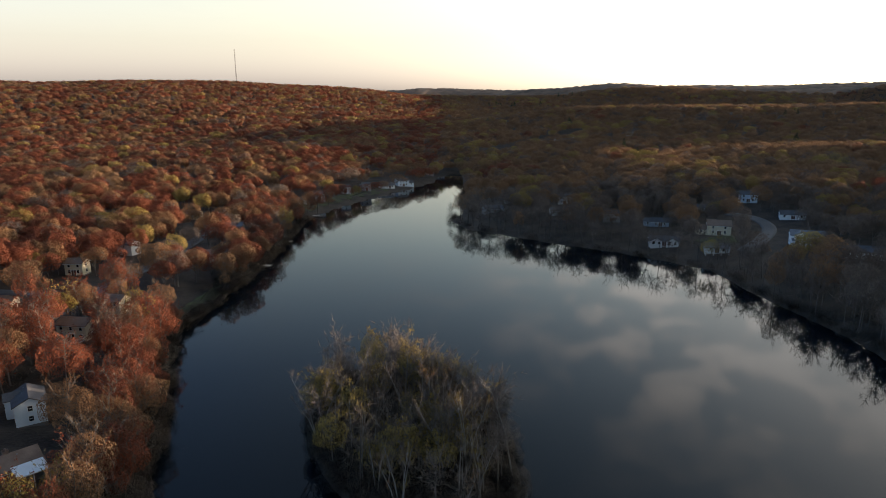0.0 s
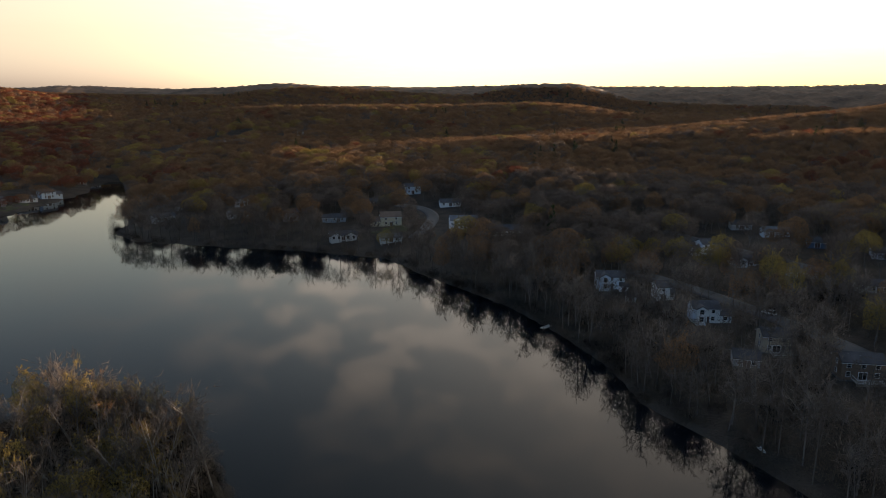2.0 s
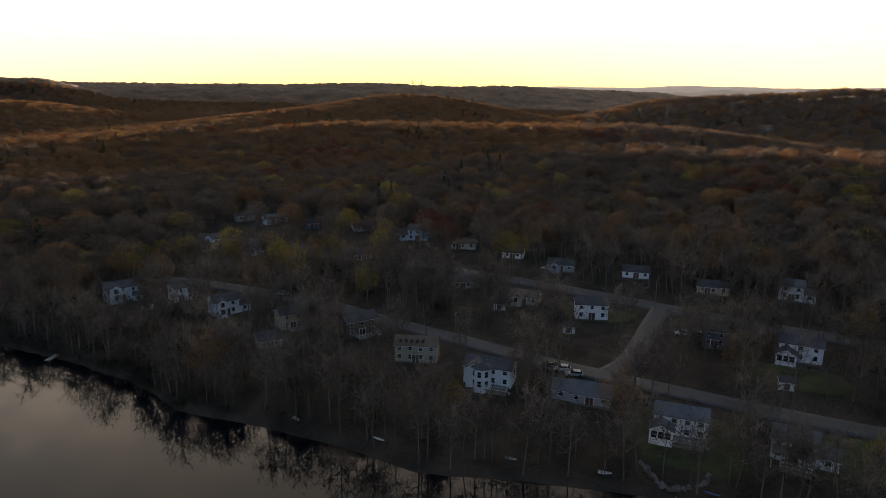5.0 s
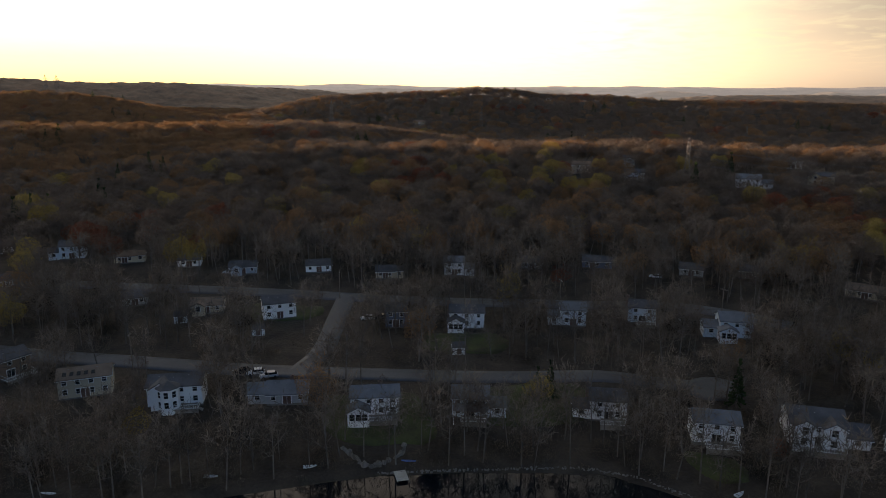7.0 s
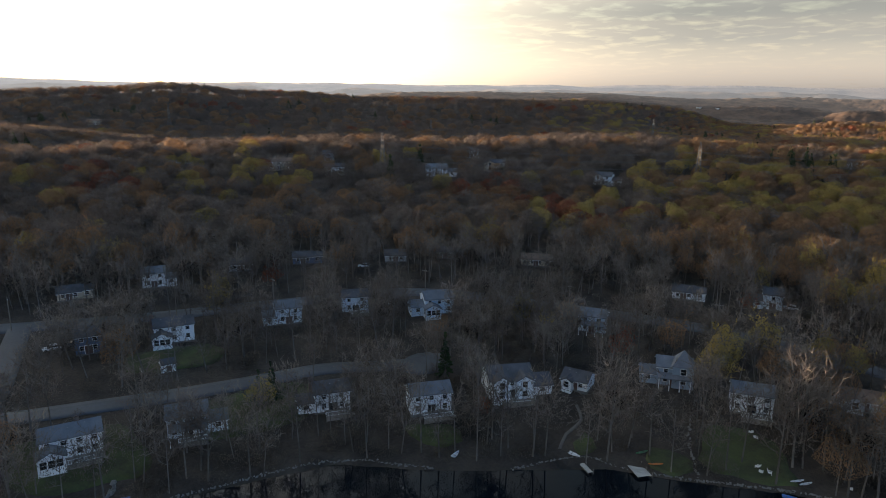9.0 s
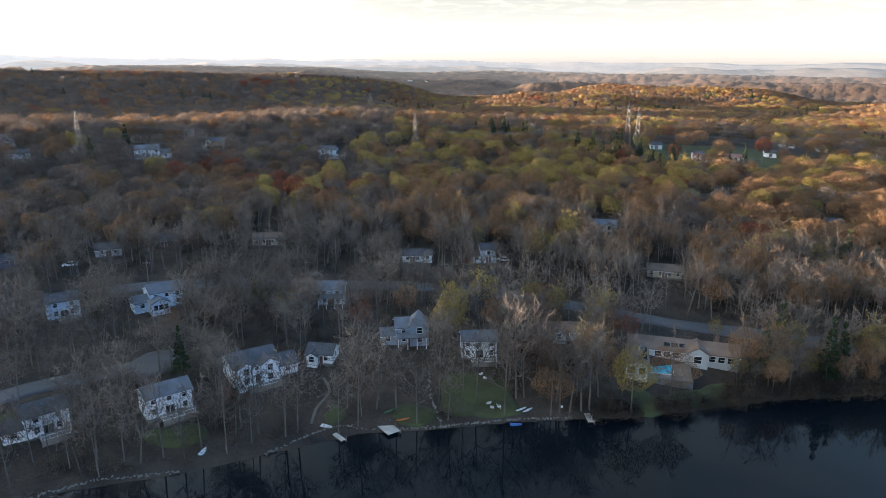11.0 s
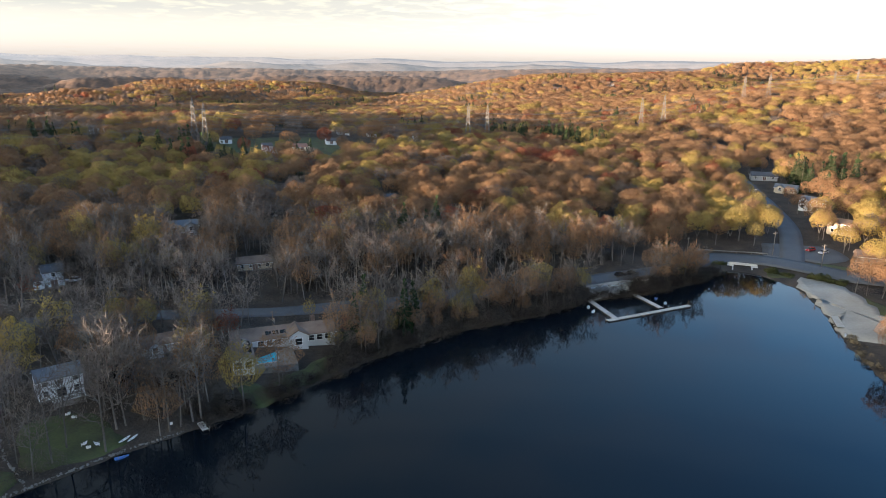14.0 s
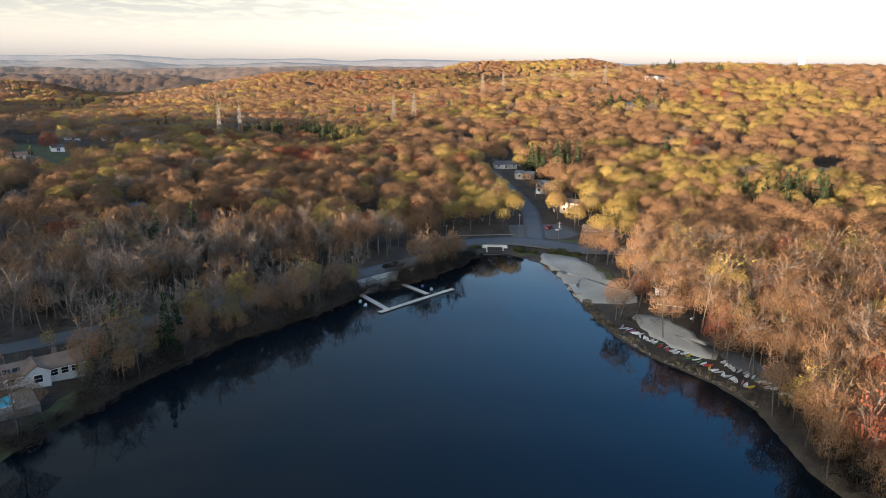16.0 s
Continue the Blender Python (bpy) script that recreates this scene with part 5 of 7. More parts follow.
def guard_rail(pts, label):
    p, w = along(pts, 2.5)
    e = new("guard_rail")
    e.location = (p[0][0], p[0][1], 0)
    tagged(e, label, "guard rail")
    side = np.stack([-w[:, 1], w[:, 0]], 1) * 0.06
    z = height(p[:, 0], p[:, 1]) + 0.75
    rows = [np.stack([(p + side * k)[:, 0] - p[0][0], (p + side * k)[:, 1] - p[0][1], z + h], 1) for k, h in ((-1, 0), (-1, 0.4), (1, 0.4), (1, 0))]
    n = len(p)
    f = [(a * n + j, b * n + j, b * n + j + 1, a * n + j + 1) for a, b in ((0, 1), (1, 2), (2, 3), (3, 0)) for j in range(n - 1)]
    o = new("rail", mesh_of("rail", np.concatenate(rows), np.array(f), [STEEL]))
    o.parent = e
    bm = bmesh.new()
    box(bm, -0.07, 0.07, -0.07, 0.07, -1.6, 0.3)
    me = bpy.data.meshes.new("post")
    bm.to_mesh(me)
    bm.free()
    me.materials.append(POLEWOOD)
    for i in range(0, n, 2):
        o = new("post", me)
        o.parent = e
        o.location = (p[i][0] - p[0][0], p[i][1] - p[0][1], z[i])


guard_rail([(-104, -268), (-112, -268), (-122, -266), (-130, -262)], "pale guard rail along the dam road")
guard_rail([(-96, -260), (-100, -264.5), (-105, -268)], "pale guard rail along the dam road")


LANES.append(([(52, 735), (82, 770), (130, 842), (172, 884)], 15))
LANES.append(([(150, 290), (160, 320), (166, 350)], 11))
# the boat shore is open
LANES.append(([(-119, -205), (-114, -180), (-113, -163)], 4.0))
LANES.append(([(-115, -157), (-116, -138), (-121, -122), (-123, -110)], 4.5))
# ---------------------------------------------------------------- boats
HULLS = [paint("boat_" + n, c, 0.35) for n, c in (("white", (0.75, 0.75, 0.73)), ("red", (0.45, 0.05, 0.04)), ("green", (0.06, 0.20, 0.09)), ("blue", (0.06, 0.16, 0.42)),
                                                  ("yellow", (0.65, 0.45, 0.05)), ("aluminium", (0.45, 0.46, 0.47)), ("magenta", (0.42, 0.06, 0.22)), ("orange", (0.70, 0.20, 0.04)))]
WORDS = ["white", "red", "green", "blue", "yellow", "grey", "magenta", "orange"]
HULL_MESH = {}


def hull_mesh(kind, colour):
    """An open hull: sections from bow to stern, outside and inside, with a gunwale."""
    if (kind, colour) in HULL_MESH:
        return HULL_MESH[kind, colour]
    n, beam, deep, blunt = (4.6, 0.42, 0.36, 0.0) if kind == "canoe" else (4.0, 0.75, 0.5, 0.75)
    bm = bmesh.new()
    rings = []
    for scale, lift in ((1.0, 0.0), (0.9, 0.05)):
        for i in range(9):
            u = i / 8
            k = math.sin(math.pi * min(u, 1) * (0.62 if blunt else 1.0)) ** 0.7 * beam * scale + 0.02
            rise = 0.16 * abs(2 * u - 1) ** 3
            x = (u - 0.5) * n * (1 if scale == 1 else 0.97)
            rings.append([bm.verts.new((x, s * k * c, deep * h + rise + (lift if h < 1 else 0)))
                          for s, c, h in ((-1, 1, 1.0), (-1, 0.85, 0.3), (0, 0, 0.0), (1, 0.85, 0.3), (1, 1, 1.0))])
    for a in range(2):
        for i in range(8):
            for j in range(4):
                p, q = rings[a * 9 + i], rings[a * 9 + i + 1]
                bm.faces.new((p[j], q[j], q[j + 1], p[j + 1]))
    for i in range(8):
        for j in (0, 4):
            bm.faces.new((rings[i][j], rings[i + 1][j], rings[9 + i + 1][j], rings[9 + i][j]))
    bmesh.ops.recalc_face_normals(bm, faces=bm.faces)
    me = bpy.data.meshes.new("hull")
    bm.to_mesh(me)
    bm.free()
    me.materials.append(HULLS[colour])
    bm = bmesh.new()
    box(bm, -0.12, 0.12, -beam * 0.85, beam * 0.85, deep * 0.72, deep * 0.78)
    th = bpy.data.meshes.new("thwart")
    bm.to_mesh(th)
    bm.free()
    th.materials.append(DECKING)
    HULL_MESH[kind, colour] = (me, th)
    return me, th


def boat(x, y, turn, kind, colour, z=None, flip=False):
    e = new(kind)
    e.matrix_basis = pose(x, y, (float(height(x, y)) + 0.22 if z is None else z) + (0.42 if flip else 0), 180 if flip else 0, 0, turn) @ Matrix.Scale(0.66, 4)
    me, th = hull_mesh(kind, colour)
    o = new("hull", me)
    o.parent = e
    if not flip:
        for u in (-1.0, 0.9):
            o = new("thwart", th)
            o.parent, o.location = e, (u, 0, 0)
    tagged(e, f"{WORDS[colour]} {'canoe' if kind == 'canoe' else 'rowing boat'} " + ("lying keel up on the bank" if flip else "drawn up on the lake bank"), "boat", "boats on the bank")


rb = random.Random(5)
for i in range(34):
    k = i / 33
    yy = -158 + 44 * k
    xx = -114.2 - 5.5 * k - rb.uniform(0.5, 1.8) - (1.2 if k > 0.5 else 0)
    boat(xx, yy, rb.uniform(-15, 60), rb.choice(["canoe", "rowing_boat"]), rb.choice([0, 0, 0, 0, 0, 1, 3, 5, 5, 5, 4, 2, 6]), flip=rb.random() < 0.3)
for i in range(16):
    boat(-124.5 - rb.uniform(0, 1.5) - 0.1 * i, -127 + 1.35 * i, rb.uniform(-15, 55), rb.choice(["canoe", "rowing_boat"]), rb.choice([0, 0, 0, 5, 3, 5, 2]), flip=rb.random() < 0.3)
for x, y, a, k, c in ((-117.5, -184.0, 60, "canoe", 0), (-52, -223, 30, "rowing_boat", 0), (-56, -225, 35, "rowing_boat", 5), (-60, -226, 25, "canoe", 0), (-63, -228, 20, "rowing_boat", 5),
                      (-54, -219, 200, "canoe", 2), (107, -68, 120, "rowing_boat", 0), (94.5, -89.5, 20, "rowing_boat", 0), (83.4, -101.6, 60, "canoe", 7),
                      (88, -102.5, 80, "canoe", 2), (65, -121, 70, "canoe", 0), (63.6, -121.6, 75, "canoe", 0), (124.5, -6, 80, "canoe", 3), (124, 14, 100, "rowing_boat", 0),
                      (122, 33, 90, "rowing_boat", 0), (-93, 216, 60, "rowing_boat", 0), (119, 62, 80, "canoe", 0), (120, 84, 70, "rowing_boat", 0)):
    boat(x, y, a, k, c)
for x, y, a, k, c in ((-47.6, -203, 70, "rowing_boat", 0), (-46.8, -207, 75, "rowing_boat", 0), (-73.5, -212, 70, "rowing_boat", 0), (-71.6, -216.2, 250, "rowing_boat", 3),
                      (63.4, -116.2, 40, "rowing_boat", 3)):
    boat(x, y, a, k, c, z=-0.05)

# ---------------------------------------------------------------- the long ranch house with its pool
ranch = new("house")
rx, ry = 44.5, -168.5
ranch.matrix_basis = pose(rx, ry, float(height(44, -160)), 0, 0, -159)
tagged(ranch, "long pale ranch house with a brown roof round a swimming pool", "house", "houses round the lake")
gabled(ranch, -13, 14, -4, 4, -2.5, 3.3, 0.42, "pale_grey", "brown", "x", 0.5)
gabled(ranch, -13.5, -8.4, -16, -3.5, -2.5, 3.3, 0.42, "pale_grey", "brown", "y", 0.4, "wing")
gabled(ranch, 1.5, 6.5, -5.5, 1.0, -2.5, 3.6, 0.6, "pale_grey", "brown", "y", 0.4, "front_gable")
for k in range(9):
    if not 1 < -5.6 + k * 2.2 < 7:
        window(ranch, -5.6 + k * 2.2, -4, 1.3, 0, 1.5, 1.5)
window(ranch, 4, -5.5, 1.1, 0, 1.8, 1.8)
for k in range(4):
    window(ranch, -8.4, -14.5 + k * 3, 1.2, 90, 1.6, 1.6)
for k in range(2):
    window(ranch, -12.2 + k * 2.5, -16, 1.2, 0, 1.5, 1.6)
bm = bmesh.new()
bmesh.ops.create_cube(bm, size=1, matrix=pose(-9.6, -9.0, 4.1, 0, 22.8, 0) @ Matrix.Diagonal((2.2, 8.0, 0.1, 1)))
part("solar_panel", bm, PANE, ranch, "black rooftop solar panel")
for i in range(3):
    bm = bmesh.new()
    bmesh.ops.create_cube(bm, size=1, matrix=pose(-3.5 + 1.9 * i, -2.4, 4.2, 22.8) @ Matrix.Diagonal((1.5, 1.3, 0.1, 1)))
    part("skylight", bm, PANE, ranch)
chimney(ranch, 9, 1.5, 3.5, 6.2)
CLEAR += [(43, -166, 12), (52, -161, 8), (35, -171, 8), (47, -157, 8), (44, -148, 6), (37, -153, 6)]
POOLW = mottled("pool_water", (0.02, 0.42, 0.55), (0.05, 0.58, 0.70), 3, 0.6, 0.08)
FLAG = mottled("pool_paving", (0.14, 0.12, 0.10), (0.26, 0.225, 0.19), 2, 0.5, 0.9)
terrace = new("terrace")
terrace.matrix_basis = ranch.matrix_basis
tagged(terrace, "stone-paved pool terrace with a low wall", "terrace")
bm = bmesh.new()
box(bm, -8.3, 1.8, -15.5, -12.9, -2.5, 0.32)
box(bm, -8.3, -7.6, -12.9, -4.2, -2.5, 0.32)
box(bm, -1.8, 1.8, -12.9, -4.2, -2.5, 0.32)
part("paving", bm, FLAG, terrace)
bm = bmesh.new()
box(bm, -8.3, 2.2, -15.9, -15.5, -2.5, 0.55)
box(bm, 1.8, 2.2, -15.5, -4.2, -2.5, 0.55)
part("wall", bm, STONE, terrace)
pool = new("swimming_pool")
pool.matrix_basis = ranch.matrix_basis
tagged(pool, "turquoise swimming pool with a pale stone rim", "swimming pool")
bm = bmesh.new()
box(bm, -7.2, -2.2, -12.5, -4.6, -1.0, 0.3)
part("pool_water", bm, POOLW, pool, "bright turquoise pool water")
bm = bmesh.new()
for a, b, c, g in ((-7.6, -7.2, -12.9, -4.2), (-2.2, -1.8, -12.9, -4.2), (-7.2, -2.2, -12.9, -12.5), (-7.2, -2.2, -4.6, -4.2)):
    box(bm, a, b, c, g, -0.5, 0.42, 0.03)
part("rim", bm, CONCRETE, pool)

# ---------------------------------------------------------------- cars
TYRE = paint("tyre_rubber", (0.03, 0.03, 0.03), 0.9)
LAMP = paint("headlight_lens", (0.7, 0.7, 0.68), 0.2)
CARS = [paint("car_" + n, c, 0.25) for n, c in (("white", (0.75, 0.75, 0.75)), ("black", (0.02, 0.02, 0.025)), ("silver", (0.4, 0.41, 0.43)), ("red", (0.35, 0.03, 0.03)))]


def build_car(colour):
    e = new("car")
    bm = bmesh.new()
    prism(bm, [(-2.2, 0.3), (2.2, 0.3), (2.25, 0.7), (1.9, 0.88), (0.9, 0.95), (-2.1, 0.95), (-2.25, 0.7)], -0.85, 0.85, "y")
    bmesh.ops.bevel(bm, geom=bm.edges[:], offset=0.06, segments=1, affect="EDGES")
    part("body", bm, CARS[colour], e)
    bm = bmesh.new()
    prism(bm, [(-2.0, 0.94), (1.0, 0.94), (0.35, 1.45), (-1.5, 1.45)], -0.74, 0.74, "y")
    part("cabin_glass", bm, PANE, e)
    bm = bmesh.new()
    prism(bm, [(-1.52, 1.44), (0.37, 1.44), (0.3, 1.52), (-1.45, 1.52)], -0.76, 0.76, "y")
    part("roof", bm, CARS[colour], e)
    for x in (-1.4, 1.4):
        for y in (-0.8, 0.8):
            bm = bmesh.new()
            bmesh.ops.create_cone(bm, segments=14, radius1=0.33, radius2=0.33, depth=0.22, cap_ends=True, matrix=pose(x, y, 0.33, 90))
            part("wheel", bm, TYRE, e)
    for y in (-0.6, 0.6):
        bm = bmesh.new()
        box(bm, 2.16, 2.26, y - 0.18, y + 0.18, 0.62, 0.76)
        part("headlight", bm, LAMP, e)
    return e


models = []
spots = [(194.5, 2.9, 95, 0), (194.8, -0.8, 90, 1), (160.5, 30.5, 100, 0), (158.5, 27.0, 105, 2), (161.0, 34.0, 95, 1), (236, 52, 80, 0), (220.5, -98.6, 60, 0),
         (-42.0, -225.0, 205, 0), (-37.0, -222.6, 205, 1), (-63.8, -234.4, 205, 1), (-68.6, -236.6, 205, 1), (119.8, -194.7, 30, 0), (115.5, -196.8, 30, 0), (185.4, 133, 100, 0),
         (106, -168, 220, 1), (-150, -258, 30, 2), (-147, -262, 30, 3)]
names = ["white", "black", "silver", "red"]
for x, y, a, c in spots:
    while len(models) <= c:
        models.append(None)
    m = pose(x, y, float(height(x, y)) + 0.27, 0, 0, a)
    if models[c] is None:
        models[c] = build_car(c)
        tagged(models[c], f"{names[c]} car parked on the asphalt", "car", "parked cars")
        models[c].matrix_basis = m
    else:
        copy_thing(models[c], m)
    CLEAR.append((x, y, 3.5))


# ---------------------------------------------------------------- power line towers
def beam(bm, a, b, r):
    a, b = Vector(a), Vector(b)
    w = b - a
    bmesh.ops.create_cone(bm, segments=4, radius1=r, radius2=r, depth=w.length, cap_ends=False,
                          matrix=Matrix.Translation((a + b) / 2) @ w.to_track_quat("Z", "Y").to_matrix().to_4x4())


def build_pylon():
    """A lattice tower of unit 30 m height: legs, braces and three cross-arms."""
    e = new("pylon")
    levels = [(0, 2.9), (6, 2.2), (12, 1.55), (17, 1.05), (21, 0.85), (25, 0.75), (30, 0.15)]
    for sx, sy in ((-1, -1), (1, -1), (1, 1), (-1, 1)):
        bm = bmesh.new()
        for (z0, r0), (z1, r1) in zip(levels, levels[1:]):
            beam(bm, (sx * r0, sy * r0, z0), (sx * r1, sy * r1, z1), 0.10)
        part("leg", bm, STEEL, e)
    for side in range(4):
        c = [(-1, -1), (1, -1), (1, 1), (-1, 1)]
        (ax, ay), (bx, by) = c[side], c[(side + 1) % 4]
        for (z0, r0), (z1, r1) in zip(levels, levels[1:]):
            bm = bmesh.new()
            beam(bm, (ax * r0, ay * r0, z0), (bx * r1, by * r1, z1), 0.055)
            beam(bm, (bx * r0, by * r0, z0), (ax * r1, ay * r1, z1), 0.055)
            beam(bm, (ax * r1, ay * r1, z1), (bx * r1, by * r1, z1), 0.05)
            part("brace", bm, STEEL, e)
    for z, reach in ((17, 4.2), (21, 3.8), (25, 3.4)):
        bm = bmesh.new()
        for s in (-1, 1):
            for y in (-0.8, 0.8):
                beam(bm, (s * 0.7, y, z), (s * reach, 0, z + 0.1), 0.11)
                beam(bm, (s * 0.7, y, z + 1.4), (s * reach, 0, z + 0.1), 0.09)
            beam(bm, (s * reach, 0, z + 0.1), (s * reach, 0, z - 1.3), 0.1)
        part("cross_arm", bm, STEEL, e)
    return e


tower = build_pylon()
tagged(tower, "grey steel lattice power line tower with three cross-arms", "pylon", "power line towers")
LINES = {}
first = True
# bearing, distance, height, way of the arms
for az, d, tall, turn, line in ((115.8, 380, 28, 15, "a"), (141.8, 392, 28, 40, "a"), (160.2, 424, 31, 58, "a"), (181.7, 520, 33, 80, "a"), (195.8, 610, 33, 95, "a"), (203.2, 800, 32, 95, "a"),
                                (138.1, 775, 30, 30, "b"), (159.4, 440, 31, 58, "b"), (183.3, 545, 32, 80, "b"), (197.5, 640, 33, 95, "b"), (204.9, 810, 31, 95, "b"),
                                (209.1, 860, 24, 95, "a"), (210.5, 870, 23, 95, "b"), (213.1, 800, 30, 100, "a"), (214.3, 900, 22, 100, "b"),
                                (86.5, 955, 42, 20, "c"), (99.0, 870, 34, 20, "c"), (65.8, 1195, 36, 20, "d"), (66.5, 1200, 36, 20, "d"), (119.9, 840, 24, 20, "c")):
    x, y = polar(az, d)
    m = pose(x, y, float(height(x, y)) - 0.4, 0, 0, -turn) @ Matrix.Scale(tall / 30, 4)
    if first:
        tower.matrix_basis = m
        first = False
    else:
        o = copy_thing(tower, Matrix())
        o.matrix_basis = m
    LINES.setdefault(line, []).append((m, az))
    CLEAR.append((x, y, 9))


def power_lines(name, masts):
    """Sagging conductors from tower to tower, one cable a part."""
    e = new("power_line")
    tagged(e, "thin sagging power line cables between steel towers", "cable")
    for z, reach in ((15.8, 4.2), (19.8, 3.8), (23.8, 3.4)):
        for s in (-1, 1):
            cu = bpy.data.curves.new("cable", "CURVE")
            cu.dimensions, cu.bevel_depth, cu.bevel_resolution = "3D", 0.05, 0
            for (m0, _), (m1, _) in zip(masts, masts[1:]):
                a, b = m0 @ Vector((s * reach, 0, z)), m1 @ Vector((s * reach, 0, z))
                if (a - b).length > 420:
                    continue
                sp = cu.splines.new("POLY")
                sp.points.add(12)
                for i in range(13):
                    u = i / 12
                    p = a.lerp(b, u)
                    sp.points[i].co = (p.x, p.y, p.z - 4 * u * (1 - u) * (a - b).length * 0.022, 1)
            cu.materials.append(CABLE)
            o = new("cable", cu)
            o.parent = e


power_lines("line", sorted(LINES["a"], key=lambda q: q[1]))
power_lines("line", sorted([q for q in LINES["b"] if q[1] > 150], key=lambda q: q[1]))

# ---------------------------------------------------------------- mast, water tank, poles
mast = new("radio_mast")
x, y = polar(-16.66, 1640)
mast.location = (x, y, float(height(x, y)))
tagged(mast, "tall thin lattice radio mast on the ridge", "radio mast")
for k in range(3):
    bm = bmesh.new()
    a = k * 2.0944
    beam(bm, (1.0 * math.cos(a), 1.0 * math.sin(a), 0), (0.8 * math.cos(a), 0.8 * math.sin(a), 84), 0.2)
    part("leg", bm, STEEL, mast)
bm = bmesh.new()
for i in range(42):
    for k in range(3):
        a, b = k * 2.0944, (k + 1) * 2.0944
        beam(bm, (math.cos(a), math.sin(a), 2 * i), (0.9 * math.cos(b), 0.9 * math.sin(b), 2 * i + 2), 0.08)
part("bracing", bm, STEEL, mast)
tank = new("water_tank")
x, y = polar(227.2, 960)
tank.location = (x, y, float(height(x, y)))
tagged(tank, "white cylindrical water tank on the hilltop", "water tank")
bm = bmesh.new()
bmesh.ops.create_cone(bm, segments=24, radius1=4, radius2=4, depth=26, cap_ends=True, matrix=pose(0, 0, 13))
part("shell", bm, TRIM, tank)
bm = bmesh.new()
bmesh.ops.create_cone(bm, segments=24, radius1=4.1, radius2=0.3, depth=1.4, cap_ends=True, matrix=pose(0, 0, 26.7))
part("cap", bm, TRIM, tank)


def build_pole():
    e = new("utility_pole")
    bm = bmesh.new()
    bmesh.ops.create_cone(bm, segments=8, radius1=0.17, radius2=0.11, depth=10.5, cap_ends=True, matrix=pose(0, 0, 4.75))
    part("post", bm, POLEWOOD, e)
    bm = bmesh.new()
    box(bm, -1.2, 1.2, -0.06, 0.06, 9.1, 9.25)
    part("crossbar", bm, POLEWOOD, e)
    bm = bmesh.new()
    for k in (-1.05, -0.4, 0.4, 1.05):
        bmesh.ops.create_cone(bm, segments=6, radius1=0.05, radius2=0.04, depth=0.2, cap_ends=True, matrix=pose(k, 0, 9.35))
    part("insulator", bm, CONCRETE, e)
    return e


pole = build_pole()
tagged(pole, "brown wooden utility pole beside the road", "utility pole", "utility poles")
for i, (x, y, a) in enumerate(((-82, -240, 60), (-96, -258, 50), (-48, -224, 60), (-12, -206, 60), (30, -187, 60), (72, -175, 70), (116, -162, 40), (150, -136, 40), (184, -104, 30), (199, -58, 10),
                               (204, -30, 10), (212, 12, 5), (220, 62, 0), (229, 116, 0), (152, -14, 5), (157, 34, 0), (166, 62, 0), (176, 108, 0), (-142, -244, 20), (-132, -262, 20), (-122, 236, 0), (-120, 276, 0))):
    m = pose(x, y, float(height(x, y)), 0, 0, a)
    if i:
        copy_thing(pole, m)
    else:
        pole.matrix_basis = m


def build_shed():
    e = new("shed")
    gabled(e, -1.8, 1.8, -1.3, 1.3, -0.8, 2.1, 0.7, "white", "dark", "x", 0.2)
    bm = bmesh.new()
    box(bm, -0.6, 0.6, -1.36, -1.28, 0.1, 1.95)
    part("door", bm, DOORS, e)
    return e


shed = build_shed()
tagged(shed, "small white garden shed with a dark roof", "shed", "garden sheds")
for i, (x, y, a) in enumerate(((186, 34, -80), (170.5, -22, -90), (166, 178, -45), (160, 168, -45), (184, -92, -110), (-140, -172, 130), (196, 58, -80))):
    m = pose(x, y, float(height(x, y)), 0, 0, a)
    if i:
        copy_thing(shed, m)
    else:
        shed.matrix_basis = m
    CLEAR.append((x, y, 3.2))

def build_hall():
    """A long flat-roofed commercial hall of unit size 60 x 25 x 7 m with a parapet and loading doors."""
    e = new("commercial_hall")
    bm = bmesh.new()
    box(bm, -30, 30, -12.5, 12.5, -6, 7)
    part("body", bm, CONCRETE, e)
    bm = bmesh.new()
    for a, b, c, g in ((-30.3, 30.3, -12.8, -12.2), (-30.3, 30.3, 12.2, 12.8), (-30.3, -29.7, -12.2, 12.2), (29.7, 30.3, -12.2, 12.2)):
        box(bm, a, b, c, g, 6.8, 7.9)
    part("parapet", bm, CONCRETE, e)
    for k in range(6):
        bm = bmesh.new()
        box(bm, -24 + 9 * k, -19 + 9 * k, -12.7, -12.45, 0, 4.5)
        part("loading_door", bm, PANE, e)
    return e


hall = build_hall()
tagged(hall, "long pale flat-roofed hall in the far valley town", "building", "halls of the far town")
for i in range(22):
    rh = random.Random(i + 40)
    x, y = polar(rh.uniform(137.5, 146) if i < 15 else rh.uniform(165.5, 169), rh.uniform(1900, 2350) if i < 15 else rh.uniform(2000, 2200))
    m = pose(x, y, float(height(x, y)) + 3, 0, 0, rh.uniform(-60, 60)) @ Matrix.Diagonal((rh.uniform(0.2, 0.6), rh.uniform(0.25, 0.6), rh.uniform(0.5, 0.8), 1))
    if i:
        copy_thing(hall, m)
    else:
        hall.matrix_basis = m
    CLEAR.append((x, y, 38))
    LANES.append(([(x, y), (x * 0.975, y * 0.975)], 26))

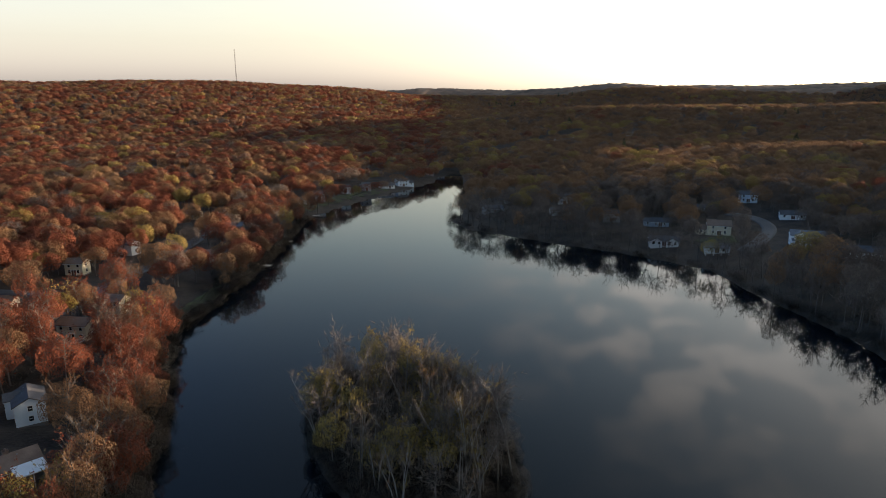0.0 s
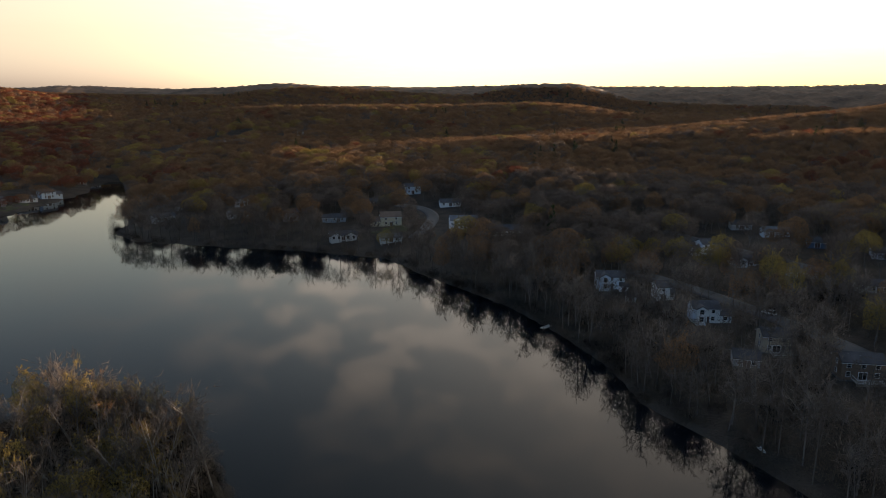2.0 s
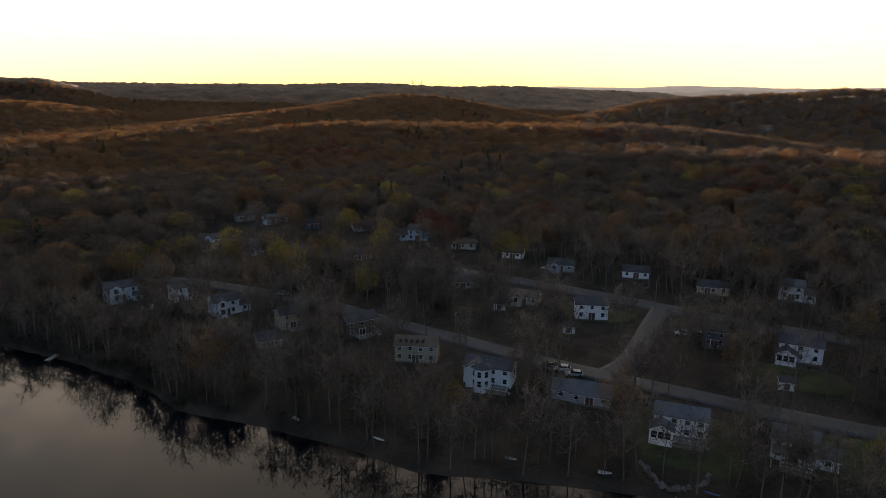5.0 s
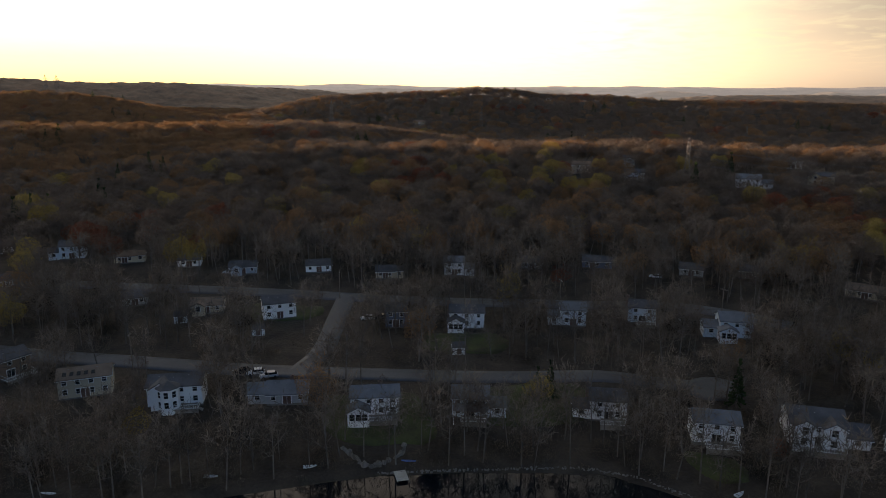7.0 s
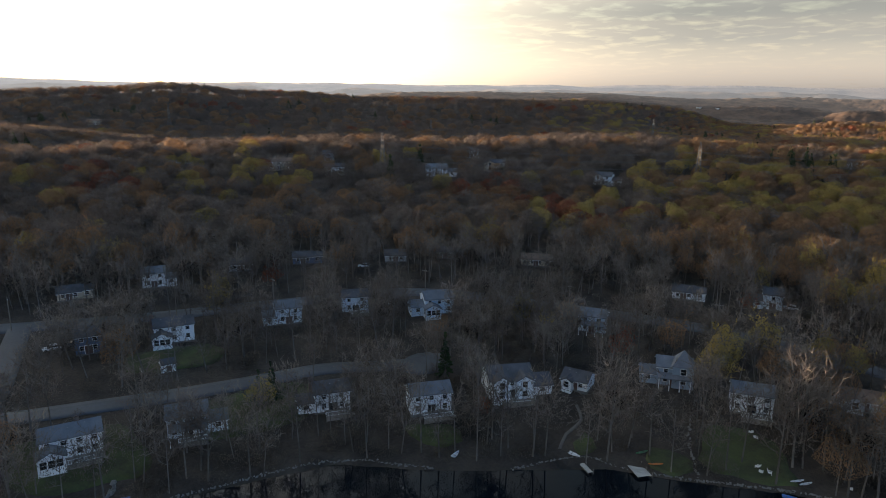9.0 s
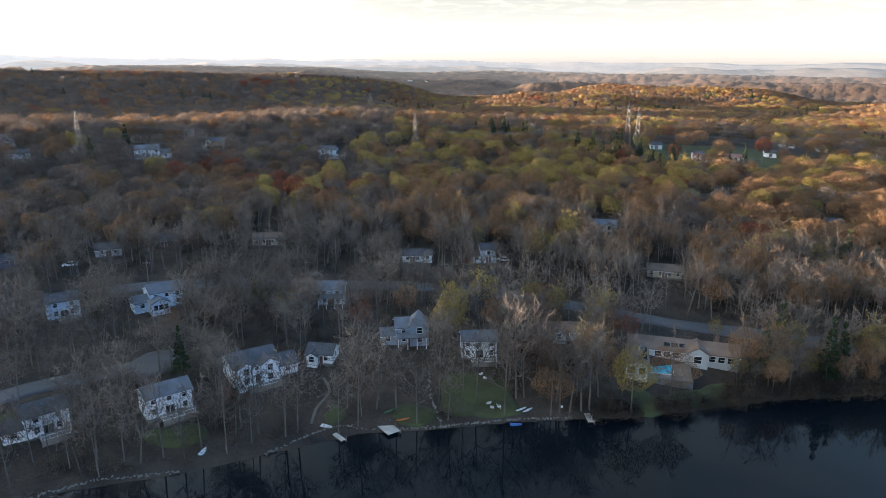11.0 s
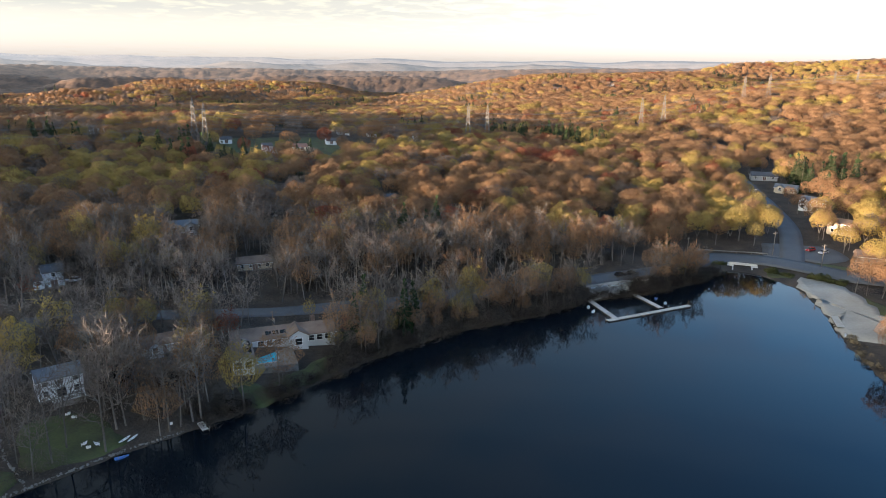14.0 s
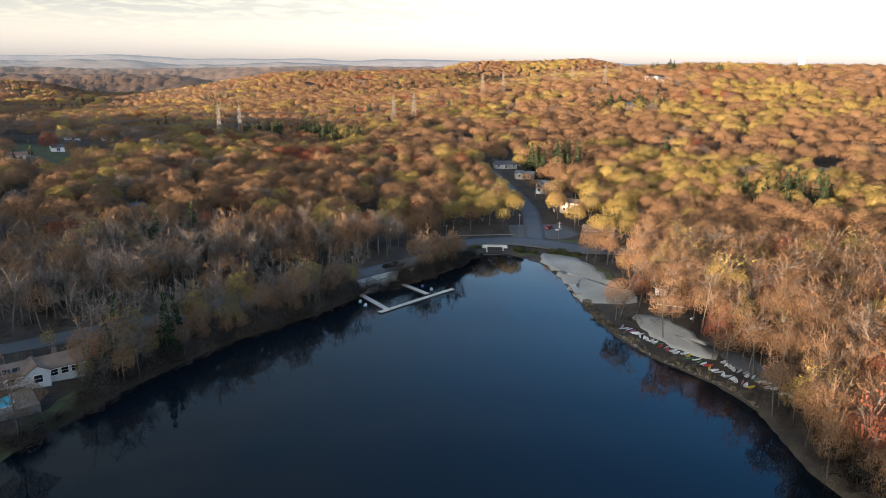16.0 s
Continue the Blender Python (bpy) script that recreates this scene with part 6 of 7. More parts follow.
# beach hut and bath house
for x, y, a, w, dd, wall, roof, label in ((-134, -160, 140, 7, 4, "brown", "brown", "small brown bath house with a low roof"), (-163, -247, 160, 12, 7, "brown", "brown", "low brown pavilion beside the car park"),
                                          (-70, -229, 25, 3.2, 2.4, "cream", "brown", "small tan hut on the boat dock")):
    e = new("hut")
    e.matrix_basis = pose(x, y, float(height(x, y)), 0, 0, a)
    gabled(e, -w / 2, w / 2, -dd / 2, dd / 2, -1.5, 2.5, 0.45, wall, roof)
    bm = bmesh.new()
    box(bm, -0.5, 0.5, -dd / 2 - 0.06, -dd / 2 + 0.05, 0.1, 2.1)
    part("door", bm, DOORS, e)
    window(e, w * 0.3, -dd / 2, 1.0, 0, 0.9, 0.9)
    tagged(e, label, "hut")
    CLEAR.append((x, y, w * 0.5 + 2))


# bench tables, chairs on the lawn
def build_bench():
    e = new("beach_platform")
    bm = bmesh.new()
    box(bm, -1.1, 1.1, -5.0, 5.0, 0.3, 0.42, 0.02)
    part("top", bm, PLANK, e)
    for x in (-0.9, 0.9):
        bm = bmesh.new()
        box(bm, x - 0.1, x + 0.1, -4.9, 4.9, -0.2, 0.3)
        part("sill", bm, POLEWOOD, e)
    return e


slab = build_bench()
slab.matrix_basis = pose(-121, -194.5, float(height(-121, -194.5)) + 0.2, 0, 0, -19)
tagged(slab, "low wooden swim platform drawn up on the beach", "platform")


def build_chair():
    e = new("garden_chair")
    bm = bmesh.new()
    box(bm, -0.35, 0.35, -0.35, 0.3, 0.34, 0.4)
    part("seat", bm, TRIM, e)
    bm = bmesh.new()
    for k in range(5):
        bmesh.ops.create_cube(bm, size=1, matrix=pose(-0.28 + 0.14 * k, 0.45, 0.72, -20) @ Matrix.Diagonal((0.11, 0.03, 0.8, 1)))
    part("backrest", bm, TRIM, e)
    for x in (-0.32, 0.32):
        bm = bmesh.new()
        box(bm, x - 0.05, x + 0.05, -0.35, -0.27, 0, 0.6)
        box(bm, x - 0.07, x + 0.07, -0.4, 0.4, 0.58, 0.62)
        part("armrest", bm, TRIM, e)
    return e


chair = build_chair()
tagged(chair, "white slatted garden chair on the lawn", "chair", "garden chairs")
for i, (x, y, a) in enumerate(((70.5, -117.5, 20), (72.0, -118.6, 80), (69.4, -118.8, -60), (78.0, -126.4, 10), (79.6, -127.0, 60), (-134, -150, 20), (58, -127, 30))):
    m = pose(x, y, float(height(x, y)) + 0.17, 0, 0, a)
    if i:
        copy_thing(chair, m)
    else:
        chair.matrix_basis = m
# ---------------------------------------------------------------- trees
rng = np.random.default_rng(7)


def sliver(base, way, width):
    side = np.cross(way, rng.normal(size=way.shape))
    side /= np.linalg.norm(side, axis=1)[:, None] + 1e-9
    w = np.asarray(width).reshape(-1, 1) * 0.5
    return np.stack([base - side * w, base + side * w, base + way], 1)


def crown_points(n, wide, low, high, top=0.35, inner=0.25):
    """Points in a lumpy crown, more of them towards its skin."""
    d = rng.normal(size=(n, 3))
    d[:, 2] = np.abs(d[:, 2]) * 1.1 - top
    d /= np.linalg.norm(d, axis=1)[:, None]
    lump = 1 + 0.28 * np.sin(d[:, 0] * 5 + rng.uniform(0, 6)) * np.sin(d[:, 1] * 5 + rng.uniform(0, 6))
    r = (rng.uniform(inner, 1.0, n) ** 0.5) * lump
    mid = (low + high) / 2
    return np.stack([d[:, 0] * r * wide, d[:, 1] * r * wide, mid + d[:, 2] * r * (high - low) / 2 * 1.1], 1), d


def tube(a, b, ra, rb, sides):
    a, b = np.asarray(a, float), np.asarray(b, float)
    w = b - a
    u = np.cross(w, (0.3, 1, 0.2))
    u /= np.linalg.norm(u)
    v = np.cross(w, u)
    v /= np.linalg.norm(v)
    t = np.linspace(0, 2 * math.pi, sides, endpoint=False)
    ring = np.cos(t)[:, None] * u + np.sin(t)[:, None] * v
    p, q = a + ring * ra, b + ring * rb
    out = []
    for i in range(sides):
        j = (i + 1) % sides
        out += [(p[i], p[j], q[j]), (p[i], q[j], q[i])]
    return np.array(out)


def branching(tall, wide, twigs, leaf=0, leaf_size=0.35):
    """Wood and twig triangles of a leafless or budding tree: trunk, bent limbs, branches, twigs and buds."""
    lean = rng.normal(0, 0.06, 2) * tall
    fork = np.array([lean[0] * 0.4, lean[1] * 0.4, tall * rng.uniform(0.26, 0.4)])
    tip = np.array([lean[0], lean[1], tall * 0.84])
    thick = tall * rng.uniform(0.009, 0.012)
    wood = [tube((0, 0, -0.6), fork, thick, thick * 0.78, 5), tube(fork, tip, thick * 0.75, 0.05, 4)]
    starts, ways = [], []
    count = int(rng.integers(7, 10))
    for i in range(count):
        k = (i + rng.uniform(0, 0.8)) / count * 0.85
        start = fork + (tip - fork) * k
        a = i * 2.4 + rng.uniform(-0.5, 0.5)
        reach = wide * rng.uniform(0.6, 0.95) * (1 - 0.55 * k)
        out = np.array([math.cos(a), math.sin(a), 0.0])
        knee = start + out * reach * 0.5 + np.array([0, 0, tall * rng.uniform(0.03, 0.10)])
        end = knee + out * reach * 0.5 + np.array([0, 0, tall * rng.uniform(0.10, 0.20)])
        r = thick * (0.5 - 0.2 * k)
        wood += [tube(start, knee, r, r * 0.7, 3), tube(knee, end, r * 0.7, 0.03, 3)]
        for q in range(6):
            h = rng.uniform(0.25, 1.0)
            starts.append(start + (knee - start) * h * 2 if h < 0.5 else knee + (end - knee) * (h * 2 - 1))
            ways.append(out * 0.55 + rng.normal(0, 0.5, 3) + np.array([0, 0, 0.55]))
    for q in range(8):
        starts.append(fork + (tip - fork) * rng.uniform(0.55, 1.0))
        ways.append(rng.normal(0, 0.6, 3) + np.array([0, 0, 0.8]))
    starts, ways = np.array(starts), np.array(ways)
    ways /= np.linalg.norm(ways, axis=1)[:, None]
    reach = rng.uniform(1.5, 3.2, len(ways)) * wide / 4.6
    branch = sliver(starts, ways * reach[:, None], np.full(len(ways), 0.13))
    on = rng.integers(0, len(ways), twigs)
    at = starts[on] + ways[on] * (reach[on] * rng.uniform(0.3, 1.0, twigs))[:, None]
    way = ways[on] * 0.6 + rng.normal(0, 0.55, (twigs, 3)) + np.array([0, 0, 0.3])
    way *= (rng.uniform(0.9, 2.2, twigs) / np.linalg.norm(way, axis=1))[:, None]
    twig = sliver(at, way, rng.uniform(0.07, 0.14, twigs))
    if leaf:
        on = rng.integers(0, twigs, leaf)
        at = at[on] + way[on] * rng.uniform(0.3, 1.05, (leaf, 1)) + rng.normal(0, 0.12, (leaf, 3))
        way = rng.normal(size=(leaf, 3))
        way *= leaf_size * rng.uniform(0.6, 1.4, (leaf, 1)) / np.linalg.norm(way, axis=1)[:, None]
        twig = np.concatenate([twig, sliver(at, way, np.full(leaf, leaf_size))])
    return np.concatenate(wood + [branch]), twig


def feathery(tall, wide, count, width, length):
    """A few stems and the outward sprays of a crown that is seen from far off."""
    stem = np.array([[0, 0, -0.5], [0, 0, tall * 0.2], [0, 0, tall * 0.2], [0, 0, tall * 0.2]], float)
    way = np.array([[0.2, 0, tall * 0.75], [wide * 0.5, 0.3, tall * 0.5], [-wide * 0.4, wide * 0.4, tall * 0.5], [0, -wide * 0.5, tall * 0.5]])
    wood = sliver(stem, way, np.array([0.45, 0.3, 0.3, 0.3]))
    pts, d = crown_points(count, wide * 0.9, tall * 0.42, tall * 0.86, 0.2, 0.4)
    way = d * 0.8 + rng.normal(0, 0.45, d.shape) + np.array([0, 0, 0.45])
    way *= (length * rng.uniform(0.6, 1.3, count) / np.linalg.norm(way, axis=1))[:, None]
    return wood, sliver(pts - way * 0.3, way, width * rng.uniform(0.6, 1.4, count))


def conifer(tall, wide, boughs, width):
    wood = tube((0, 0, -0.5), (0, 0, tall * 0.95), tall * 0.014, 0.03, 4)
    h = rng.uniform(0.12, 1.0, boughs) ** 0.85
    a = rng.uniform(0, 2 * math.pi, boughs)
    reach = wide * (1.05 - h) * rng.uniform(0.7, 1.15, boughs) + 0.25
    way = np.stack([np.cos(a) * reach, np.sin(a) * reach, -0.22 * reach + 0.1 * tall * (h > 0.93)], 1)
    base = np.stack([np.zeros(boughs), np.zeros(boughs), h * tall], 1) + way * 0.12
    tri = sliver(base + way, -way, np.full(boughs, width) * (0.5 + reach / wide))
    return wood, tri


def ball(level):
    bm = bmesh.new()
    bmesh.ops.create_icosphere(bm, subdivisions=level, radius=1)
    v = np.array([p.co[:] for p in bm.verts])
    f = np.array([[p.index for p in q.verts] for q in bm.faces])
    bm.free()
    return v, f


BALLS = {k: ball(k) for k in (1, 2)}


def crown(level, wide, low, mid, high, rough, floor=-0.45):
    """The uneven rounded mass of close twigs in a crown, open below: vertices and faces."""
    v, f = BALLS[level]
    keep = v[f].mean(1)[:, 2] > floor
    f = f[keep]
    used, f = np.unique(f, return_inverse=True)
    v, f = v[used], f.reshape(-1, 3)
    turn = rng.uniform(0, 6.3)
    c, s = math.cos(turn), math.sin(turn)
    v = np.stack([v[:, 0] * c - v[:, 1] * s, v[:, 0] * s + v[:, 1] * c, v[:, 2]], 1)
    r = 1 + rough * rng.normal(size=len(v)) + 0.17 * np.sin(v[:, 0] * 4 + rng.uniform(0, 6)) * np.sin(v[:, 1] * 4 + rng.uniform(0, 6))
    r = r + 0.10 * np.sin(v[:, 0] * 9 + rng.uniform(0, 6)) * np.sin(v[:, 1] * 9 + rng.uniform(0, 6)) * np.sin(v[:, 2] * 8 + rng.uniform(0, 6))
    v = v * np.clip(r, 0.6, 1.4)[:, None]
    # the skirt narrows to the fork of the limbs
    skirt = np.where(v[:, 2] < 0, 1 + 0.4 * v[:, 2], 1)[:, None]
    return np.concatenate([v[:, :2] * wide * skirt, np.where(v[:, 2:] > 0, mid + v[:, 2:] * (high - mid), mid + v[:, 2:] * (mid - low))], 1), f


def skyline():
    """For each half degree of bearing, the steepest rise of the land up to each distance."""
    a, r = np.meshgrid(np.radians(np.arange(0, 360, 0.5)), np.arange(300, 4000, 20), indexing="ij")
    rise = (height(r * np.sin(a), r * np.cos(a)) + 4 - 75) / r
    return np.maximum.accumulate(rise, axis=1)


SKYLINE = skyline()


def behind(x, y):
    """True for land hidden behind nearer hills."""
    r = np.hypot(x, y)
    i = (np.degrees(np.arctan2(x, y)) % 360 * 2).astype(int) % 720
    j = np.clip(((r - 340) / 20).astype(int), 0, SKYLINE.shape[1] - 1)
    return (height(x, y) + 14 - 75) / r < SKYLINE[i, j]


def scatter(rmin, rmax, step):
    """A jittered grid of places on land between two distances, clear of what is built."""
    g = np.arange(-rmax, rmax, step)
    x, y = np.meshgrid(g, g)
    x = (x + rng.uniform(-0.45, 0.45, x.shape) * step).ravel()
    y = (y + rng.uniform(-0.45, 0.45, y.shape) * step).ravel()
    r = np.hypot(x, y)
    ok = (r >= rmin) & (r < rmax)
    x, y = x[ok], y[ok]
    s = off_shore(x, y)
    ok = s > 0.5
    x, y = x[ok], y[ok]
    ok = ~blocked(x, y)
    x, y = x[ok], y[ok]
    # the woods thin out west of the lake
    az = np.degrees(np.arctan2(x, y)) % 360
    ok = ~((az > 242) & (az < 320) & (rng.uniform(size=x.shape) < 0.85))
    x, y = x[ok], y[ok]
    # the yards of the east shore are more open
    az, r = np.degrees(np.arctan2(x, y)) % 360, np.hypot(x, y)
    ok = ~((az > 62) & (az < 152) & (r < 240) & (rng.uniform(size=x.shape) < 0.06))
    x, y = x[ok], y[ok]
    # thin growth along the north-east bank lets the sky show between the stems
    az = np.degrees(np.arctan2(x, y)) % 360
    ok = ~((az > 2) & (az < 62) & (off_shore(x, y) < 45) & (np.hypot(x, y) < 430) & (rng.uniform(size=x.shape) < 0.12))
    x, y = x[ok], y[ok]
    # few stand on slopes that face away from the lake
    if rmin > 600:
        ok = ~(behind(x, y) & (rng.uniform(size=x.shape) < 0.6))
        x, y = x[ok], y[ok]
    return x, y


def patch(x, y, size, seed):
    """A smooth random field, about 0 to 1."""
    a = np.sin(x / size + seed * 1.7) * np.sin(y / size * 1.13 + seed * 2.9)
    b = np.sin((x + y) / size * 1.9 + seed * 4.1) * np.sin((x - y) / size * 1.7 + seed)
    return 0.5 + 0.32 * a + 0.25 * b


# stands of one kind: kind, place, radius
STANDS = [(4, -250, -228, 20), (4, -207, -362, 19), (4, -100, -507, 24), (4, -75, -545, 28), (4, 86, -405, 16), (2, 172, 590, 20), (2, 286, 485, 14),
          (2, 118, -315, 12), (2, 150, -300, 14), (3, -60, -400, 18), (3, -20, -360, 12), (1, -30, -330, 40), (1, 20, -290, 30)]


def species(x, y):
    """0 bare, 1 budding, 2 yellow-green, 3 red, 4 conifer."""
    r = np.hypot(x, y)
    az = np.degrees(np.arctan2(x, y)) % 360
    u = rng.uniform(size=x.shape)
    sp = np.where(u < 0.82, 0, 1)
    warm = ((az > 140) & (az < 250)) | (az > 300)
    sp = np.where(warm & (u < 0.5), 1, sp)
    sp = np.where((patch(x, y, 70, 1) > np.where(warm, 0.58, 0.68)) & (rng.uniform(size=x.shape) < np.where(r < 275, 0.15, np.where(az > 200, 0.62, np.where(az > 125, 0.3, 0.2)))), 2, sp)
    sp = np.where((patch(x, y, 55, 2) > 0.78) & (rng.uniform(size=x.shape) < 0.2), 3, sp)
    sp = np.where((patch(x, y, 60, 3) > 0.82) & (rng.uniform(size=x.shape) < np.where(r < 262, 0.12, 0.45)), 4, sp)
    west = az > 300
    v = rng.uniform(size=x.shape)
    sp = np.where(west, np.where(v < np.where(r < 260, 0.68, 0.5), 3, np.where(v < 0.86, 1, np.where(v < 0.89, 2, 0))), sp)
    sp = np.where(rng.uniform(size=x.shape) < 0.03, 2, sp)
    sp = np.where((sp == 2) & (az > 35) & (az < 130) & (r > 420) & (rng.uniform(size=x.shape) < 0.93), np.where(r > 800, 1, 0), sp)
    sp = np.where((sp == 4) & (az < 140) & (rng.uniform(size=x.shape) < 0.7), 0, sp)
    sp = np.where((sp == 0) & ((az < 80) & (r > 450) | (az > 185) & (az < 242) & (r > 240)) & (rng.uniform(size=x.shape) < 0.85), 1, sp)
    # the southern slopes are the most colourful
    v = rng.uniform(size=x.shape)
    bright = (az > 150) & (az < 208) & (r > 262) & (r < 900) & (sp != 4)
    orange = patch(x, y, 46, 5)
    sp = np.where(bright & (v < 0.62), np.where(orange > 0.55, 1, sp), sp)
    sp = np.where(bright & (v < 0.20) & (orange > 0.4), 2, sp)
    sp = np.where(bright & (v > 0.93) & (orange > 0.5), 3, sp)
    yards = (az > 35) & (az < 152) & (r < 235) & (rng.uniform(size=x.shape) < 0.92)
    sp = np.where(yards, 0, sp)
    south = (az > 152) & (az < 200) & (r < 262) & (rng.uniform(size=x.shape) < 0.6)
    sp = np.where(south & (sp != 2), 0, sp)
    # the slope above the beach is in bud
    v = rng.uniform(size=x.shape)
    slope = (az > 199) & (az < 246) & (r < 300) & (sp == 0)
    sp = np.where(slope & (v < 0.75), np.where(v < 0.14, 2, np.where(v < 0.22, 3, 1)), sp)
    for kind, cx, cy, reach in STANDS:
        sp = np.where((np.hypot(x - cx, y - cy) < reach) & (rng.uniform(size=x.shape) < 0.75), kind, sp)
    return sp


KINDS = ["bare", "bud", "yellow", "red", "green"]


# crown mass by level of detail: ball, half width, foot, widest height, top, roughness, lower cut
MASS = [None, (2, 4.9, 3.8, 8.6, 13.2, 0.12, -0.6), (2, 5.4, 3.2, 8.4, 13.0, 0.12, -0.25), (1, 6.9, 2.0, 8.4, 12.2, 0.12, -0.3)]


def templates(level):
    """Six trees of each kind at a level of detail, 0 nearest: vertices, faces, and which faces are wood, twig or clump."""
    out = {}
    for key in KINDS:
        rows = []
        for i in range(6):
            v, f = np.zeros((0, 3)), np.zeros((0, 3), int)
            if key == "green":
                wood, tri = conifer(16, 3.6, [150, 70, 40, 16][level], [0.8, 1.2, 1.6, 2.8][level])
                v, f = crown(2 if level < 3 else 1, (2.3, 2.8, 3.2, 4.2)[level], 0.8, 6.5, 15.8, 0.12)
                v[:, :2] *= np.clip(1.45 - v[:, 2:] / 12.5, 0.05, 1.2)
            elif level == 0:
                wood, tri = branching(16.5, 4.7, *{"bare": (215, 0, 0.3), "bud": (110, 95, 0.30), "yellow": (75, 140, 0.42), "red": (75, 150, 0.40)}[key])
                v, f = crown(1 if key == "bare" else 2, 4.3, 4.2, 9.0, 13.6, 0.2, -0.45)
            else:
                wood, tri = feathery(15.5, 5.1, (0, 54, 8, 0)[level], (0, 0.22, 0.4, 1)[level], (0, 1.35, 1.8, 1)[level])
                v, f = crown(*MASS[level])
            wood = wood if level < 2 else wood[:0]
            tri = tri if level < 3 else tri[:0]
            soup = np.concatenate([wood, tri])
            verts = np.concatenate([v, soup.reshape(-1, 3)])
            faces = np.concatenate([f, len(v) + np.arange(len(soup) * 3).reshape(-1, 3)])
            sort = np.concatenate([np.full(len(f), 2), np.zeros(len(wood), int), np.ones(len(tri), int)])
            rows.append((verts, faces, sort))
        out[key] = rows
    return out


def plant(x, y, kinds, level, name, label, size):
    """Joins all trees of a level into one mesh."""
    tpl = templates(level)
    z = height(x, y)
    verts, faces, index, tints, base = [], [], [], [], 0
    which = rng.integers(0, 6, x.shape)
    for k, key in enumerate(KINDS):
        for i in range(6):
            m = (kinds == k) & (which == i)
            c = int(m.sum())
            if not c:
                continue
            p, f, sort = tpl[key][i]
            sc = size * (rng.uniform(0.7, 1.15, c) if level < 3 else rng.uniform(0.78, 1.1, c))
            fat = sc * rng.uniform(0.85, 1.2, c)
            a = rng.uniform(0, 2 * math.pi, c)
            ca, sa = (np.cos(a) * fat)[:, None], (np.sin(a) * fat)[:, None]
            verts.append(np.stack([x[m][:, None] + ca * p[:, 0] - sa * p[:, 1], y[m][:, None] + sa * p[:, 0] + ca * p[:, 1],
                                   z[m][:, None] + sc[:, None] * p[:, 2]], -1).reshape(-1, 3))
            faces.append((f[None] + (base + np.arange(c) * len(p))[:, None, None]).reshape(-1, 3))
            base += c * len(p)
            index.append(np.tile(np.array([0, 1 + k, (11 if level == 0 else 6) + k])[sort], c))
            tints.append(np.repeat(rng.uniform(0, 1, c), len(f)))
    faces = np.concatenate(faces)
    me = mesh_of(name, np.concatenate(verts), faces, [BARK] + [TWIGS[k] for k in KINDS] + [TUFTS[k] for k in KINDS] + [SPRAYS[k] for k in KINDS], np.concatenate(index), True)
    me.attributes.new("tint", "FLOAT", "FACE").data.foreach_set("value", np.concatenate(tints).astype(np.float32))
    tagged(new(name, me), label, "trees", kind="stuff")


def tree_meshes(kind, i):
    """Trunk and crown meshes of a single tree."""
    v, f, sort = SINGLE[kind][i]
    out = []
    for name, pick, mats in (("trunk", sort == 0, [BARK, BARK, BARK]), ("crown", sort > 0, [BARK, TWIGS[kind], SPRAYS[kind]])):
        used, t = np.unique(f[pick], return_inverse=True)
        me = mesh_of(name, v[used], t.reshape(-1, 3), mats, sort[pick], True)
        me.attributes.new("tint", "FLOAT", "FACE").data.foreach_set("value", np.full(int(pick.sum()), (i + 0.5) / 6, np.float32))
        out.append(me)
    return out


WORD = {"bare": "bare grey-brown spring tree", "bud": "tree with reddish spring buds", "yellow": "tree with fresh yellow-green leaves",
        "red": "red maple in spring bud", "green": "dark green conifer"}
SINGLE = templates(0)
single = {(k, i): tree_meshes(k, i) for k in KINDS for i in range(6)}


def tree(x, y, kind, i, size, where):
    e = new("tree")
    e.matrix_basis = pose(x, y, float(height(x, y)), 0, 0, float(rng.uniform(0, 360))) @ Matrix.Diagonal((size, size, size * float(rng.uniform(0.9, 1.15)), 1))
    for name, me in zip(("trunk", "crown"), single[kind, i]):
        o = new(name, me)
        o.parent = e
    tagged(e, WORD[kind] + " " + where, "tree", "trees round the lake")


x, y = scatter(100, 262, 5.2)
sp = species(x, y)
isle = on_isle(x, y) < 1.1
near = (off_shore(x, y) < 14) & (np.hypot(x, y) < 200) & (x > -85) & ~isle
pick = np.flatnonzero(near)[:140]
for j in pick:
    tree(x[j], y[j], KINDS[sp[j]], int(rng.integers(0, 6)), float(rng.uniform(0.75, 1.1)), "on the lake bank")
rest = np.ones(len(x), bool)
rest[pick] = False
rest &= ~isle
plant(x[rest], y[rest], sp[rest], 0, "shore_woods", "bare and budding spring trees along the lake shore", 0.95)
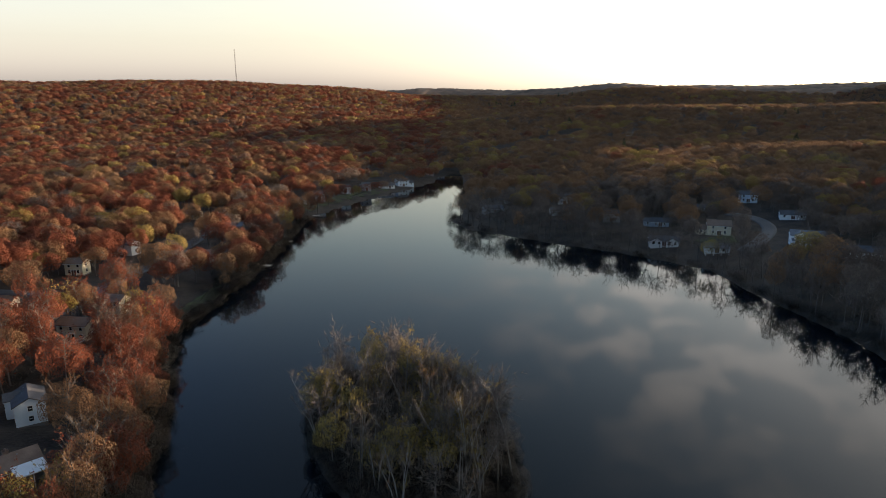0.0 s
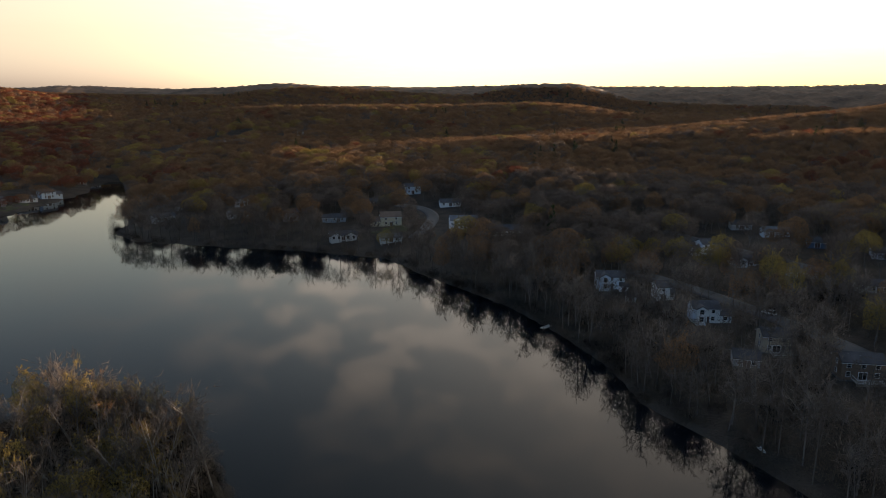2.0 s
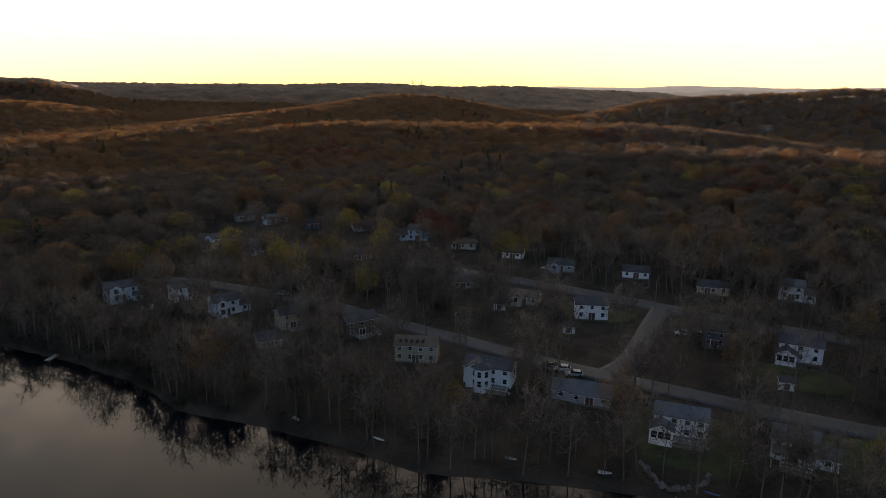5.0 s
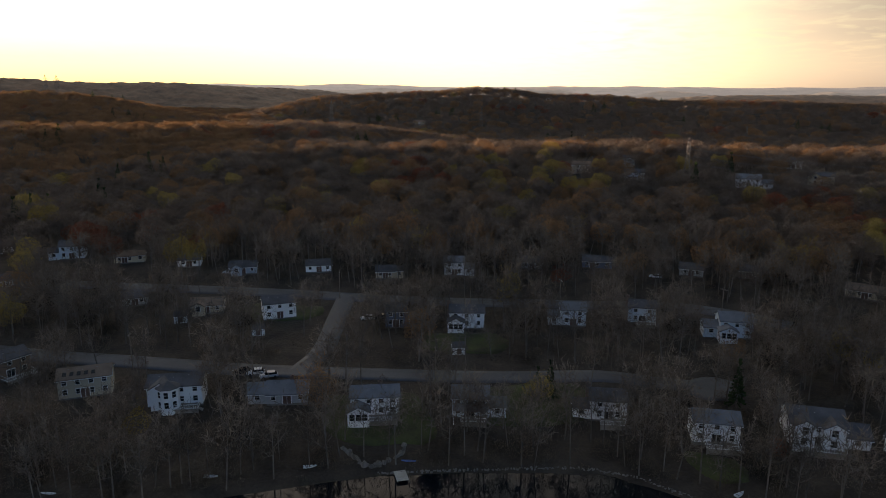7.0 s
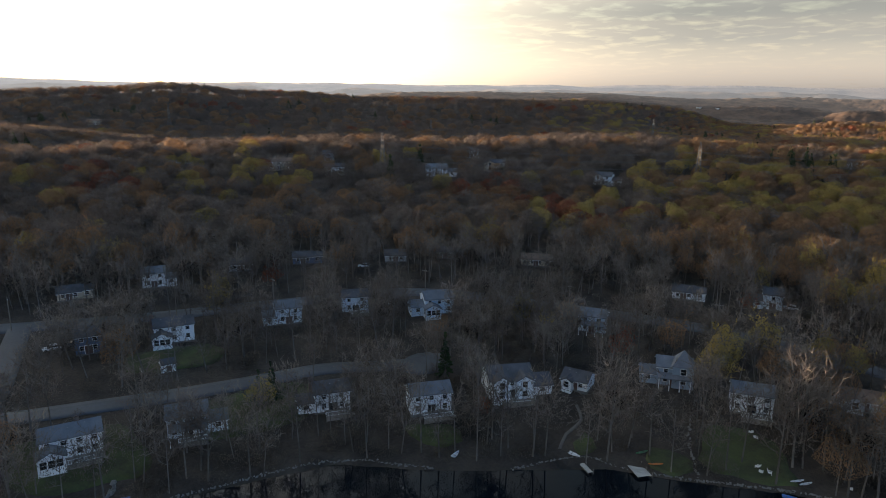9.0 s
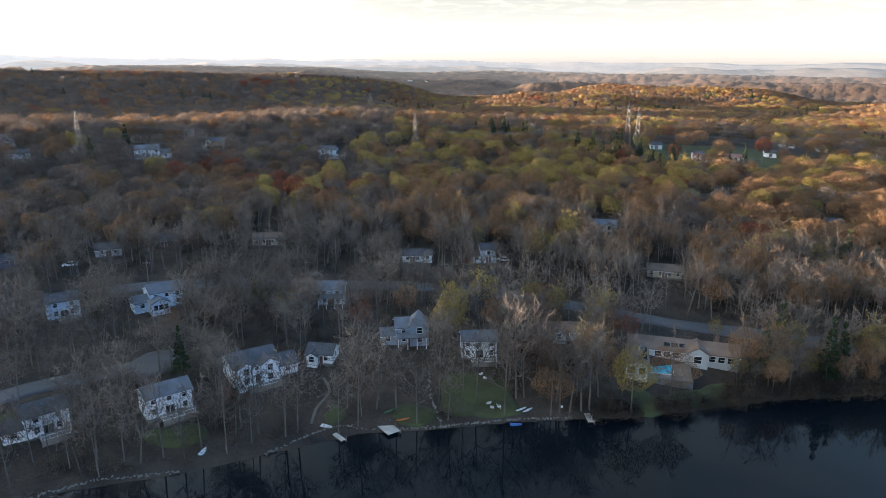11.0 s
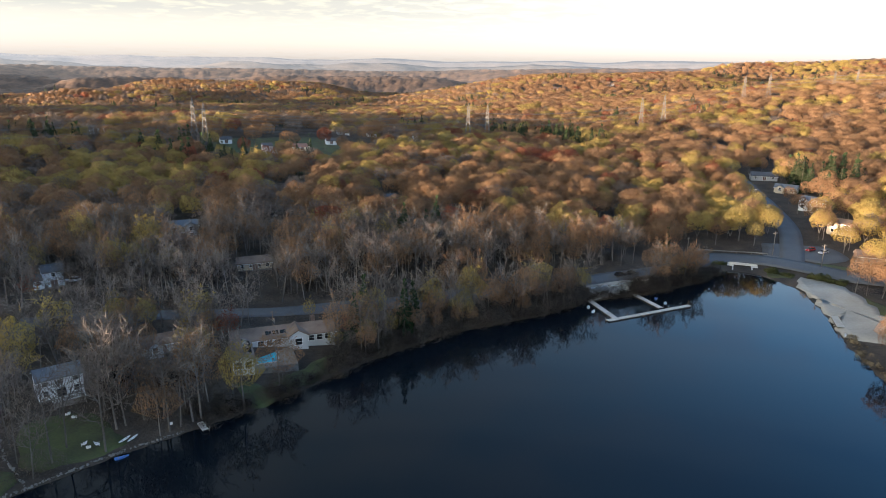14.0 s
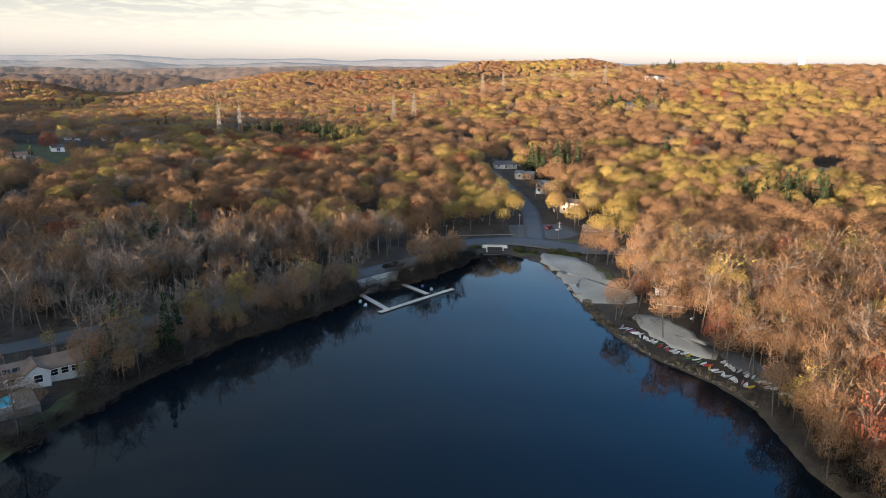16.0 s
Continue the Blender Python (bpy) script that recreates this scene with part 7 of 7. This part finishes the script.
# the island's close growth
def birch(i):
    """A clump of slim pale leaning stems with thin branches and a haze of buds."""
    wood, twig = [], []
    for q in range(int(rng.integers(1, 4))):
        lean = rng.normal(0, 2.1, 2)
        tip = np.array([lean[0], lean[1], rng.uniform(8.5, 13.5)])
        knee = tip * [0.35, 0.35, 0.5]
        wood += [tube((0, 0, -0.5), knee, 0.13, 0.1, 5), tube(knee, tip, 0.1, 0.03, 4)]
        for j in range(9):
            h = rng.uniform(0.35, 0.95)
            at = knee + (tip - knee) * (h - 0.35) / 0.6 if h > 0.5 else knee * (h / 0.5)
            a = rng.uniform(0, 6.3)
            end = at + np.array([math.cos(a), math.sin(a), 1.1]) * rng.uniform(0.9, 2.2)
            wood.append(tube(at, end, 0.04, 0.015, 3))
            way = rng.normal(0, 0.45, (11, 3)) + [0, 0, 0.35]
            twig.append(sliver(at + (end - at) * rng.uniform(0.3, 1, (11, 1)), way * rng.uniform(0.6, 1.5, (11, 1)), np.full(11, 0.07)))
    out = []
    for name, t, m in (("trunk", np.concatenate(wood), BIRCH), ("crown", np.concatenate(twig), TWIGS[("bare", "yellow", "bare", "bud", "bare", "yellow")[i]])):
        me = mesh_of(name, t.reshape(-1, 3), np.arange(len(t) * 3).reshape(-1, 3), [m])
        me.attributes.new("tint", "FLOAT", "FACE").data.foreach_set("value", np.full(len(t), i / 6, np.float32))
        out.append(me)
    return out


WORD["birch"] = "slim pale-stemmed birch clump"
for i in range(6):
    single["birch", i] = birch(i)
c, s = math.cos(radians(ISLE[4])), math.sin(radians(ISLE[4]))
for j in range(150):
    a, r = rng.uniform(0, 2 * math.pi), math.sqrt(rng.uniform(0, 0.96))
    kind = ("birch", "bare", "bare", "birch", "bare", "birch", "bare", "bare", "birch", "yellow", "bare", "birch", "yellow", "bare")[j % 14]
    u, v = math.cos(a) * r * (ISLE[2] - 0.6), math.sin(a) * r * (ISLE[3] - 0.6)
    tree(ISLE[0] + u * c - v * s, ISLE[1] + u * s + v * c, kind, int(rng.integers(0, 6)), float(rng.uniform(0.85, 1.3) if kind == "birch" else rng.uniform(0.6, 1.0)), "on the island")
# single trees that stand out by their colour
for x, y, kind, size in ((132.5, -80.6, "green", 0.62), (142.5, -37.1, "green", 0.55), (142.9, -40.2, "green", 0.6), (141.5, -35.6, "yellow", 0.5), (131.9, 49.2, "yellow", 0.6),
                         (139.8, -37.6, "yellow", 0.55), (146.2, -114.7, "yellow", 0.6), (143.3, -121.6, "yellow", 0.5), (94.4, -135.9, "yellow", 0.95), (84.1, -158.7, "yellow", 0.8),
                         (197.8, -42.0, "yellow", 0.8), (92.8, -132.2, "yellow", 0.95), (59.6, -146.2, "yellow", 0.95), (38.7, -178.6, "yellow", 0.45), (114.5, -122.4, "red", 0.7),
                         (56.2, -161.0, "red", 0.65), (147.9, -116.9, "yellow", 0.65), (143.7, -122.1, "yellow", 0.5), (21.4, -178.9, "yellow", 0.95), (4.2, -187.4, "yellow", 0.95),
                         (-8.1, -194.8, "yellow", 0.95), (25.7, -171.5, "red", 0.6), (118.5, -179.9, "red", 0.6), (101.2, -336.2, "yellow", 1.1), (72.7, -136.4, "red", 0.55),
                         (114.0, -79.8, "red", 0.4), (211.8, -61.4, "red", 0.7), (194.9, -39.8, "yellow", 0.8)):
    tree(x, y, kind, int(rng.integers(0, 6)), size, "among bare trees")
# tall pale-stemmed trees on the lawns
for t, (x, y) in enumerate([(74.9, -112.5), (75.0, -117.6), (67.0, -117.2), (68.5, -125.0), (89.9, -94.3), (91.1, -101.5), (86.6, -103.3), (64.5, -129.0), (57.6, -125.5), (54.1, -129.4), (52.9, -130.9)]):
    tree(x, y, "bare", t % 6, 1.18 + 0.05 * (t % 4), "standing in a lakeside lawn")


def brush(x, y, name, label, size, mats=None, category="bushes", kind_of="stuff"):
    """Low bare bushes and brambles, joined."""
    n, k = len(x), 16
    mats = mats or BRUSH * 2
    z = height(x, y)
    sz = size * rng.uniform(0.5, 1.5, n)
    d = rng.normal(size=(n, k, 3))
    d[..., 2] = np.abs(d[..., 2]) + 0.35
    d /= np.linalg.norm(d, axis=2)[..., None]
    base = np.stack([x, y, z], 1)[:, None, :] + rng.normal(0, 0.6, (n, k, 3)) * sz[:, None, None] * [1, 1, 0]
    t = sliver(base.reshape(-1, 3), (d * sz[:, None, None] * rng.uniform(0.4, 0.9, (n, k, 1))).reshape(-1, 3), np.repeat(0.05 + sz * 0.02, k))
    verts, faces = [t.reshape(-1, 3)], [np.arange(len(t) * 3).reshape(-1, 3)]
    kind = rng.integers(0, 4, n)
    base, index, tints = len(t) * 3, [np.repeat(kind, k)], [np.repeat(rng.uniform(0, 0.8, n), k)]
    for i in range(6):
        p, f = crown(1, 1.05, -0.3, 0.4, 1.25, 0.2)
        m = np.arange(n) % 6 == i
        c = int(m.sum())
        a = rng.uniform(0, 6.3, c)
        ca, sa = (np.cos(a) * sz[m])[:, None], (np.sin(a) * sz[m])[:, None]
        verts.append(np.stack([x[m][:, None] + ca * p[:, 0] - sa * p[:, 1], y[m][:, None] + sa * p[:, 0] + ca * p[:, 1], z[m][:, None] + sz[m][:, None] * p[:, 2]], -1).reshape(-1, 3))
        faces.append((f[None] + (base + np.arange(c) * len(p))[:, None, None]).reshape(-1, 3))
        base += c * len(p)
        index.append(np.repeat(4 + kind[m], len(f)))
        tints.append(np.repeat(rng.uniform(0, 0.8, c), len(f)))
    me = mesh_of(name, np.concatenate(verts), np.concatenate(faces), mats * 2, np.concatenate(index), True)
    me.attributes.new("tint", "FLOAT", "FACE").data.foreach_set("value", np.concatenate(tints).astype(np.float32))
    tagged(new(name, me), label, category, kind=kind_of)


bx, by = scatter(95, 262, 4.6)
ba = np.degrees(np.arctan2(bx, by)) % 360
thick = ~((ba > 62) & (ba < 158) & (rng.uniform(size=bx.shape) < 0.2))
bx, by = bx[thick], by[thick]
brush(bx, by, "undergrowth", "low bare bushes and brambles under the trees", 2.1)
# small trees crowd the wooded banks
x, y = scatter(95, 300, 3.9)
az = np.degrees(np.arctan2(x, y)) % 360
bank = (off_shore(x, y) < 7.5) & (((az > 164) & (az < 206)) | (az > 312)) & (on_isle(x, y) > 1.2)
x, y, az = x[bank], y[bank], az[bank]
u = rng.uniform(size=x.shape)
plant(x, y, np.where(az > 300, np.where(u < 0.6, 3, np.where(u < 0.8, 1, 0)), np.where(u < 0.62, 0, np.where(u < 0.93, 1, 2))), 0, "bank_woods", "small crowded trees leaning over the lake bank", 0.6)
ex, ey = scatter(95, 330, 2.3)
ea = np.degrees(np.arctan2(ex, ey)) % 360
edge = (off_shore(ex, ey) < 9) & ~((ea > 4) & (ea < 164) & (rng.uniform(size=ex.shape) < 0.93)) & ~((ea > 209) & (ea < 232) & (rng.uniform(size=ex.shape) < 0.9))
brush(ex[edge], ey[edge], "shore_brush", "dense bare brush overhanging the water's edge", 3.6)
ring = np.array(SHORE + SHORE[:1], float)
fx, fy = [], []
for (ax, ay), (bx_, by_) in zip(ring, ring[1:]):
    k = rng.uniform(size=int(math.hypot(bx_ - ax, by_ - ay) / 0.55))
    fx.append(ax + (bx_ - ax) * k)
    fy.append(ay + (by_ - ay) * k)
fx, fy = np.concatenate(fx) + rng.normal(0, 1.5, sum(map(len, fx))), np.concatenate(fy) + rng.normal(0, 1.5, sum(map(len, fy)))
fa = np.degrees(np.arctan2(fx, fy)) % 360
ok = (off_shore(fx, fy) > -1.3) & ((fa > 158) & (fa < 203) | (fa > 318) | (fa < 60) & (rng.uniform(size=fa.shape) < 0.35)) & (np.hypot(fx, fy) < 420)
brush(fx[ok], fy[ok], "water_edge_brush", "bare bushes leaning over the lake edge", 2.2)
ux, uy = rng.uniform(-40, 24, 1100), rng.uniform(96, 174, 1100)
ok = on_isle(ux, uy) < 1.06
brush(ux[ok], uy[ok], "island_brush", "dense bare brush on the island's edge", 2.2, [BRUSH[0]] * 4)
x, y = scatter(262, 450, 7.0)
sp, az = species(x, y), np.degrees(np.arctan2(x, y)) % 360
fringe = (off_shore(x, y) < 20) & ((az < 60) | (az > 345))
plant(x[fringe], y[fringe], np.where(sp[fringe] == 4, 0, sp[fringe]), 0, "far_bank_woods", "bare trees along the far bank of the lake", 0.95)
x, y, sp = x[~fringe], y[~fringe], sp[~fringe]
plant(x, y, sp, 1, "hillside_woods", "bare and budding spring woods on the slopes", 1.0)
x, y = scatter(450, 760, 8.9)
plant(x, y, species(x, y), 2, "upper_woods", "bare and budding spring woods on the upper slopes", 1.0)
x, y = scatter(760, 1900, 12.0)
plant(x, y, species(x, y), 3, "far_woods", "brown spring woods on the far hills", 1.1)


# hedges by the bridge and dry reeds below the boats
def rowed(pts, step, spread):
    p = np.concatenate([np.linspace(a, b, max(2, int(math.dist(a, b) / step))) for a, b in zip(pts, pts[1:])])
    return (p + rng.normal(0, spread, p.shape)).T


for pts, label in (([(-123.3, -247.2), (-129.5, -240.4)], "clipped olive hedge above the beach lawn"), ([(-134.8, -238.6), (-141.8, -227.5)], "low tan hedge at the top of the beach"),
                   ([(-106, -255), (-111, -256.5)], "low green hedge beside the bridge")):
    hx, hy = rowed(pts, 0.8, 0.15)
    brush(hx, hy, "hedge", label, 1.5, [HEDGE] * 4, "hedge", "")
qx, qy = rowed([(-118, -184), (-113, -163), (-111.8, -150), (-113, -138), (-118, -121), (-118, -108)], 0.55, 0.9)
brush(qx, qy, "reeds", "dry tan reeds and grass along the boat shore", 0.8, [REEDS, BRUSH[1]] * 2, "reeds")
